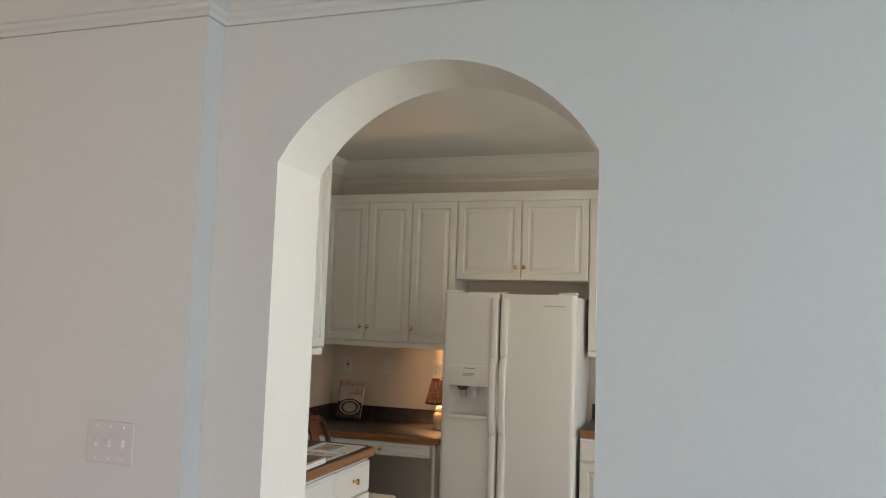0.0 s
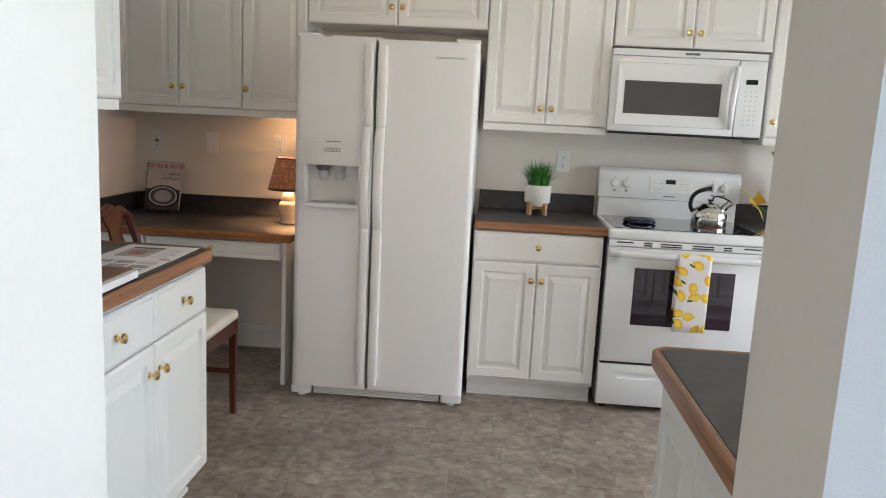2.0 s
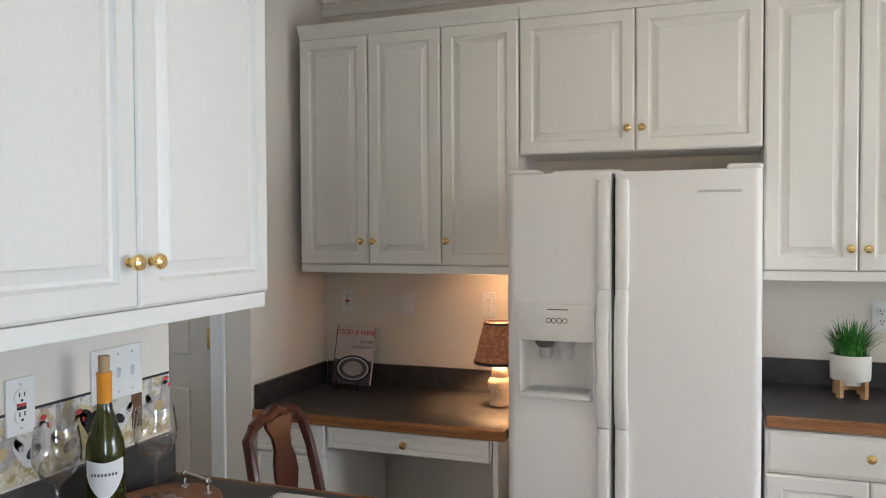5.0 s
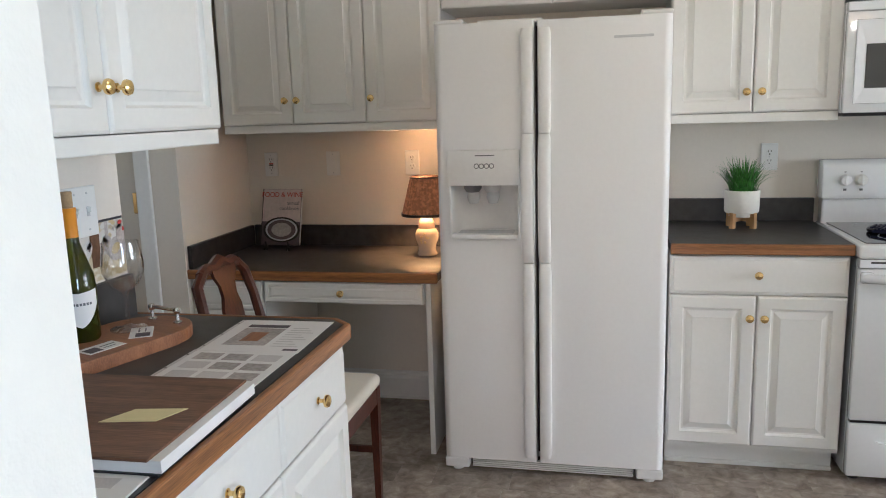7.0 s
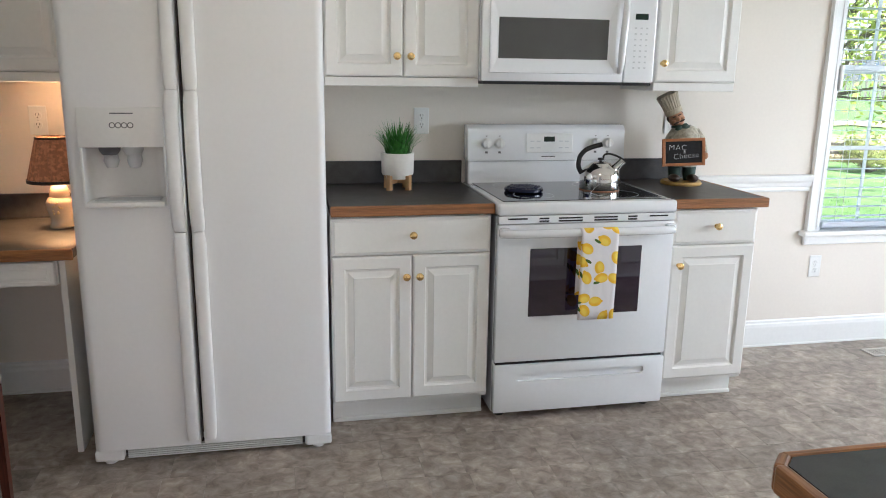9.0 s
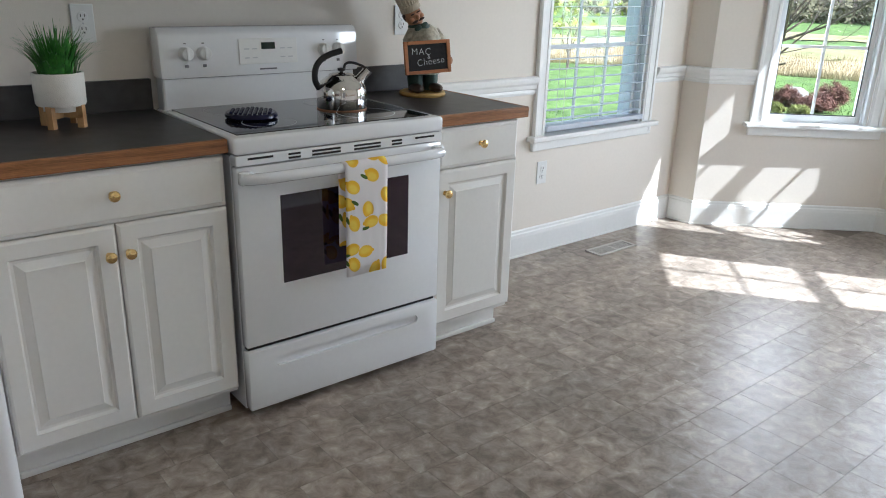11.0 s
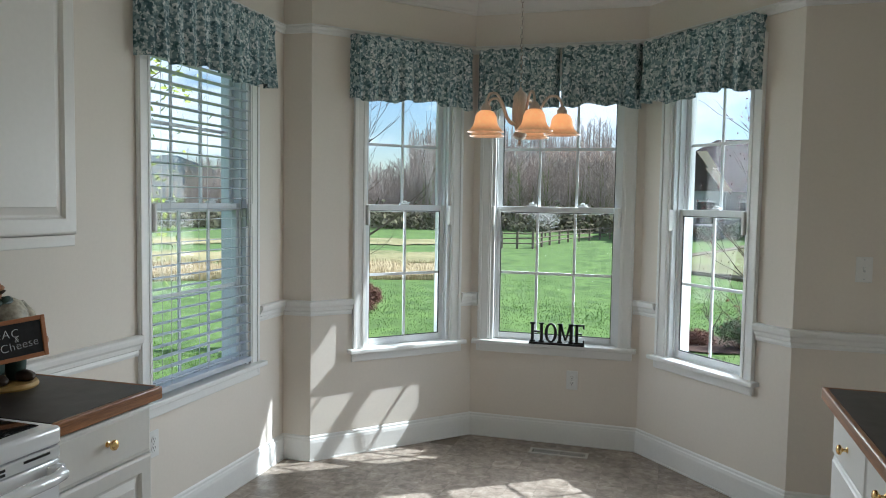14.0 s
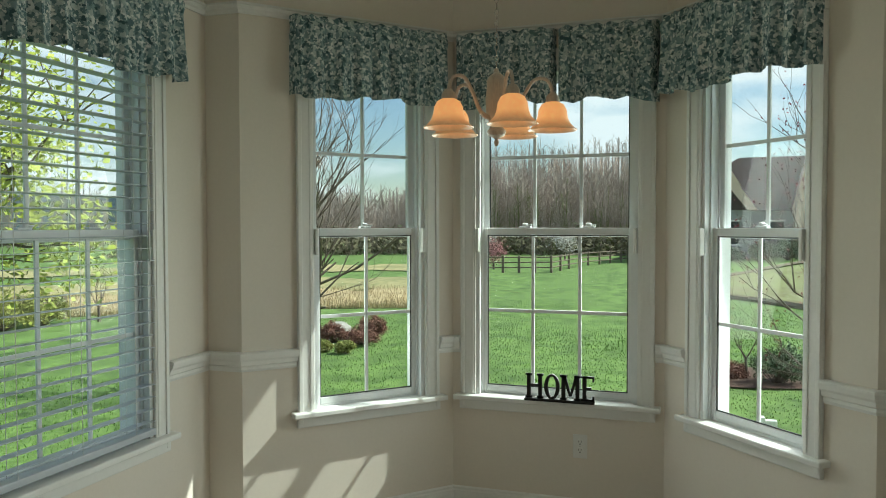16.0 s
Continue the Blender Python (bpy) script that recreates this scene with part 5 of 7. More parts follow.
plate("switch_plate", pose(3.14, 2.63, 1.22, 0, 0, -90), 1, "switch", "white switch plate on the end wall")
plate("outlet_plate", pose(-2.105, 3.376, 1.195, 0, 0, 90), 1, "gfci", "white safety outlet above the peninsula")
plate("switch_plate", pose(-2.105, 3.645, 1.215, 0, 0, 90), 3, "switch", "white triple switch plate above the peninsula", 0.125)
plate("switch_plate", pose(-1.499, 1.965, 1.2), 3, "switch", "grey triple switch plate on the dining room wall", paint=M_PLATE)

# wallpaper border with farmyard hens
t = thing("wallpaper_border", pose(-2.105, S_Y + 0.001, 1.034, 0, 0, 90), "wallpaper border with hens along a fence", "wallpaper border")
part("strip", boxed(0, 1.515, -0.0015, 0, 0, 0.148), M_BORDER, t)
part("top_line", boxed(0, 1.515, -0.0025, -0.0012, 0.146, 0.152), M_BORDERLINE, t)
part("straw", boxed(0, 1.515, -0.0022, -0.0012, 0, 0.062), blotch("printed_straw", (0.60, 0.52, 0.36), [((0.42, 0.32, 0.16), 45, 0.52), ((0.70, 0.66, 0.55), 60, 0.58)], 0.8, soft=0.03, detail=5), t, "printed straw")


def oval_print(nm, mat, parent, x, z, w, h, tilt=0.0, y=-0.0024):
    bm = lathe(bmesh.new(), [(0, 0), (1, 0), (1, 0.0006), (0, 0.0006)], n=16, turn=pose(0, 0, 0, 90))
    bmesh.ops.scale(bm, vec=(w / 2, 1, h / 2), verts=bm.verts)
    return part(nm, bm, mat, parent, m=Matrix.Translation((x, y, z)) @ pose(0, 0, 0, 0, tilt))


def hen(x, z, size, way, mat, tail):
    """A printed hen: body with tail, neck, comb and wattle; way is 1 or -1."""
    body = oval_print("printed_hen", mat, t, x, z, 0.082 * size, 0.066 * size, -12 * way)
    for dx, dz, w, h, tilt, mt in ((0.026, 0.026, 0.036, 0.068, 12, mat), (-0.030, 0.022, 0.040, 0.060, -20, mat), (-0.036, 0.030, 0.018, 0.040, -24, tail), (-0.004, 0.002, 0.042, 0.026, -14, tail), (0.034, 0.052, 0.026, 0.024, 0, mat)):
        oval_print("plumage", mt, body, way * dx * size, dz * size, w * size, h * size, way * tilt, -0.0007)
    for dx, dz, w, h in ((0.036, 0.064, 0.018, 0.012), (0.044, 0.042, 0.008, 0.013)):
        oval_print("comb", M_RED, body, way * dx * size, dz * size, w * size, h * size, 0, -0.0014)


for x0 in (0.14, 0.62, 1.08):
    for dx, dz, size, way, mt, tl in ((0.02, 0.058, 0.95, 1, M_HENW, M_HEN), (0.115, 0.045, 1.0, 1, M_HENY, M_HENB), (0.19, 0.078, 0.9, 1, M_HEN, M_HENB), (0.255, 0.070, 0.85, -1, M_HENW, M_HEN), (0.40, 0.070, 0.95, 1, M_GREYPRINT, M_HENY)):
        hen(x0 + dx, dz, size, way, mt, tl)
    for dx in (-0.04, 0.075, 0.22, 0.36):
        part("printed_post", boxed(x0 + dx, x0 + dx + 0.013, -0.002, -0.001, 0.062, 0.146), M_GREYPRINT, t)
    part("printed_trunk", boxed(x0 + 0.30, x0 + 0.335, -0.0023, -0.001, 0.035, 0.146), M_HENB, t)


# ---- things on the counters ----
def glass(x, y, z):
    t = thing("wine_glass", pose(x, y, z), "clear empty stemmed wine glass on the board", "wine glass", "wine glasses")
    prof = [(0.0, 0.0), (0.034, 0.0), (0.035, 0.002), (0.012, 0.006), (0.0045, 0.012), (0.004, 0.07), (0.008, 0.080), (0.028, 0.096), (0.039, 0.122), (0.040, 0.140), (0.0345, 0.185), (0.0335, 0.185), (0.039, 0.140), (0.038, 0.122), (0.027, 0.098), (0.006, 0.083), (0, 0.082)]
    part("bowl", lathe(bmesh.new(), [(r * 1.2, z2 * 1.14) for r, z2 in prof], n=28), M_GLASS, t, smooth=True)
    return t


# board
TB = pose(-1.975, 3.468, CZ, 0, 0, 72)
t = thing("serving_board", TB, "oval cherry wood serving board with metal handles", "serving board")
out = []
L, r = 0.155, 0.112
for i in range(17):
    a = -math.pi / 2 + math.pi * i / 16
    out.append((L + r * math.cos(a), r * math.sin(a)))
for i in range(17):
    a = math.pi / 2 + math.pi * i / 16
    out.append((-L + r * math.cos(a), r * math.sin(a)))
bm = prism(bmesh.new(), out, 0, 0.03)
bmesh.ops.bevel(bm, geom=[e for e in bm.edges if abs(e.verts[0].co.z - e.verts[1].co.z) < 1e-4], offset=0.004, segments=2, affect="EDGES", profile=0.5)
part("board", bm, M_BOARD, t)
for s in (-1, 1):
    bm = bmesh.new()
    x = s * (L + 0.065)
    for y in (-0.045, 0.045):
        lathe(bm, [(0.011, 0), (0.011, 0.003), (0.005, 0.006), (0.004, 0.022), (0.008, 0.026), (0.009, 0.032), (0.006, 0.038), (0, 0.039)], (x, y, 0.03), 12)
    tube(bm, [(x, -0.055, 0.062), (x, -0.045, 0.062), (x, 0.045, 0.062), (x, 0.055, 0.062)], [0.004, 0.0055, 0.0055, 0.004], 8)
    part("handle", bm, M_NICKEL, t, "turned nickel handle", True)
BZ = CZ + 0.03
glass(-2.032, 3.40, BZ)
glass(-1.955, 3.60, BZ)
t = thing("wine_bottle", pose(-2.012, 3.51, BZ), "green wine bottle with white shield label and cork", "wine bottle")
part("glass", lathe(bmesh.new(), [(0, 0.006), (0.02, 0.002), (0.036, 0.0), (0.040, 0.006), (0.0405, 0.12), (0.038, 0.15), (0.026, 0.19), (0.0165, 0.222), (0.015, 0.24), (0.0145, 0.285), (0, 0.285)], n=28), M_BOTTLE, t, "green glass", True)
part("capsule", lathe(bmesh.new(), [(0.0156, 0.236), (0.0156, 0.292), (0.0165, 0.294), (0.0165, 0.302), (0, 0.302)], n=20), M_FOIL, t, "orange foil capsule", True)
part("cork", lathe(bmesh.new(), [(0.0105, 0.302), (0.0115, 0.304), (0.0115, 0.338), (0.0, 0.339)], n=16), M_CORK, t, "standing cork", True)
bm = bmesh.new()
N = 12
aim = -50
top, bot = [], []
for i in range(N + 1):
    f = i / N * 2 - 1
    a = radians(aim + f * 62)
    zl = 0.035 + 0.05 * abs(f) ** 1.6
    top.append(bm.verts.new((0.0411 * math.cos(a), 0.0411 * math.sin(a), 0.120 - 0.006 * (1 - abs(f)))))
    bot.append(bm.verts.new((0.0411 * math.cos(a), 0.0411 * math.sin(a), zl)))
for i in range(N):
    bm.faces.new((top[i], top[i + 1], bot[i + 1], bot[i]))
part("label", bm, M_PAPER, t, "white shield-shaped label", True)
bm = bmesh.new()
for i in range(8):
    a0, a1 = radians(aim - 40 + i * 10), radians(aim - 33 + i * 10)
    vs = [bm.verts.new((0.0415 * math.cos(a), 0.0415 * math.sin(a), z)) for a, z in ((a0, 0.086), (a1, 0.086), (a1, 0.092), (a0, 0.092))]
    bm.faces.new(vs)
part("print", bm, M_INK, t, "plain bars of print")
for x, y, rz, mt in ((-1.925, 3.455, 72, M_DARKPRINT), (-1.905, 3.575, 120, M_DARKPRINT)):
    t = thing("business_card", pose(x, y, BZ, 0, 0, rz), "small white printed card lying on the board", "card", "cards")
    part("card", boxed(-0.045, 0.045, -0.0255, 0.0255, 0.0, 0.0012), M_PAPER, t)
    part("picture", boxed(-0.04, -0.008, -0.02, 0.012, 0.0013, 0.0016), mt, t)
    part("print", boxed(0.0, 0.038, 0.004, 0.008, 0.0013, 0.0016), M_INK, t)
    part("print", boxed(0.0, 0.030, -0.010, -0.007, 0.0013, 0.0016), M_INK, t)
# sheets
for k2, (y0, rz) in enumerate(((3.675, 1.5), (3.425, 0.0))):
    t = thing("printed_sheet", pose(-1.63, y0, CZ + 0.0006 - 0.0002 * k2, 0, 0, rz), "printed sheet in a clear sleeve on the worktop", "paper", "printed sheets")
    part("sheet", boxed(-0.118, 0.118, -0.127, 0.127, 0.0005, 0.0018), M_PAPER, t)
    part("sleeve_strip", boxed(-0.128, -0.1185, -0.127, 0.127, 0.0005, 0.0014), M_TEXTGREY, t, "clear punched strip")
    for i in range(3):
        part("punch_hole", lathe(bmesh.new(), [(0, 0), (0.003, 0), (0.003, 0.0004), (0, 0.0004)], (-0.1235, -0.09 + 0.09 * i, 0.0016), 8), M_BLACK, t)
    if k2 == 0:
        part("picture", boxed(-0.085, 0.02, -0.08, 0.055, 0.0019, 0.0023), M_GREYPRINT, t, "printed photograph")
        part("picture", boxed(-0.055, -0.01, -0.05, 0.02, 0.0024, 0.0027), M_BOARD, t)
        part("picture", boxed(-0.085, 0.02, 0.062, 0.085, 0.0019, 0.0023), M_DARKPRINT, t)
        for i in range(9):
            part("line", boxed(0.035, 0.10 - 0.012 * (i % 3), -0.085 + i * 0.018, -0.080 + i * 0.018, 0.0019, 0.0022), M_TEXTGREY, t)
        part("caption", boxed(0.075, 0.11, -0.112, -0.100, 0.0019, 0.0022), M_DARKPRINT, t)
    else:
        for i in range(4):
            for j in range(3):
                part("picture", boxed(-0.10 + 0.07 * j, -0.042 + 0.07 * j, -0.11 + 0.058 * i, -0.068 + 0.058 * i, 0.0019, 0.0022), (M_GREYPRINT, M_TEXTGREY, M_TEXTGREY, M_GREYPRINT)[(i + j) % 4], t)
t = thing("binder", pose(-1.672, 3.13, CZ, 0, 0, 1.5), "dark wood-grain binder full of white pages", "binder")
part("lower_cover", boxed(-0.185, 0.185, -0.165, 0.17, 0.0025, 0.006, 0.001), M_BLACK, t)
part("page_block", boxed(-0.18, 0.187, -0.16, 0.166, 0.006, 0.026), M_PAPER, t, "white page block")
part("cover", boxed(-0.19, 0.17, -0.168, 0.172, 0.026, 0.031, 0.0015), M_BAMBOO, t, "dark wood-grain cover")
bm = prism(bmesh.new(), [(-0.06, -0.03), (0.035, -0.012), (0.06, 0.045), (-0.03, 0.03)], 0, 0.0012)
solid("sticky_note", bm, M_NOTE, "pale yellow note stuck on the binder", "sticky note", m=pose(-1.60, 3.11, CZ + 0.0312))
t = thing("brochure", pose(-1.62, 2.90, CZ, 0, 0, 4), "white brochure with grey print on the worktop", "brochure")
part("cover", boxed(-0.14, 0.125, -0.10, 0.075, 0.0005, 0.004), M_PAPER, t)
part("print", boxed(0.02, 0.09, 0.02, 0.05, 0.0041, 0.0045), M_TEXTGREY, t)
part("picture", boxed(-0.05, 0.10, -0.08, -0.02, 0.0041, 0.0045), M_HENB, t)

# chair
t = thing("dining_chair", pose(-1.862, 4.39, 0, 0, 0, -90), "dark cherry side chair with cream upholstered seat", "chair")
# local: faces +y
part("seat", boxed(-0.215, 0.215, -0.195, 0.215, 0.445, 0.495, 0.022, 3), M_CREAMFAB, t, "cream fabric seat", True)
bm = bmesh.new()
box(bm, -0.21, 0.21, 0.185, 0.207, 0.385, 0.447, 0.004)
box(bm, -0.19, 0.19, -0.205, -0.185, 0.385, 0.447, 0.004)
box(bm, -0.207, -0.187, -0.185, 0.185, 0.385, 0.447, 0.004)
box(bm, 0.187, 0.207, -0.185, 0.185, 0.385, 0.447, 0.004)
part("seat_rail", bm, M_CHERRY, t)
for x in (-0.19, 0.19):
    bm = bmesh.new()
    a = [bm.verts.new((x + dx, 0.195 + dy, 0.447)) for dx, dy in ((-0.018, -0.018), (0.018, -0.018), (0.018, 0.014), (-0.018, 0.014))]
    b = [bm.verts.new((x + dx * 0.7, 0.195 + dy * 0.7, 0.0)) for dx, dy in ((-0.018, -0.018), (0.018, -0.018), (0.018, 0.014), (-0.018, 0.014))]
    bm.faces.new(a)
    bm.faces.new(b[::-1])
    for i in range(4):
        bm.faces.new((a[i], b[i], b[(i + 1) % 4], a[(i + 1) % 4]))
    part("front_leg", bm, M_CHERRY, t)
    bm = tube(bmesh.new(), [(x * 0.95, -0.255, 0.0), (x * 0.97, -0.215, 0.25), (x, -0.20, 0.46), (x * 0.98, -0.215, 0.63), (x * 0.93, -0.25, 0.80), (x * 0.86, -0.275, 0.89), (x * 0.6, -0.28, 0.93)], [0.016, 0.018, 0.02, 0.019, 0.018, 0.019, 0.017], 8)
    part("back_leg", bm, M_CHERRY, t, smooth=True)
    part("side_stretcher", boxed(x - 0.008, x + 0.008, -0.21, 0.19, 0.19, 0.215, 0.003), M_CHERRY, t)
part("stretcher", boxed(-0.185, 0.185, -0.01, 0.01, 0.192, 0.213, 0.003), M_CHERRY, t)
part("rear_stretcher", boxed(-0.185, 0.185, -0.226, -0.21, 0.25, 0.275, 0.003), M_CHERRY, t)
bm = bmesh.new()
tube(bm, [(-0.13, -0.281, 0.92), (-0.09, -0.282, 0.937), (-0.05, -0.283, 0.93), (0, -0.284, 0.95), (0.05, -0.283, 0.93), (0.09, -0.282, 0.937), (0.13, -0.281, 0.92)], [0.018, 0.02, 0.022, 0.024, 0.022, 0.02, 0.018], 8)
part("top_rail", bm, M_CHERRY, t, "shaped top rail", True)
bm = bmesh.new()
prof = [(0.47, 0.05), (0.52, 0.045), (0.58, 0.03), (0.64, 0.028), (0.68, 0.045), (0.74, 0.066), (0.79, 0.062), (0.83, 0.046), (0.87, 0.05), (0.905, 0.075), (0.93, 0.08)]
prev = None
for z, hw2 in prof:
    y = -0.205 - 0.078 * ((z - 0.47) / 0.53) ** 1.3
    ring = [bm.verts.new(v) for v in ((-hw2, y - 0.006, z), (hw2, y - 0.006, z), (hw2, y + 0.006, z), (-hw2, y + 0.006, z))]
    if prev:
        for i in range(4):
            bm.faces.new((prev[i], prev[(i + 1) % 4], ring[(i + 1) % 4], ring[i]))
    else:
        bm.faces.new(ring[::-1])
    prev = ring
bm.faces.new(prev)
part("splat", bm, M_CHERRY, t, "vase-shaped back splat", True)

# desk lamp
LX, LY = -1.64, 5.37
t = thing("table_lamp", pose(LX, LY, DZ), "lit ceramic table lamp with dark pleated shade", "table lamp")
part("base", lathe(bmesh.new(), [(0, 0), (0.045, 0), (0.047, 0.006), (0.040, 0.02), (0.042, 0.045), (0.052, 0.075), (0.053, 0.10), (0.044, 0.118), (0.036, 0.123), (0.038, 0.13), (0.034, 0.15), (0.026, 0.165), (0.012, 0.175), (0.010, 0.20), (0, 0.20)], n=24), M_LAMPBASE, t, "cream porcelain base", True)
rng = random.Random(3)
bm = bmesh.new()
for i in range(14):
    a, z = radians(-95 + rng.uniform(-26, 26)), 0.06 + rng.uniform(0, 0.05)
    lathe(bm, [(0, 0), (0.005, 0), (0.004, 0.0012), (0, 0.0015)], (0.0515 * math.cos(a), 0.0515 * math.sin(a), z), 6, pose(0, 0, 0, 90, 0, math.degrees(a) + 90))
part("painted_flowers", bm, M_HENY, t, "painted yellow flowers")
bm = bmesh.new()
N = 72
lo = [bm.verts.new(((0.108 + 0.002 * (i % 2)) * math.cos(2 * math.pi * i / N), (0.108 + 0.002 * (i % 2)) * math.sin(2 * math.pi * i / N), 0.19)) for i in range(N)]
hi = [bm.verts.new(((0.066 + 0.0015 * (i % 2)) * math.cos(2 * math.pi * i / N), (0.066 + 0.0015 * (i % 2)) * math.sin(2 * math.pi * i / N), 0.355)) for i in range(N)]
for i in range(N):
    bm.faces.new((lo[i], lo[(i + 1) % N], hi[(i + 1) % N], hi[i]))
M_SHADE.node_tree.nodes["Principled BSDF"].inputs["Emission Color"].default_value = (1.0, 0.33, 0.11, 1)
M_SHADE.node_tree.nodes["Principled BSDF"].inputs["Emission Strength"].default_value = 0.03
part("shade", bm, M_SHADE, t, "dark pleated cloth shade, lit from inside")
bm = lathe(bmesh.new(), [(0.108, 0.182), (0.112, 0.182), (0.112, 0.195), (0.108, 0.195)], n=48)
part("shade_trim", bm, M_BLACK, t, "dark braid")
part("shade_trim", lathe(bmesh.new(), [(0.065, 0.35), (0.0695, 0.35), (0.0695, 0.358), (0.065, 0.358)], n=48), M_BLACK, t, "dark braid")
bulb("desk_lamp_bulb", (LX, LY, DZ + 0.27), 4.6, (1.0, 0.52, 0.20), 0.025)

# cookbook on an easel
t = thing("cookbook", pose(-2.40, 5.455, DZ + 0.022, -14, 0, -6), "cookbook standing on a small black easel", "book")
part("cover", boxed(-0.105, 0.105, -0.002, 0.0, 0.0, 0.275), M_DARKPRINT, t)
part("cover_ground", boxed(-0.103, 0.104, -0.0026, -0.0018, 0.115, 0.274), material("pale_pink_cover", (0.60, 0.50, 0.48), 0.4, vary=0.15, scale=8), t, "pale cover")
part("page_block", boxed(-0.102, 0.10, 0.0, 0.022, 0.003, 0.272), M_PAPER, t)
part("spine", boxed(-0.108, -0.103, -0.002, 0.024, 0.0, 0.275), M_BLACK, t)
part("title", letters("FOOD & WINE", 0.034, 0.001, "CENTER"), M_RED, t, "red title lettering", m=Matrix.Translation((0.0, -0.0032, 0.236)))
part("subtitle", letters("annual\ncookbook", 0.026, 0.001, "RIGHT"), M_INK, t, "dark subtitle", m=Matrix.Translation((0.095, -0.0032, 0.198)))
for r0, mt, y in ((0.101, M_BLACK, -0.0032), (0.088, M_PLASTG, -0.0036), (0.078, M_DARKPRINT, -0.0039), (0.055, M_GREYPRINT, -0.0042)):
    bm = lathe(bmesh.new(), [(0, 0), (r0, 0), (r0, 0.0004), (0, 0.0004)], n=24, turn=pose(0, 0, 0, 90))
    bmesh.ops.scale(bm, vec=(1.0, 1, 0.62), verts=bm.verts)
    part("dish_picture", bm, mt, t, m=Matrix.Translation((0.006, y, 0.075)))
t = thing("book_easel", pose(-2.40, 5.455, DZ, 0, 0, -6), "small black wire easel on the desk", "easel")
for x in (-0.06, 0.06):
    part("leg", tube(bmesh.new(), [(x, -0.045, 0.006), (x, -0.03, 0.018), (x, 0.03, 0.018), (x, 0.09, 0.16), (x * 0.2, 0.10, 0.20)], 0.004, 6), M_BLACK, t)
    part("hook", tube(bmesh.new(), [(x, -0.02, 0.0), (x, -0.022, 0.018), (x, -0.03, 0.045)], 0.004, 6), M_BLACK, t)
part("rear_leg", tube(bmesh.new(), [(0, 0.10, 0.20), (0, 0.135, 0.003)], 0.004, 6), M_BLACK, t)

# plant
t = thing("potted_plant", pose(-0.287, 5.41, CZ), "artificial grass in a white pot on a bamboo stand", "plant")
bm = bmesh.new()
for rz in (45, 135):
    m4 = pose(0, 0, 0, 0, 0, rz)
    a = len(bm.verts)
    box(bm, -0.068, 0.068, -0.009, 0.009, 0.028, 0.046)
    box(bm, -0.068, -0.048, -0.009, 0.009, 0.0, 0.066)
    box(bm, 0.048, 0.068, -0.009, 0.009, 0.0, 0.066)
    bm.verts.ensure_lookup_table()
    bmesh.ops.transform(bm, matrix=m4, verts=bm.verts[a:])
part("stand", bm, M_POTWOOD, t, "pale bamboo stand")
part("pot", lathe(bmesh.new(), [(0, 0.047), (0.05, 0.047), (0.05, 0.062), (0.066, 0.064), (0.069, 0.07), (0.071, 0.155), (0.069, 0.158), (0.064, 0.158), (0.063, 0.14), (0, 0.14)], n=32), M_POT, t, "ribbed white pot", True)
bm = bmesh.new()
rng = random.Random(11)
for i in range(230):
    a, r0 = rng.uniform(0, 2 * math.pi), 0.052 * math.sqrt(rng.random())
    lean, hgt = rng.uniform(0.01, 0.085) * (0.4 + r0 / 0.052), rng.uniform(0.10, 0.18)
    ca, sa = math.cos(a), math.sin(a)
    wv = 0.0028
    prev = None
    for f in (0, 0.35, 0.7, 1.0):
        rr = r0 + lean * f ** 1.7
        z = 0.14 + hgt * (f - 0.22 * f ** 3 * (lean / 0.06))
        wd = wv * (1 - f ** 2) + 0.0004
        pr = (bm.verts.new((rr * ca - wd * sa, rr * sa + wd * ca, z)), bm.verts.new((rr * ca + wd * sa, rr * sa - wd * ca, z)))
        if prev:
            bm.faces.new((prev[0], prev[1], pr[1], pr[0]))
        prev = pr
part("grass", bm, M_GRASSB, t, "dense green blades")

# kettle
t = thing("kettle", pose(0.585, 5.262, 0.9205), "polished steel kettle with black handle on the cooktop", "kettle")
part("body", lathe(bmesh.new(), [(0, 0), (0.085, 0), (0.087, 0.004), (0.087, 0.062), (0.085, 0.072), (0.078, 0.086), (0.064, 0.101), (0.046, 0.112), (0.044, 0.116), (0.030, 0.122), (0, 0.124)], n=40), M_CHROME, t, "mirror-polished body", True)
part("copper_base", lathe(bmesh.new(), [(0.0855, 0.0005), (0.0875, 0.0005), (0.0875, 0.004), (0.0855, 0.004)], n=40), M_BOARD, t, "thin copper band")
part("lid_knob", lathe(bmesh.new(), [(0.006, 0.118), (0.006, 0.126), (0.013, 0.13), (0.013, 0.138), (0, 0.14)], n=14), M_BLACK, t, "black lid knob", True)
part("spout", tube(bmesh.new(), [(0.055, -0.012, 0.085), (0.085, -0.02, 0.118), (0.094, -0.022, 0.128)], [0.02, 0.0165, 0.018], 14), M_CHROME, t, "short steel spout", True)
part("spout_lever", tube(bmesh.new(), eased([(0.098, -0.022, 0.13), (0.07, -0.016, 0.146), (0.035, -0.008, 0.156), (0.014, -0.003, 0.150), (0.010, -0.002, 0.130)]), 0.0045, 8), M_BLACK, t, "black spout lever", True)
bm = tube(bmesh.new(), eased([(-0.080, 0.015, 0.070), (-0.094, 0.018, 0.10), (-0.090, 0.018, 0.14), (-0.070, 0.014, 0.168), (-0.040, 0.008, 0.184), (0.002, 0.0, 0.196)]), 0.0105, 12)
part("handle", bm, M_BLACK, t, "black curved handle", True)
t = thing("trivet", pose(0.232, 5.24, 0.9205), "dark navy quilted round trivet on the cooktop", "trivet")
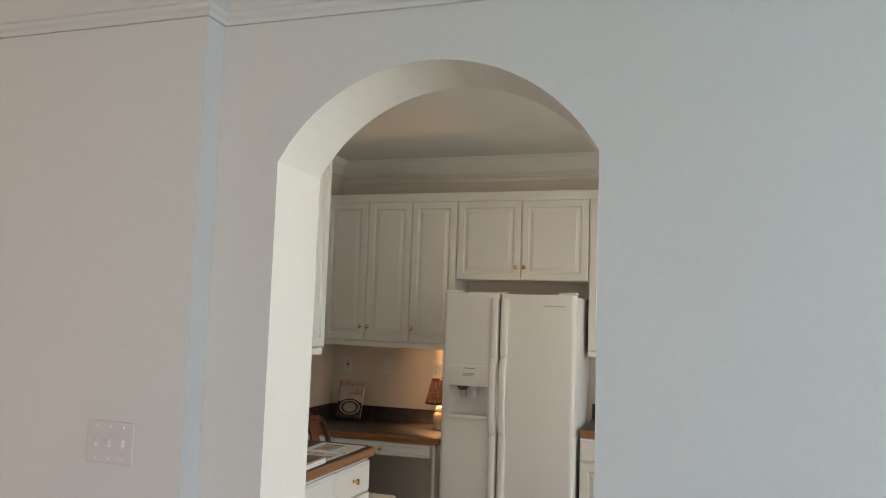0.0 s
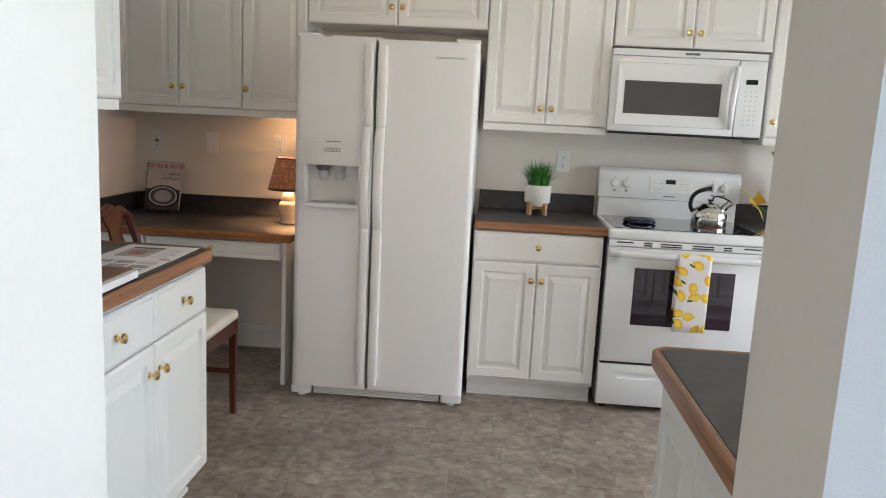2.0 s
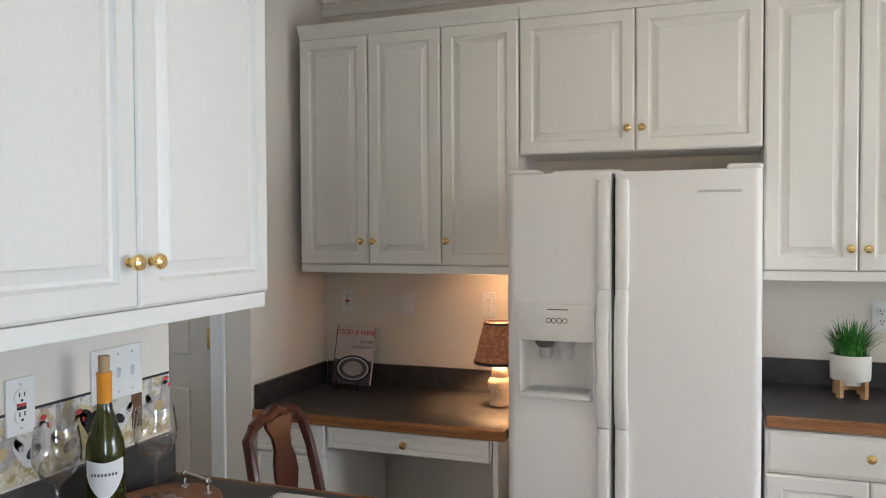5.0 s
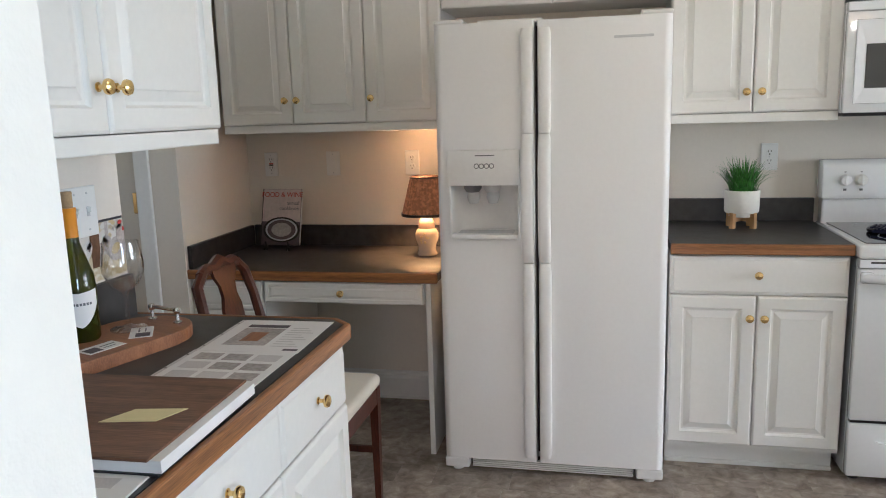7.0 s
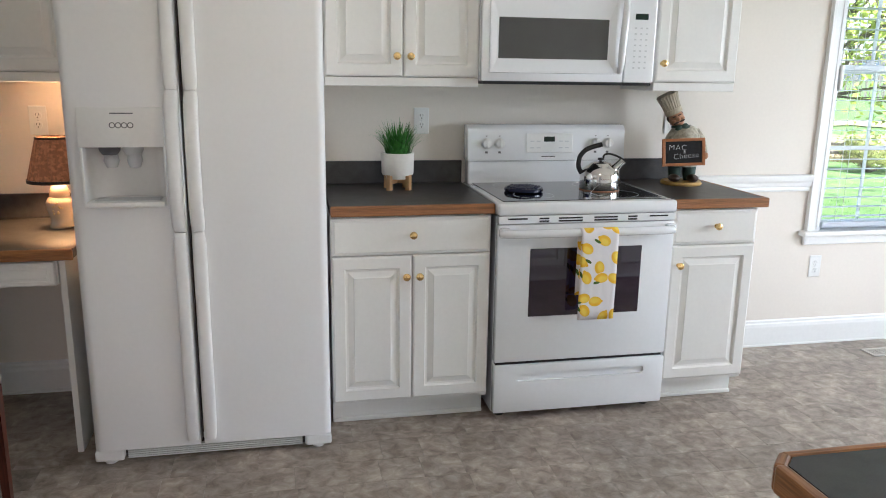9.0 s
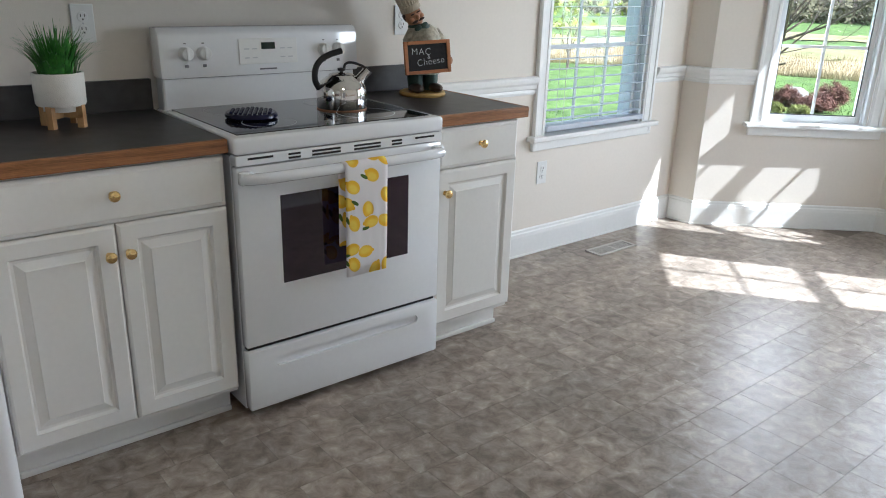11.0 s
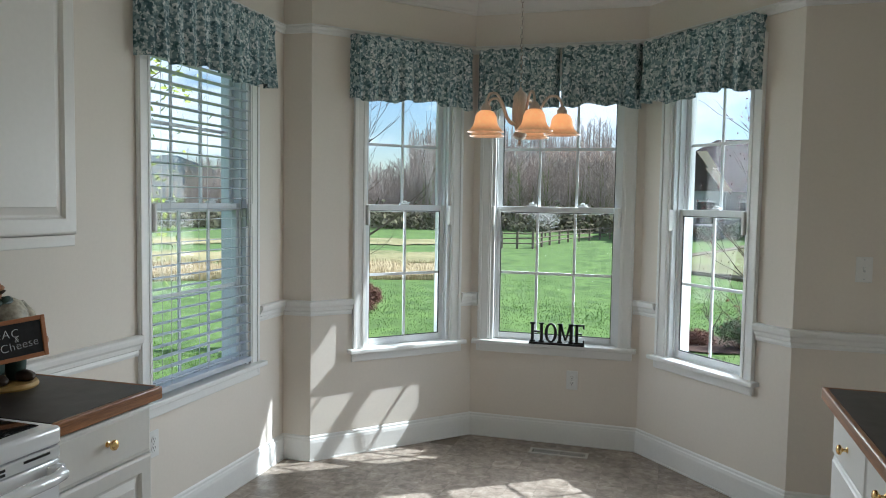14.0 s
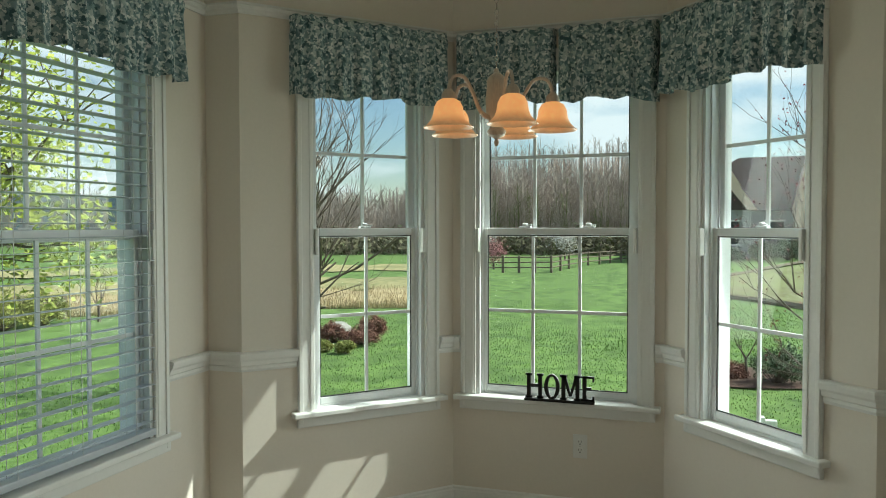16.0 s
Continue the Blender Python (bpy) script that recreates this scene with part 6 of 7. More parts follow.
bm = lathe(bmesh.new(), [(0, 0), (0.075, 0), (0.083, 0.006), (0.083, 0.014), (0.078, 0.02), (0.0, 0.021)], n=32)
for i in range(-4, 5):
    for j in range(-4, 5):
        x, y = i * 0.017 + (j % 2) * 0.0085, j * 0.015
        if x * x + y * y < 0.071 ** 2:
            lathe(bm, [(0.0075, 0.019), (0.005, 0.024), (0, 0.025)], (x, y, 0), 6)
part("pad", bm, M_NAVY, t, smooth=True)

# towel on the oven handle
t = thing("dish_towel", pose(SX + 0.322, SYF - 0.046, 0.804), "white dish towel with yellow lemons over the oven handle", "towel")
bm = bmesh.new()
NX, path = 12, []
for i in range(9):
    path.append((-0.0195 - 0.004 * i / 8, -0.355 + 0.355 * i / 8))
for i in range(1, 8):
    path.append((-0.0195 * math.cos(math.pi * i / 8), 0.0195 * math.sin(math.pi * i / 8)))
for i in range(7):
    path.append((0.0195, -0.26 * i / 6))
grid = []
for k3, (y, z) in enumerate(path):
    row = []
    for i in range(NX + 1):
        x = 0.156 * i / NX
        wob = 0.003 * math.sin(i * 1.1 + z * 9) * min(1, abs(z) * 8)
        row.append(bm.verts.new((x + 0.012 * (-z) * (0.3 - i / NX) * (1 if y < 0 else -1), y + (-abs(wob) if y < 0 else 0), z)))
    grid.append(row)
for a, b in zip(grid, grid[1:]):
    for i in range(NX):
        bm.faces.new((a[i], a[i + 1], b[i + 1], b[i]))
tw = part("cloth", bm, M_TOWEL, t, smooth=True)
md = tw.modifiers.new("thickness", "SOLIDIFY")
md.thickness = 0.003

# chef figure: one shape
bm = bmesh.new()


def blob(bm, at, size, mi, n=14, turn=None):
    before = set(bm.faces)
    bmesh.ops.create_uvsphere(bm, u_segments=n, v_segments=max(8, n // 2 + 3), radius=1.0, matrix=Matrix.Translation(at) @ (turn or Matrix()) @ Matrix.Diagonal((*size, 1)))
    for f in set(bm.faces) - before:
        f.material_index = mi


def turned(bm, prof, at, mi, n=16, turn=None):
    before = set(bm.faces)
    lathe(bm, prof, at, n, turn)
    for f in set(bm.faces) - before:
        f.material_index = mi


turned(bm, [(0, 0), (0.092, 0), (0.095, 0.006), (0.090, 0.016), (0, 0.017)], (0, 0, 0), 5, 28)
for x in (-0.042, 0.042):
    blob(bm, (x, -0.035, 0.032), (0.026, 0.044, 0.018), 3)
    turned(bm, [(0.026, 0.02), (0.031, 0.06), (0.033, 0.11)], (x * 0.8, 0.0, 0), 4, 12)
turned(bm, [(0.066, 0.086), (0.074, 0.10), (0.076, 0.15), (0.074, 0.20), (0.067, 0.235), (0.05, 0.262), (0.025, 0.276)], (0, 0, 0), 0, 20)
blob(bm, (0, -0.03, 0.165), (0.060, 0.048, 0.07), 0)
for s2 in (-1, 1):
    tube(bm, [(s2 * 0.045, 0, 0.252), (s2 * 0.068, -0.012, 0.215), (s2 * 0.078, -0.042, 0.165), (s2 * 0.076, -0.070, 0.150)], [0.02, 0.023, 0.02, 0.015], 10)
    blob(bm, (s2 * 0.080, -0.082, 0.142), (0.012, 0.012, 0.016), 2, 10)
LEAN = pose(-0.030, -0.012, 0.268, 0, -26)
for at, size, mi in (((0, 0, 0.042), (0.036, 0.037, 0.044), 2), ((0, -0.038, 0.040), (0.009, 0.011, 0.012), 2), ((-0.014, -0.033, 0.026), (0.014, 0.007, 0.005), 3), ((0.014, -0.033, 0.026), (0.014, 0.007, 0.005), 3),
                     ((-0.013, -0.034, 0.056), (0.009, 0.004, 0.003), 3), ((0.013, -0.034, 0.056), (0.009, 0.004, 0.003), 3), ((-0.020, -0.026, 0.036), (0.012, 0.010, 0.010), 2), ((0.020, -0.026, 0.036), (0.012, 0.010, 0.010), 2),
                     ((0, 0.012, 0.050), (0.040, 0.030, 0.032), 3), ((-0.014, -0.036, 0.001), (0.016, 0.007, 0.010), 4), ((0.014, -0.036, 0.001), (0.016, 0.007, 0.010), 4)):
    blob(bm, LEAN @ Vector(at), size, mi, 12, LEAN.to_3x3().to_4x4())
turned(bm, [(0.034, 0.005), (0.046, 0.0), (0.042, 0.012), (0.03, 0.016)], (-0.022, -0.008, 0.262), 4, 18)
before = set(bm.faces)
pleats, rings = 44, []
for r0, z in ((0.0385, 0.0), (0.040, 0.004), (0.040, 0.022), (0.0385, 0.024), (0.041, 0.05), (0.047, 0.082), (0.049, 0.092), (0.044, 0.098), (0.02, 0.100)):
    wave = 0.0016 if 0.023 < z < 0.099 else 0.0
    rings.append([bm.verts.new(LEAN @ Vector(((r0 + wave * (1 if i % 2 else -1)) * math.cos(2 * math.pi * i / pleats), (r0 + wave * (1 if i % 2 else -1)) * math.sin(2 * math.pi * i / pleats), z + 0.066))) for i in range(pleats)])
for a, b in zip(rings, rings[1:]):
    for i in range(pleats):
        bm.faces.new((a[i], a[(i + 1) % pleats], b[(i + 1) % pleats], b[i]))
bm.faces.new(rings[-1])
for f in set(bm.faces) - before:
    f.material_index = 1
solid("chef_figurine", bm, [M_CHEFCOAT, M_CHEFHAT, M_CHEFSKIN, M_CHEFDARK, M_CHEFGREEN, M_CHEFBASE], "painted resin chef figurine with a tall hat on a round base", "figurine", smooth=True, m=pose(1.066, 5.425, CZ, 0, 0, -14))
t = thing("chalkboard", pose(1.014, 5.318, CZ + 0.098, -6, -3, -14), "small framed chalkboard that reads MAC and Cheese", "chalkboard")
part("slate", boxed(-0.084, 0.084, 0, 0.006, 0.008, 0.116), M_SLATE, t, "black slate")
for x0, x1, z0, z1 in ((-0.096, -0.082, 0, 0.124), (0.082, 0.096, 0, 0.124), (-0.082, 0.082, 0, 0.013), (-0.082, 0.082, 0.111, 0.124)):
    part("frame_side", boxed(x0, x1, -0.004, 0.009, z0, z1, 0.002), M_ORANGEWOOD, t, "orange-brown wood frame")
part("line", letters("MAC", 0.036, 0.0006, spread=1.12, bold=-0.0008), M_CHALK, t, "chalk letters", m=Matrix.Translation((-0.068, -0.0006, 0.074)) @ pose(0, 0, 0, 0, 3))
part("line", letters("&", 0.021, 0.0006, bold=-0.0004), M_CHALK, t, "chalk letter", m=Matrix.Translation((-0.002, -0.0006, 0.056)))
part("line", letters("Cheese", 0.036, 0.0006, spread=1.08, bold=-0.0008), M_CHALK, t, "chalk letters", m=Matrix.Translation((-0.046, -0.0006, 0.030)) @ pose(0, 0, 0, 0, -4))

# daffodils on the counter by the arch
t = thing("flower_vase", pose(0.085, 2.56, CZ), "yellow silk daffodils in a white vase", "vase")
part("vase", lathe(bmesh.new(), [(0, 0), (0.04, 0), (0.055, 0.05), (0.05, 0.12), (0.03, 0.17), (0.038, 0.20), (0.034, 0.20), (0.026, 0.17), (0, 0.16)], n=24), M_LAMPBASE, t, smooth=True)
rng = random.Random(21)
for i in range(9):
    ex, ey, ez = rng.uniform(-0.14, 0.03), rng.uniform(-0.10, 0.06), rng.uniform(0.33, 0.40)
    if i < 4:
        ex, ey, ez = -0.21 + 0.03 * i, rng.uniform(-0.13, -0.06), (0.38, 0.34, 0.39, 0.355)[i]
    part("stem", tube(bmesh.new(), [(0, 0, 0.16), (ex * 0.4, ey * 0.4, 0.16 + (ez - 0.16) * 0.75), (ex, ey, ez)], 0.0025, 5), M_STEM, t)
    q = pose(ex, ey, ez, rng.uniform(-70, 70), rng.uniform(-60, 60), rng.uniform(0, 360))
    bm = bmesh.new()
    for k5 in range(6):
        a = k5 * math.pi / 3
        ca, sa = math.cos(a), math.sin(a)
        pts = [(0.004, -0.003, 0), (0.020, -0.011, 0.005), (0.046, 0, -0.002), (0.020, 0.011, 0.005), (0.004, 0.003, 0)]
        bm.faces.new([bm.verts.new((x * ca - y * sa, x * sa + y * ca, z)) for x, y, z in pts])
    fl = part("petals", bm, M_FLOWER, t, "yellow petals", m=q @ Matrix.Scale(0.8, 4))
    part("trumpet", lathe(bmesh.new(), [(0.006, 0.0), (0.009, 0.012), (0.014, 0.022), (0.012, 0.022), (0.005, 0.004)], n=12), M_FLOWERC, fl, "orange trumpet", True)

# word on the window stool
t = thing("home_sign", pose(3.893, 4.305, WIN_Z[0] + 0.0142, 0, 0, -90), "black cut-out word HOME on the window sill", "sign")
part("base", boxed(-0.005, 0.335, -0.016, 0.016, 0.0, 0.014, 0.002), M_SIGN, t)
def strokes(ch, w, h=0.120, st=0.018, th=0.010):
    """A slab-serif capital in the xz plane."""
    bm = bmesh.new()

    def bar(pts):
        a = len(bm.verts)
        prism(bm, pts, -0.008, 0.008)
        bm.verts.ensure_lookup_table()
        bmesh.ops.transform(bm, matrix=pose(0, 0, 0, 90), verts=bm.verts[a:])

    def block(x0, x1, z0, z1):
        bar([(x0, z0), (x1, z0), (x1, z1), (x0, z1)])

    if ch == "O":
        n = 28
        outer = [(w / 2 + w / 2 * math.cos(2 * math.pi * i / n), h / 2 + (h / 2 + 0.001) * math.sin(2 * math.pi * i / n)) for i in range(n)]
        inner = [(w / 2 + (w / 2 - st) * math.cos(2 * math.pi * i / n), h / 2 + (h / 2 - th) * math.sin(2 * math.pi * i / n)) for i in range(n)]
        for i in range(n):
            j = (i + 1) % n
            bar([outer[i], outer[j], inner[j], inner[i]])
        return bm
    stems = (0.007,) if ch == "E" else (0.007, w - 0.007 - st)
    for x in stems:
        block(x, x + st, 0, h)
        for z in (0.0, h - th):
            block(x - 0.007, x + st + 0.007, z, z + th)
    if ch == "H":
        block(0.007 + st, w - 0.007 - st, h * 0.48, h * 0.48 + th + 0.002)
    if ch == "M":
        for s2 in (0, 1):
            pts = [(0.010, h), (0.010 + st, h), (w / 2 + 0.004, h * 0.15), (w / 2 - 0.006, h * 0.15)]
            bar(pts if not s2 else [(w - x, z) for x, z in pts[::-1]])
    if ch == "E":
        for z, x1 in ((0, w), (h * 0.47, w * 0.78), (h - th, w - 0.004)):
            block(0.007 + st, x1, z, z + th)
        for z in (0.0, h - 0.026):
            block(w - 0.008, w, z, z + 0.026)
    return bm


for ch, x, sx in (("H", 0.000, 0.088), ("O", 0.092, 0.076), ("M", 0.170, 0.100), ("E", 0.272, 0.062)):
    part("letter", strokes(ch, sx), M_SIGN, t, m=Matrix.Translation((x, 0, 0.0138)))


# ---- window dressing ----
def valance(nm, m, x0, x1, label, z0=2.075, z1=2.435, seed=0):
    """A gathered cotton valance on a rod, with returns to the wall."""
    t = thing("valance", m, label, "valance", "valances")
    rg = random.Random(seed)
    ph = [rg.uniform(0, 6.28) for _ in range(4)]
    bm = bmesh.new()
    n = int((x1 - x0) / 0.007)
    rows = [0, 0.12, 0.35, 0.6, 0.78, 0.84, 0.9, 0.95, 1.0]
    grid = []
    for f in rows:
        row = []
        for i in range(n + 1):
            s = i / n
            x = x0 + (x1 - x0) * s
            amp = 0.012 * (1 - f) + 0.004
            if f > 0.8:
                amp = 0.005
            w2 = amp * math.sin(x * 62 + ph[0] + 1.3 * math.sin(x * 9 + ph[1])) + 0.5 * amp * math.sin(x * 131 + ph[2])
            edge = min(1, min(s, 1 - s) * (x1 - x0) / 0.025)
            y = -(0.012 + (0.075 + 0.014 * (1 - f)) * edge ** 0.5) - w2 * edge - (0.010 if 0.82 < f < 0.93 else 0)
            zz = z0 + (z1 - z0) * f + (0.012 * math.sin(x * 11 + ph[3]) + 0.008 * math.sin(x * 37) if f == 0 else 0) + (0.005 * math.sin(x * 90 + ph[1]) if f == 1.0 else 0)
            row.append(bm.verts.new((x, y, zz)))
        grid.append(row)
    for a, b in zip(grid, grid[1:]):
        for i in range(n):
            bm.faces.new((a[i], a[i + 1], b[i + 1], b[i]))
    part("cloth", bm, M_VALANCE, t, "teal cotton with pale flowers", True)
    part("rod", tube(bmesh.new(), [(x0 + 0.01, -0.005, 2.385), (x0 + 0.012, -0.075, 2.385), (x1 - 0.012, -0.075, 2.385), (x1 - 0.01, -0.005, 2.385)], 0.006, 8), M_PLAST, t, "white curtain rod")
    return t


valance("a", M_N @ Matrix.Translation((-w0, 0, 0)), 1.872, 2.895, "gathered teal floral valance above the window with blinds", seed=1)
valance("b", M_B, 0.225, 1.03, "gathered teal floral valance on the bay window", seed=2)
valance("c", M_C, 0.03, 0.535, "gathered teal floral valance on the middle window", seed=3)
valance("c2", M_C, 0.545, 1.02, "gathered teal floral valance on the middle window", seed=5)
valance("d", M_D, 0.04, 0.875, "gathered teal floral valance on the sunlit window", seed=4)

t = thing("window_blind", pose(OPEN_A[0], N_Y, 0), "white horizontal blind with open slats", "blind")
bw = OPEN_A[1] - OPEN_A[0]
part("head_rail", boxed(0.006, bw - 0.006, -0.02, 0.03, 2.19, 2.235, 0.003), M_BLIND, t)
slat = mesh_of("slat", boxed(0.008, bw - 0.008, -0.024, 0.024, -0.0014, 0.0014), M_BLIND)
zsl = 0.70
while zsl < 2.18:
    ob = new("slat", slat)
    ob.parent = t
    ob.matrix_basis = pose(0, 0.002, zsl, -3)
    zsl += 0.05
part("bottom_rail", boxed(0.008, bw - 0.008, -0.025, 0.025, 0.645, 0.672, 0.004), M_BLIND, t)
for x in (0.12, bw / 2, bw - 0.12):
    for y in (-0.022, 0.026):
        part("ladder_cord", boxed(x - 0.001, x + 0.001, y, y + 0.0015, 0.66, 2.2), M_CORD, t)
part("wand", tube(bmesh.new(), [(bw - 0.05, -0.03, 2.18), (bw - 0.045, -0.032, 1.35)], 0.004, 6), M_CORD, t)

# registers
for nm, m, w, d2, lb in (("floor_register", pose(2.365, 5.40, 0.0, 0, 0, 0), 0.31, 0.105, "pale grey slotted floor register by the wall"), ("floor_register", pose(3.745, 4.09, 0.0, 0, 0, 90), 0.35, 0.10, "pale grey slotted floor register under the middle window")):
    t = thing(nm, m, lb, "floor vent", "floor vents")
    # no duct below: a near-black plate gives the shade between the slats
    part("well", boxed(-w / 2 + 0.01, w / 2 - 0.01, -d2 / 2 + 0.01, d2 / 2 - 0.01, 0.0005, 0.0035), M_VENTD, t, "dark plate for the shade in the duct")
    bm = bmesh.new()
    for x0, x1, y0, y1 in ((-w / 2, w / 2, -d2 / 2, -d2 / 2 + 0.016), (-w / 2, w / 2, d2 / 2 - 0.016, d2 / 2), (-w / 2, -w / 2 + 0.018, -d2 / 2, d2 / 2), (w / 2 - 0.018, w / 2, -d2 / 2, d2 / 2), (-0.006, 0.006, -d2 / 2, d2 / 2)):
        box(bm, x0, x1, y0, y1, 0.0, 0.006, 0.0015, 1)
    part("frame", bm, M_VENT, t)
    n = int(w / 0.013)
    for i in range(n):
        x = -w / 2 + 0.022 + i * (w - 0.044) / n
        part("slat", boxed(x, x + 0.005, -d2 / 2 + 0.014, d2 / 2 - 0.014, 0.0035, 0.0058), M_VENT, t)


# ---- lamps ----
def bell(bm, at, r=1.0, turn=None):
    prof = [(0.024, 0.0), (0.040, -0.009), (0.050, -0.028), (0.054, -0.054), (0.062, -0.074), (0.078, -0.092), (0.088, -0.098), (0.086, -0.101), (0.074, -0.093), (0.058, -0.075), (0.050, -0.054), (0.046, -0.030), (0.03, -0.012)]
    return lathe(bm, [(q * r, z) for q, z in prof], at, 28, turn)


CHX, CHY = 2.90, 4.20
t = thing("chandelier", pose(CHX, CHY, 0), "five-arm chandelier with lit alabaster bell shades", "chandelier")
part("body", lathe(bmesh.new(), [(0, 1.775), (0.006, 1.778), (0.010, 1.79), (0.006, 1.80), (0.012, 1.806), (0.030, 1.815), (0.034, 1.83), (0.022, 1.845), (0.026, 1.86), (0.038, 1.90), (0.040, 1.95), (0.034, 1.99), (0.036, 2.01), (0.024, 2.03), (0.010, 2.04), (0.006, 2.055), (0, 2.056)], n=24), M_CHANDW, t, "whitewashed turned body", True)
for i in range(5):
    a = radians(72 * i - 78)
    ca, sa = math.cos(a), math.sin(a)
    arm = tube(bmesh.new(), eased([(0.025 * ca, 0.025 * sa, 1.875), (0.07 * ca, 0.07 * sa, 1.90), (0.10 * ca, 0.10 * sa, 1.96), (0.135 * ca, 0.135 * sa, 2.01), (0.175 * ca, 0.175 * sa, 2.012), (0.195 * ca, 0.195 * sa, 1.985), (0.20 * ca, 0.20 * sa, 1.95)]), 0.0065, 8)
    ap = part("arm", arm, M_CHANDW, t, "curved pale arm", True)
    part("socket_cup", lathe(bmesh.new(), [(0, 0.03), (0.012, 0.028), (0.024, 0.012), (0.026, -0.008), (0, -0.008)], (0.20 * ca, 0.20 * sa, 1.935), 16), M_CHANDW, ap, smooth=True)
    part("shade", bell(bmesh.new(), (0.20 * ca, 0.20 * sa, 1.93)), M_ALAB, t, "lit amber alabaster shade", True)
bm = bmesh.new()
z = 2.055
k7 = 0
while z < H - 0.05:
    lathe(bm, [(0.006, -0.0015), (0.0085, 0), (0.006, 0.0015)], (0, 0, z + 0.012), 8, pose(0, 0, 0, 90, 0, 90 * (k7 % 2)) @ Matrix.Diagonal((1, 1.6, 1, 1)))
    z += 0.021
    k7 += 1
part("chain", bm, M_NICKEL, t, "linked chain")
part("canopy", lathe(bmesh.new(), [(0, H - 0.05), (0.02, H - 0.048), (0.05, H - 0.025), (0.06, H - 0.001), (0, H - 0.001)], n=24), M_CHANDW, t, smooth=True)

KX, KY = -0.03, 3.75
t = thing("ceiling_fan", pose(KX, KY, 0), "white ceiling fan with lit frosted bell shades", "ceiling fan")
part("canopy", lathe(bmesh.new(), [(0, H), (0.07, H - 0.001), (0.06, H - 0.04), (0.02, H - 0.06), (0.012, H - 0.06), (0.012, H - 0.16), (0.09, H - 0.17), (0.115, H - 0.20), (0.115, H - 0.27), (0.08, H - 0.30), (0.05, H - 0.315), (0.05, H - 0.36), (0, H - 0.365)], n=28), M_FANW, t, "white motor housing", True)
for i in range(5):
    q = pose(0, 0, H - 0.255, 0, 0, 72 * i) @ pose(0, 0, 0, 11)
    bl = part("blade", prism(bmesh.new(), [(0.17, -0.055), (0.30, -0.062), (0.43, -0.060), (0.465, -0.046), (0.475, 0.0), (0.465, 0.046), (0.43, 0.060), (0.30, 0.062), (0.17, 0.055)], -0.004, 0.004), M_FANW, t, "white blade", m=q)
    part("blade_iron", boxed(0.09, 0.21, -0.02, 0.02, -0.010, -0.004, 0.002), M_FANW, bl)
for i in range(4):
    a = radians(90 * i + 25)
    ca, sa = math.cos(a), math.sin(a)
    part("arm", tube(bmesh.new(), [(0.03 * ca, 0.03 * sa, H - 0.345), (0.08 * ca, 0.08 * sa, H - 0.34), (0.095 * ca, 0.095 * sa, H - 0.365)], 0.009, 8), M_FANW, t, smooth=True)
    part("shade", bell(bmesh.new(), (0.10 * ca, 0.10 * sa, H - 0.37), 0.92, pose(0, 0, 0, 0, -16, math.degrees(a))), M_ALABW, t, "lit frosted shade", True)
part("pull_chain", tube(bmesh.new(), [(0.02, 0, H - 0.36), (0.02, 0, H - 0.52)], 0.0015, 5), M_BRASS, t)
bulb("fan_light", (KX, KY, H - 0.54), 3.2, (1.0, 0.83, 0.64), 0.05)


# ---- outdoors ----
def ground_z(x, y):
    d = max(0.0, x - 12)
    side = min(1.0, max(0.0, (5.5 - y) / 25))
    return -0.62 + 0.045 * min(d, 45) * side + 0.05 * math.sin(x * 0.21 + y * 0.13) * min(1, d / 10)


bm = bmesh.new()
gx = [-600, -150, -40, -10, 0, 3, 6, 9, 12, 16, 20, 25, 30, 36, 42, 50, 58, 68, 80, 110, 200, 500, 1200]
gy = [-900, -300, -120, -60, -40, -28, -20, -14, -9, -5, -1, 3, 7, 11, 16, 22, 30, 45, 70, 130, 320, 900]
gv = [[bm.verts.new((x, y, ground_z(x, y) if -5 < x < 130 else -0.62)) for y in gy] for x in gx]
for i in range(len(gx) - 1):
    for j in range(len(gy) - 1):
        bm.faces.new((gv[i][j], gv[i + 1][j], gv[i + 1][j + 1], gv[i][j + 1]))
solid("ground", bm, M_LAWN, "green spring lawn running to the woods", "lawn", "structure", smooth=True)

EYE0 = Vector((0.22, 3.51))


def spot(deg, dist):
    """A place seen from the bay: degrees to the left of due +x, metres away."""
    x, y = EYE0.x + dist * math.cos(radians(deg)), EYE0.y + dist * math.sin(radians(deg))
    return x, y, ground_z(x, y)


# grass blades by the house
rng = random.Random(8)


def blades(name, mat, n, place, h0, h1, w, label):
    vs, fs = [], []
    for i in range(n):
        x, y, z = place()
        h, a = rng.uniform(h0, h1), rng.uniform(0, 3.14)
        wv = w * rng.uniform(0.7, 1.3)
        k = len(vs)
        vs += [(x - wv * math.cos(a), y - wv * math.sin(a), z - 0.01), (x + wv * math.cos(a), y + wv * math.sin(a), z - 0.01), (x + rng.uniform(-0.4, 0.4) * h, y + rng.uniform(-0.4, 0.4) * h, z + h)]
        fs.append((k, k + 1, k + 2))
    me = bpy.data.meshes.new(name)
    me.from_pydata(vs, [], fs)
    me.materials.append(mat)
    return tagged(new(name, me), label, "grass", kind="stuff")


def side_lawn():
    x, y = rng.uniform(1.2, 8.5), rng.uniform(6.3, 13.5)
    return x, y, ground_z(x, y)


blades("grass", M_BLADE, 16000, side_lawn, 0.02, 0.05, 0.006, "short green grass blades on the side lawn")


blades("grass", M_BLADE, 60000, lambda: spot(rng.uniform(-14, 33), 5.0 + 17.0 * rng.random() ** 0.75), 0.010, 0.028, 0.010, "short uneven green grass blades on the lawn")


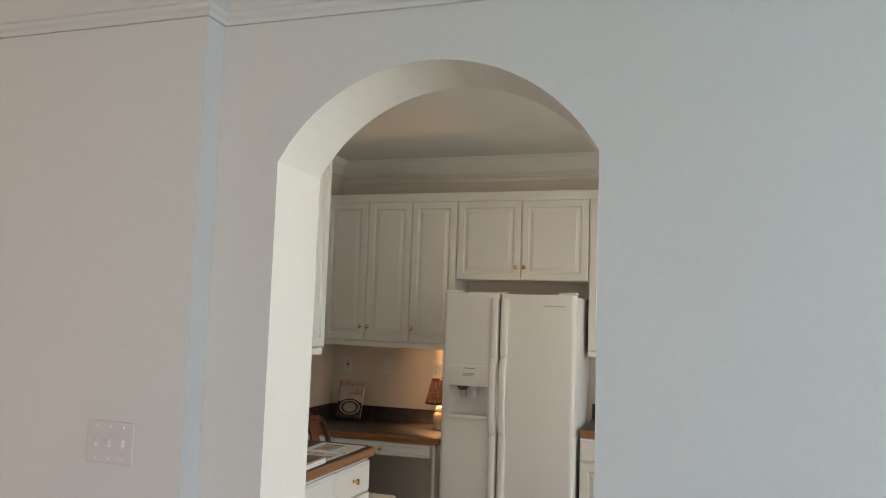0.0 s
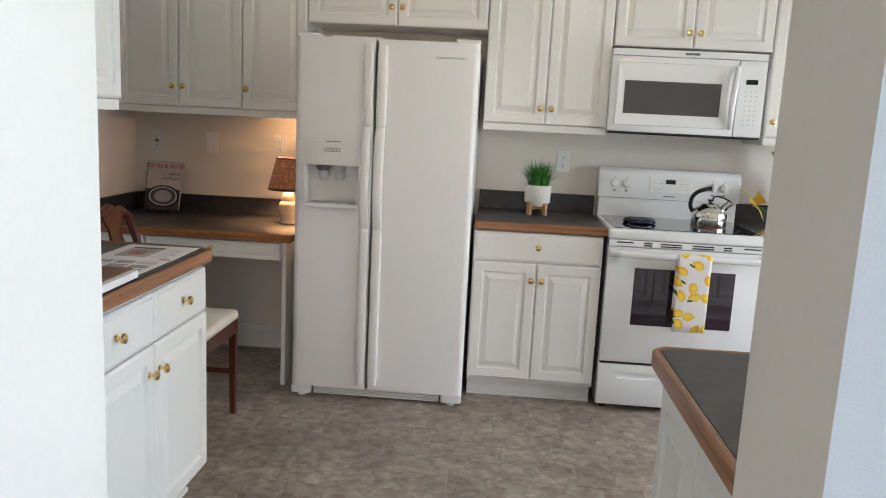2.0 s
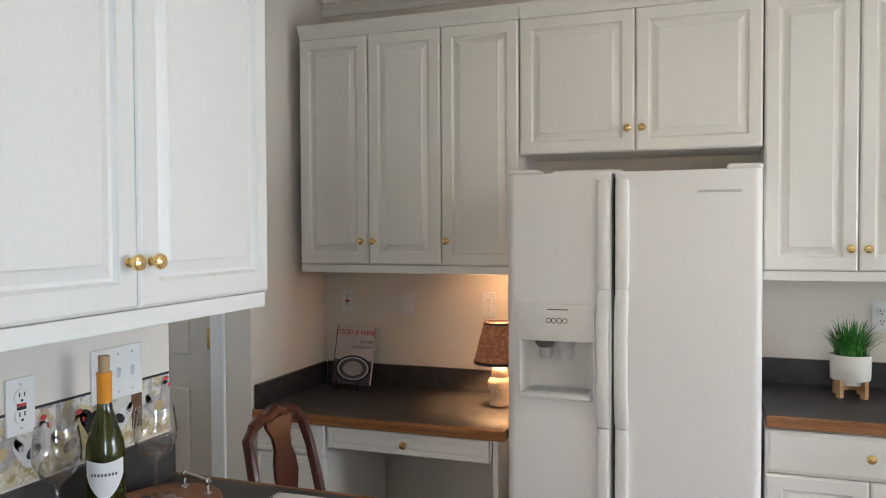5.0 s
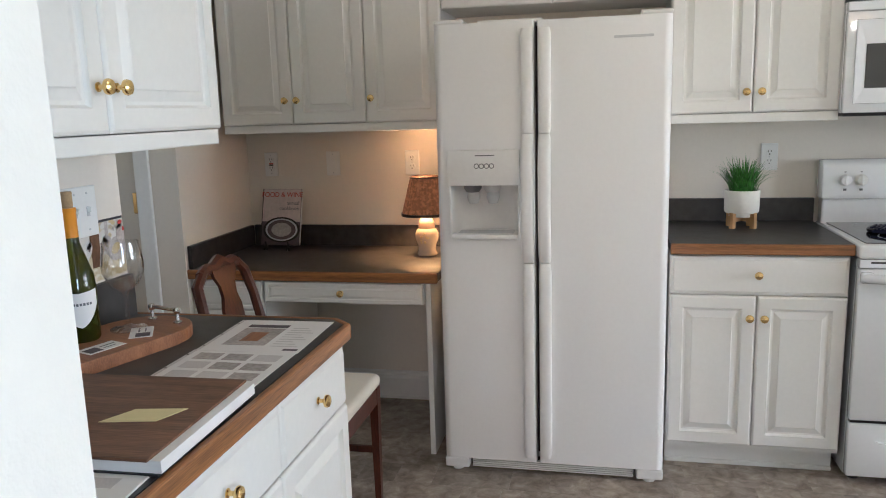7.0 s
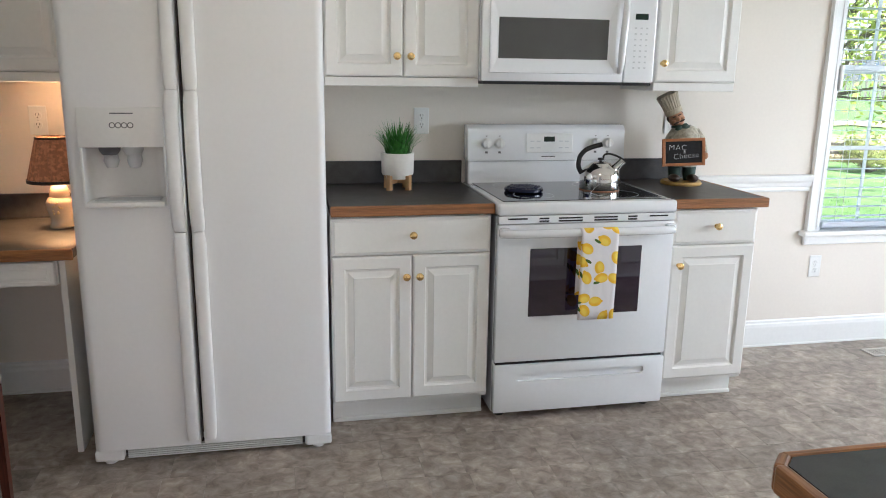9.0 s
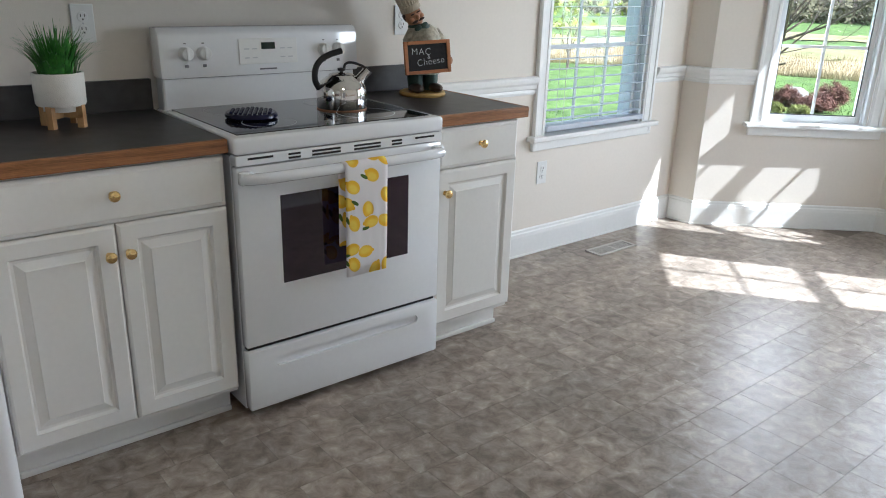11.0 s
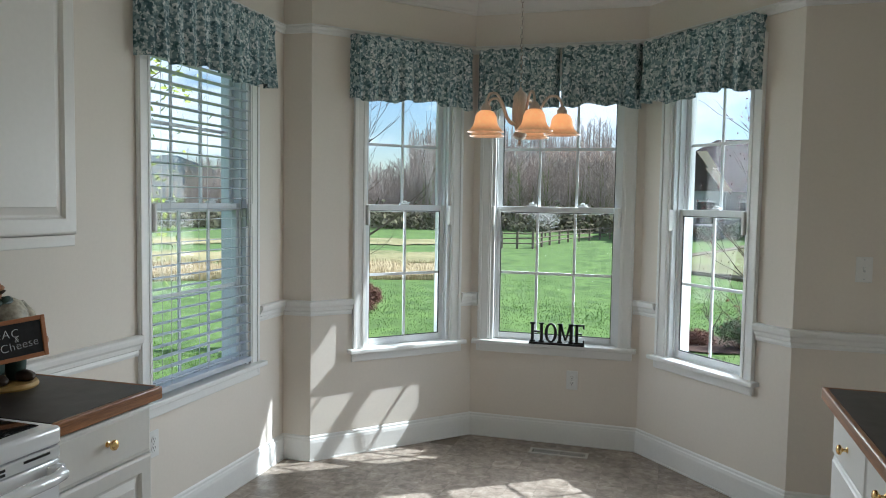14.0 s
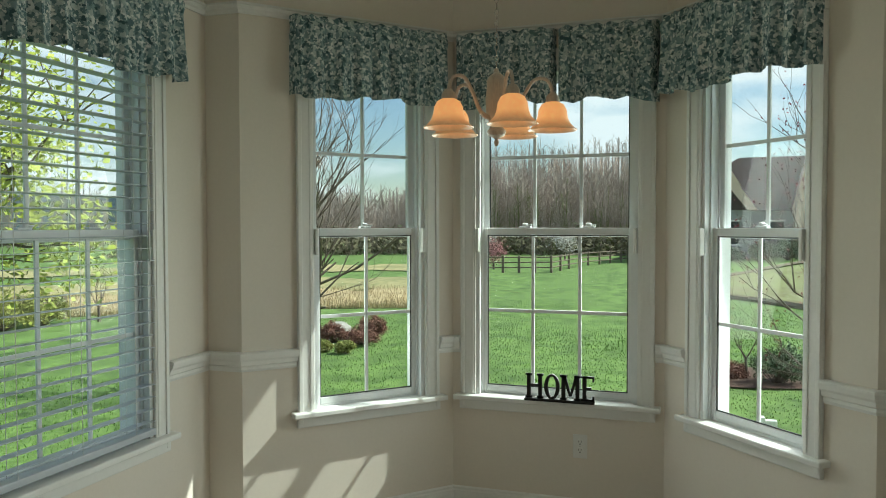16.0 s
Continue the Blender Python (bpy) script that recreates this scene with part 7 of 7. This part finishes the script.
# dry meadow beyond the lawn
def band(name, mat, d0, d1, near, far, lift, label, cat):
    """A strip of ground cover with an uneven edge."""
    bm = bmesh.new()
    prev = None
    for i in range(49):
        d = d0 + (d1 - d0) * i / 48
        pr = []
        for r, ph in ((near, 0.0), (far, 2.0)):
            x, y, z = spot(d, r * (1 + 0.018 * math.sin(i * 0.9 + ph) + 0.012 * math.sin(i * 2.3 + ph)))
            pr.append(bm.verts.new((x, y, z + lift)))
        if prev:
            bm.faces.new((prev[0], pr[0], pr[1], prev[1]))
        prev = pr
    return solid(name, bm, mat, label, cat, "stuff")


band("meadow", M_STRAW, 17.6, 53, 20.2, 24.5, 0.04, "strip of dry straw-coloured meadow", "meadow")
band("meadow", M_STRAWG, 17.3, 53, 24.5, 29.5, 0.03, "half-dry meadow turning green", "meadow")
band("meadow", M_STRAWG, 17.0, 53, 34.5, 41.0, 0.04, "far strip of pale dry meadow", "meadow")
blades("dry_grass", M_STRAW, 16000, lambda: spot(rng.uniform(17.6, 52), 19.5 + 5.5 * rng.random() ** 2), 0.05, 0.26, 0.008, "dry straw grass tufts")


def grow(bm, p, d, length, radius, depth, rg, tips, spread=0.55, lift=0.12, kids=(2, 3)):
    """A limb with side limbs, bent on its way."""
    pts, rad = [p.copy()], [radius]
    q, e = p.copy(), d.copy()
    for i in range(3):
        e = (e + Vector((rg.uniform(-0.22, 0.22), rg.uniform(-0.22, 0.22), rg.uniform(-0.1, 0.15 + lift)))).normalized()
        q = q + e * length / 3
        pts.append(q.copy())
        rad.append(radius * (1 - 0.22 * (i + 1)))
    tube(bm, pts, rad, 6 if depth > 2 else 4)
    if depth == 0:
        tips.append(q)
        return
    for i in range(rg.randint(*kids)):
        at = pts[rg.randint(1, 3)]
        nd = (e + Vector((rg.uniform(-1, 1), rg.uniform(-1, 1), rg.uniform(-0.4, 0.8))) * spread * 1.6).normalized()
        grow(bm, at, nd, length * rg.uniform(0.6, 0.82), radius * 0.5, depth - 1, rg, tips, spread, lift, kids)
    tips.append(q)


def leaves(tips, size, per, reach, rg):
    bm = bmesh.new()
    for p in tips:
        for _ in range(per):
            c = p + Vector((rg.gauss(0, reach), rg.gauss(0, reach), rg.gauss(0, reach)))
            u = Vector((rg.uniform(-1, 1), rg.uniform(-1, 1), rg.uniform(-1, 1))).normalized()
            v = u.orthogonal().normalized()
            s = size * rg.uniform(0.6, 1.3)
            bm.faces.new([bm.verts.new(c + k) for k in (u * s, v * s * 0.55, -u * s, -v * s * 0.55)])
    return bm


def tree(at, height, radius, seed, label, leaf=None, depth=4, lean=(0, 0), size=0.05, per=6, reach=0.16, kids=(2, 3), trunk=0.3, spread=0.55):
    rg = random.Random(seed)
    t = thing("tree", Matrix.Translation(at), label, "tree", "garden trees")
    bm, tips = bmesh.new(), []
    top = Vector((lean[0] * trunk, lean[1] * trunk, height * trunk))
    tube(bm, [(0, 0, -0.1), (0, 0, 0.05), top * 0.5, top], [radius * 1.5, radius * 1.1, radius, radius * 0.9], 8)
    for i in range(rg.randint(3, 4)):
        a = 2 * math.pi * (i + rg.random() * 0.5) / 3.5
        grow(bm, top * rg.uniform(0.7, 1.0), Vector((math.cos(a) * 0.75 + lean[0] * 0.3, math.sin(a) * 0.75 + lean[1] * 0.3, 1.0)).normalized(), height * 0.30, radius * 0.62, depth, rg, tips, spread, kids=kids)
    part("trunk", bm, M_BARK, t, "bark-covered trunk and limbs")
    if leaf:
        part("crown", leaves(tips, size, per, reach, rg), leaf, t)
    return t


def spreading_tree(at, toward, limbs, z0, z1, length, radius, seed, label, depth, leaf=None, size=0.05, per=40, reach=0.28, kids=(2, 3), rise=(0.1, 1.0), trunk_z=2.0, fan=0.9):
    """A tree whose limbs start along its trunk and fan out about one side."""
    rg = random.Random(seed)
    t = thing("tree", Matrix.Translation(at), label, "tree", "garden trees")
    bm, tips = bmesh.new(), []
    tube(bm, [(0, 0, -0.1), (0, 0, 0.1), (0.05, 0.03, trunk_z * 0.5), (0.02, -0.04, trunk_z)], [radius * 1.6, radius * 1.2, radius, radius * 0.7], 8)
    for i in range(limbs):
        f = (i + rg.random() * 0.6) / limbs
        a = math.radians(toward) + (rg.random() * 2 - 1) * fan
        d = Vector((math.cos(a), math.sin(a), rise[0] + (rise[1] - rise[0]) * f)).normalized()
        grow(bm, Vector((0, 0, z0 + (z1 - z0) * f)), d, length * rg.uniform(0.8, 1.15), radius * 0.42, depth, rg, tips, 0.42, 0.1, kids)
    part("trunk", bm, M_BARK, t, "bark-covered trunk and limbs")
    if leaf:
        part("crown", leaves(tips, size, per, reach, rg), leaf, t)
    return t


spreading_tree(spot(33.0, 10.2), 33 - 90, 10, 0.8, 2.1, 1.35, 0.085, 4, "bare spring tree with many fine branches", 4, kids=(2, 3), rise=(0.05, 1.5), fan=0.8)
spreading_tree(spot(52.5, 9.4), -60, 14, 1.7, 5.2, 1.25, 0.10, 9, "tree with fresh yellow-green leaves", 2, M_LEAFY, size=0.045, per=95, reach=0.26, kids=(3, 3), rise=(0.05, 0.7), trunk_z=5.4, fan=3.14)
tree(spot(42.8, 18.4), 1.7, 0.03, 12, "small budding tree on the side lawn", M_LEAFY, depth=3, size=0.02, per=4, reach=0.10, trunk=0.25)
tree(spot(-3.4, 11.15), 1.15, 0.018, 3, "small bare young tree in a bed", depth=3, trunk=0.25, kids=(2, 3))
spreading_tree(spot(-12.0, 6.4), 80, 8, 0.9, 2.2, 0.75, 0.04, 31, "young maple with red buds", 3, M_BUD, size=0.013, per=2, reach=0.04, rise=(0.1, 1.6), fan=0.8)


def shrub(at, w, h, mat, seed, label, leaf=0.035):
    rg = random.Random(seed)
    t = thing("shrub", Matrix.Translation(at), label, "shrub", "shrubs")
    tips = []
    bm = bmesh.new()
    for i in range(60):
        a, f = rg.uniform(0, 6.28), rg.random() ** 0.5
        p = Vector((w / 2 * f * math.cos(a), w / 2 * f * math.sin(a), h * (0.25 + 0.75 * rg.random() * math.sqrt(max(0.05, 1 - f * f * 0.85)))))
        tips.append(p)
        tube(bm, [(0, 0, -0.03), p * 0.6, p], [0.008, 0.005, 0.002], 3)
    part("stems", bm, M_BARK, t)
    part("foliage", leaves(tips, leaf, 60, w * 0.06, rg), mat, t)
    return t


for d, r, w, h, mt, lb in ((26.7, 13.8, 0.50, 0.36, M_BARB, "round reddish-brown shrub on the lawn"), (23.8, 14.1, 0.50, 0.48, M_BARB, "tall reddish-brown shrub on the lawn"), (24.6, 13.5, 0.62, 0.30, M_BARB, "low reddish-brown shrub on the lawn"), (25.8, 12.6, 0.30, 0.20, M_BUSHY, "small straw-coloured shrub on the lawn"), (27.4, 12.8, 0.28, 0.18, M_BUSHY, "small straw-coloured shrub on the lawn"),
                        (-5.4, 10.95, 0.66, 0.50, M_BUSH, "round dark green shrub in a bed"), (-2.2, 11.2, 0.5, 0.2, M_BARB, "low flowering shrub in a bed"),
                        (48.6, 17.6, 1.3, 0.85, M_BUSHY, "clipped yellow-green shrub on the lawn"), (46.3, 18.2, 1.0, 0.72, M_BUSHY, "clipped yellow-green shrub on the lawn")):
    shrub(spot(d, r), w, h, mt, int(d * 10 + 500), lb, 0.03 if r > 15 else 0.018)
bm = bmesh.new()
for i in range(24):
    a = 2 * math.pi * i / 24
    x, y, z = spot(-4.0, 11.2)
    bm.verts.new((x + 0.75 * math.cos(a) * (1 + 0.1 * math.sin(3 * a)), y + 1.15 * math.sin(a), z + 0.025))
bm.faces.new(bm.verts)
solid("mulch_bed", bm, M_MULCH, "brown mulch bed round young plants", "garden bed", "stuff")
solid("garden_stone", lathe(bmesh.new(), [(0, 0), (0.3, 0), (0.26, 0.18), (0.12, 0.27), (0, 0.28)], n=9), M_STONE, "pale garden stone beside shrubs", "stone", m=Matrix.Translation(spot(26.3, 14.6)))

# rail fence
t = thing("rail_fence", Matrix(), "weathered post-and-rail fence across the field", "fence")
line = [spot(d, r) for d, r in ((17.0, 33), (15.1, 33), (12.7, 33.1), (10.3, 33.2), (9.0, 36.5), (7.6, 40.4), (6.0, 43), (4.5, 46), (3.0, 49))]
full = []
for a, b in zip(line, line[1:]):
    full += [Vector(a), (Vector(a) + Vector(b)) / 2]
full.append(Vector(line[-1]))
for i, p in enumerate(full):
    p.z = ground_z(p.x, p.y)
    part("post", boxed(-0.05, 0.05, -0.05, 0.05, -0.1, 0.74, 0.01), M_FENCE, t, m=Matrix.Translation(p))
    if i:
        q = full[i - 1]
        for h in (0.22, 0.44, 0.66):
            part("rail", tube(bmesh.new(), [q + Vector((0, 0, h)), p + Vector((0, 0, h))], 0.032, 5), M_FENCE, t)
t = thing("rail_fence", Matrix(), "weathered post-and-rail fence beyond the side lawn", "fence")
side = [Vector(spot(d, r)) for d, r in ((58, 20), (54, 20), (50, 19.8), (47.5, 19.5), (45, 19.3))]
for i, p in enumerate(side):
    part("post", boxed(-0.06, 0.06, -0.06, 0.06, -0.1, 0.55, 0.01), M_FENCE, t, m=Matrix.Translation(p))
    if i:
        for h in (0.2, 0.42):
            part("rail", tube(bmesh.new(), [side[i - 1] + Vector((0, 0, h)), p + Vector((0, 0, h))], 0.045, 5), M_FENCE, t)


# woods
def woods(name, mat, a0, a1, r0, r1, n, h0, h1, seed, label, twigs=9, w=0.10):
    rg = random.Random(seed)
    vs, fs = [], []

    def stick(p, q, ra, rb):
        d = (q - p).normalized()
        s = d.cross(Vector((0.3, 0.9, 0.1))).normalized()
        u = d.cross(s)
        k = len(vs)
        for c, r in ((p, ra), (q, rb)):
            for a in (0, 2.1, 4.2):
                vs.append(tuple(c + r * (math.cos(a) * s + math.sin(a) * u)))
        for i in range(3):
            j = (i + 1) % 3
            fs.append((k + i, k + j, k + 3 + j, k + 3 + i))
    for i in range(n):
        x, y, z = spot(rg.uniform(a0, a1), rg.uniform(r0, r1))
        h = rg.uniform(h0, h1)
        p, top = Vector((x, y, z - 0.1)), Vector((x + rg.uniform(-0.5, 0.5), y + rg.uniform(-0.5, 0.5), z + h))
        stick(p, top, w * rg.uniform(0.7, 1.4), 0.025)
        for _ in range(twigs):
            f = rg.uniform(0.25, 0.97)
            b = p.lerp(top, f)
            ln = h * 0.20 * (1.15 - f) + 0.7
            stick(b, b + Vector((rg.uniform(-0.6, 0.6), rg.uniform(-0.9, 0.9), rg.uniform(0.35, 1.1))) * ln * 0.75, 0.015, 0.006)
    me = bpy.data.meshes.new(name)
    me.from_pydata(vs, [], fs)
    me.materials.append(mat)
    return tagged(new(name, me), label, "woods", kind="stuff")


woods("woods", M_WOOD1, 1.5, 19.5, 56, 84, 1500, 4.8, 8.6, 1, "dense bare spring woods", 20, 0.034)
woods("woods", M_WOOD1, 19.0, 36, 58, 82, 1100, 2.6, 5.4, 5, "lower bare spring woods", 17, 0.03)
woods("woods", M_WOOD2, 3.0, 19, 55, 62, 60, 2.5, 5.5, 2, "budding green trees among bare woods", 22, 0.04)
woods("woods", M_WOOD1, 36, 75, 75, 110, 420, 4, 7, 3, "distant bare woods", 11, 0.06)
rg = random.Random(77)
tips = [Vector(spot(rg.uniform(2, 42), rg.uniform(53, 58))) + Vector((0, 0, rg.uniform(0.0, 1.2))) for _ in range(620)]
solid("undergrowth", leaves(tips, 0.22, 12, 0.35, rg), M_UNDER, "brown undergrowth at the edge of the woods", "undergrowth", "stuff")
for d, r, h, mt, s, lb in ((14.6, 36, 1.5, M_PINK, 2, "pink flowering tree by the fence"), (9.3, 46, 2.3, M_BLOSSOM, 5, "white blossoming tree by the fence"), (15.4, 49, 2.4, M_BLOSSOM, 6, "white blossoming tree by the woods")):
    tree(spot(d, r), h, 0.05, s, lb, mt, depth=2, size=0.05, per=26, reach=0.22, trunk=0.25)
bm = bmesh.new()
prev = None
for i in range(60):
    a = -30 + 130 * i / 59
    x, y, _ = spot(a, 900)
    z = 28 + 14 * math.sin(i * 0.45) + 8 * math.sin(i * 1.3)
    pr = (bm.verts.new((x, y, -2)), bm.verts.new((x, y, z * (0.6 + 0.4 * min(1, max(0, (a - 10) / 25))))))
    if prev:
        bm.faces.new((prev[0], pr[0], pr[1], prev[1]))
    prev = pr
solid("backdrop", bm, M_HILL, "far hills on the horizon, painted in haze blue", "hills", "structure")

# neighbouring house
hx, hy, hz = spot(-4.0, 45)
hz = -0.45
t = thing("house", pose(hx, hy, hz, 0, 0, -4), "grey neighbouring house with a dark red-brown roof", "house")
part("wall", boxed(0, 9, -9, 5.6, 0, 2.8), M_SIDING, t, "grey lap siding")
bm = bmesh.new()
r = [bm.verts.new(v) for v in ((-0.6, -9.4, 2.7), (-0.6, 6.2, 2.7), (9.6, 6.2, 2.7), (9.6, -9.4, 2.7), (4.2, 1.0, 5.95), (4.2, -9.4, 5.95))]
for f in ((0, 1, 4, 5), (1, 2, 4), (2, 3, 5, 4), (0, 5, 3), (0, 3, 2, 1)):
    bm.faces.new([r[i] for i in f])
roof = part("roof", bm, M_ROOF, t, "dark shingle roof")
bm = bmesh.new()
g = [bm.verts.new(v) for v in ((-2.2, 0.15, 2.7), (-2.2, 4.2, 2.7), (-2.2, 1.75, 4.95), (3.5, 0.15, 2.7), (3.5, 4.2, 2.7), (3.5, 1.75, 4.95))]
for f in ((0, 1, 2), (0, 2, 5, 3), (1, 4, 5, 2), (3, 5, 4), (0, 3, 4, 1)):
    bm.faces.new([g[i] for i in f])
part("gable", bm, M_ROOF, roof, "front gable roof")
for ya, za, yb, zb in ((1.62, 4.85, 0.98, 3.95), (1.15, 3.95, 0.18, 2.68)):
    bm = prism(bmesh.new(), [(ya - 0.30, za), (ya + 0.26, za), (yb + 0.26, zb), (yb - 0.22, zb)], 0, 0.08)
    part("barge_board", bm, M_GABLE, t, "tan gable trim, its colour raised to look sunlit", m=Matrix(((0, 0, 1, -2.3), (1, 0, 0, 0), (0, 1, 0, 0), (0, 0, 0, 1))))
part("porch_wall", boxed(-2.0, 0.2, 0.3, 4.0, 0, 2.7), M_SIDING, t)
bm = bmesh.new()
g = [bm.verts.new(v) for v in ((-1.6, -3.4, 2.7), (-1.6, -1.7, 2.7), (-1.6, -2.35, 5.2), (3.5, -3.4, 2.7), (3.5, -1.7, 2.7), (3.5, -2.35, 5.2))]
for f in ((0, 1, 2), (0, 2, 5, 3), (1, 4, 5, 2), (3, 5, 4), (0, 3, 4, 1)):
    bm.faces.new([g[i] for i in f])
part("gable", bm, M_GABLE, roof, "pale brick gable")
part("porch_wall", boxed(-1.5, 0.2, -3.3, -1.8, 0, 2.7), M_GABLE, t, "pale brick wall")
for y in (-6.6, -4.8, -0.9, 1.3, 3.0):
    wx = -2.03 if y > 0 else -0.03
    wn2 = part("window", boxed(wx, wx + 0.06, y - 0.45, y + 0.45, 0.9, 2.1), M_HWIN, t, "dark window")
    part("frame", boxed(wx - 0.04, wx, y - 0.52, y + 0.52, 0.82, 0.9), M_TRIM, wn2)
    part("frame", boxed(wx - 0.04, wx, y - 0.52, y + 0.52, 2.1, 2.18), M_TRIM, wn2)
for d, r2, w, h in ((-0.6, 41.5, 1.2, 0.9), (-2.2, 42.0, 1.4, 0.7), (-4.4, 42.0, 1.2, 0.9), (-6.0, 41.0, 1.5, 1.0)):
    shrub(spot(d, r2), w, h, M_BUSH, int(90 - d * 10), "dark green shrub before the neighbouring house", 0.05)
# timber edged bed on the slope before the house
for pts, lb in ((((3.5, 24.5), (1.0, 23.6), (-1.1, 23.2), (-3.6, 22.3), (-6.6, 20.7), (-11, 19)), "dark timber edging below a bare planting bed"), (((3.0, 28.5), (-1.0, 29.3), (-3.0, 31.5), (-6.2, 36.8), (-9, 40)), "dark timber edging above a bare planting bed")):
    t = thing("timber_edging", Matrix(), lb, "edging")
    pts = [Vector(spot(*q)) + Vector((0, 0, 0.06)) for q in pts]
    for a, b in zip(pts, pts[1:]):
        part("timber", tube(bmesh.new(), [a, a.lerp(b, 0.5) + Vector((0, 0, 0.02)), b], 0.085, 5), M_FENCE, t)
bm = bmesh.new()
prev = None
for i in range(30):
    d = 3.5 - 14.5 * i / 29
    near, far = 23.5 - max(0, -d - 1) * 0.45, 28.8 + max(0, -d - 1) * 1.3
    pr = []
    for r2 in (near, (near + far) / 2, far):
        x, y, z = spot(d, r2)
        pr.append(bm.verts.new((x, y, z + 0.04)))
    if prev:
        for k in range(2):
            bm.faces.new((prev[k], pr[k], pr[k + 1], prev[k + 1]))
    prev = pr
solid("planting_bed", bm, M_BEDS, "bare brown planting bed on the slope", "garden bed", "stuff")
t = thing("utility_cap", Matrix.Translation(spot(-4.8, 8.3)), "small white plastic utility box on the lawn", "utility box")
part("box", boxed(-0.04, 0.04, -0.09, 0.02, -0.02, 0.14, 0.008), M_PLAST, t)
part("lid", boxed(-0.05, 0.05, 0.025, 0.09, -0.02, 0.17, 0.008), M_PLAST, t)

# ---- floor tiles, last ----
TW, GAP = 0.1525, 0.0005
rng = random.Random(40)
tile_mesh = {}


def tile_of(n):
    if n not in tile_mesh:
        tile_mesh[n] = mesh_of("tile", boxed(GAP, TW * n - GAP, GAP, TW - GAP, -0.0029, 0.0), M_TILE)
    return tile_mesh[n]


def inside(x, y):
    if y < S_Y or y > N_Y or x > 3.95:
        return False
    if x > 3.14:
        return y < 5.43 - (x - 3.14) * 0.901 and y > 2.92 + (x - 3.14) * 0.901
    return x > -2.7


vs, fs, made = [], [], 0
row = 0
y = S_Y - 0.02
while y < N_Y:
    x = -2.75 - rng.random() * 0.3
    while x < 4.0:
        n = rng.choice((1, 1, 1, 2))
        cx, cy = x + TW * n / 2, y + TW / 2
        if inside(cx, cy):
            if made < 300 and ((-1.35 < cx < 0.3 and 3.3 < cy < 4.95) or (0.3 <= cx < 2.4 and 3.9 < cy < 5.1)):
                ob = new("tile", tile_of(n))
                ob.parent = floor
                ob.matrix_basis = Matrix.Translation((x, y, 0))
                made += 1
            else:
                k = len(vs)
                x0, x1, y0, y1 = x + GAP, x + TW * n - GAP, y + GAP, y + TW - GAP
                vs += [(x0, y0, -0.0029), (x1, y0, -0.0029), (x1, y1, -0.0029), (x0, y1, -0.0029), (x0, y0, 0), (x1, y0, 0), (x1, y1, 0), (x0, y1, 0)]
                fs += [(k + 4, k + 5, k + 6, k + 7), (k, k + 1, k + 5, k + 4), (k + 1, k + 2, k + 6, k + 5), (k + 2, k + 3, k + 7, k + 6), (k + 3, k, k + 4, k + 7)]
        x += TW * n
    y += TW
me = bpy.data.meshes.new("far_tiles")
me.from_pydata(vs, [], fs)
me.materials.append(M_TILES)
far = new("far_tiles", me)
far.parent = floor
tagged(far, "stone-look vinyl tiles", kind="stuff")
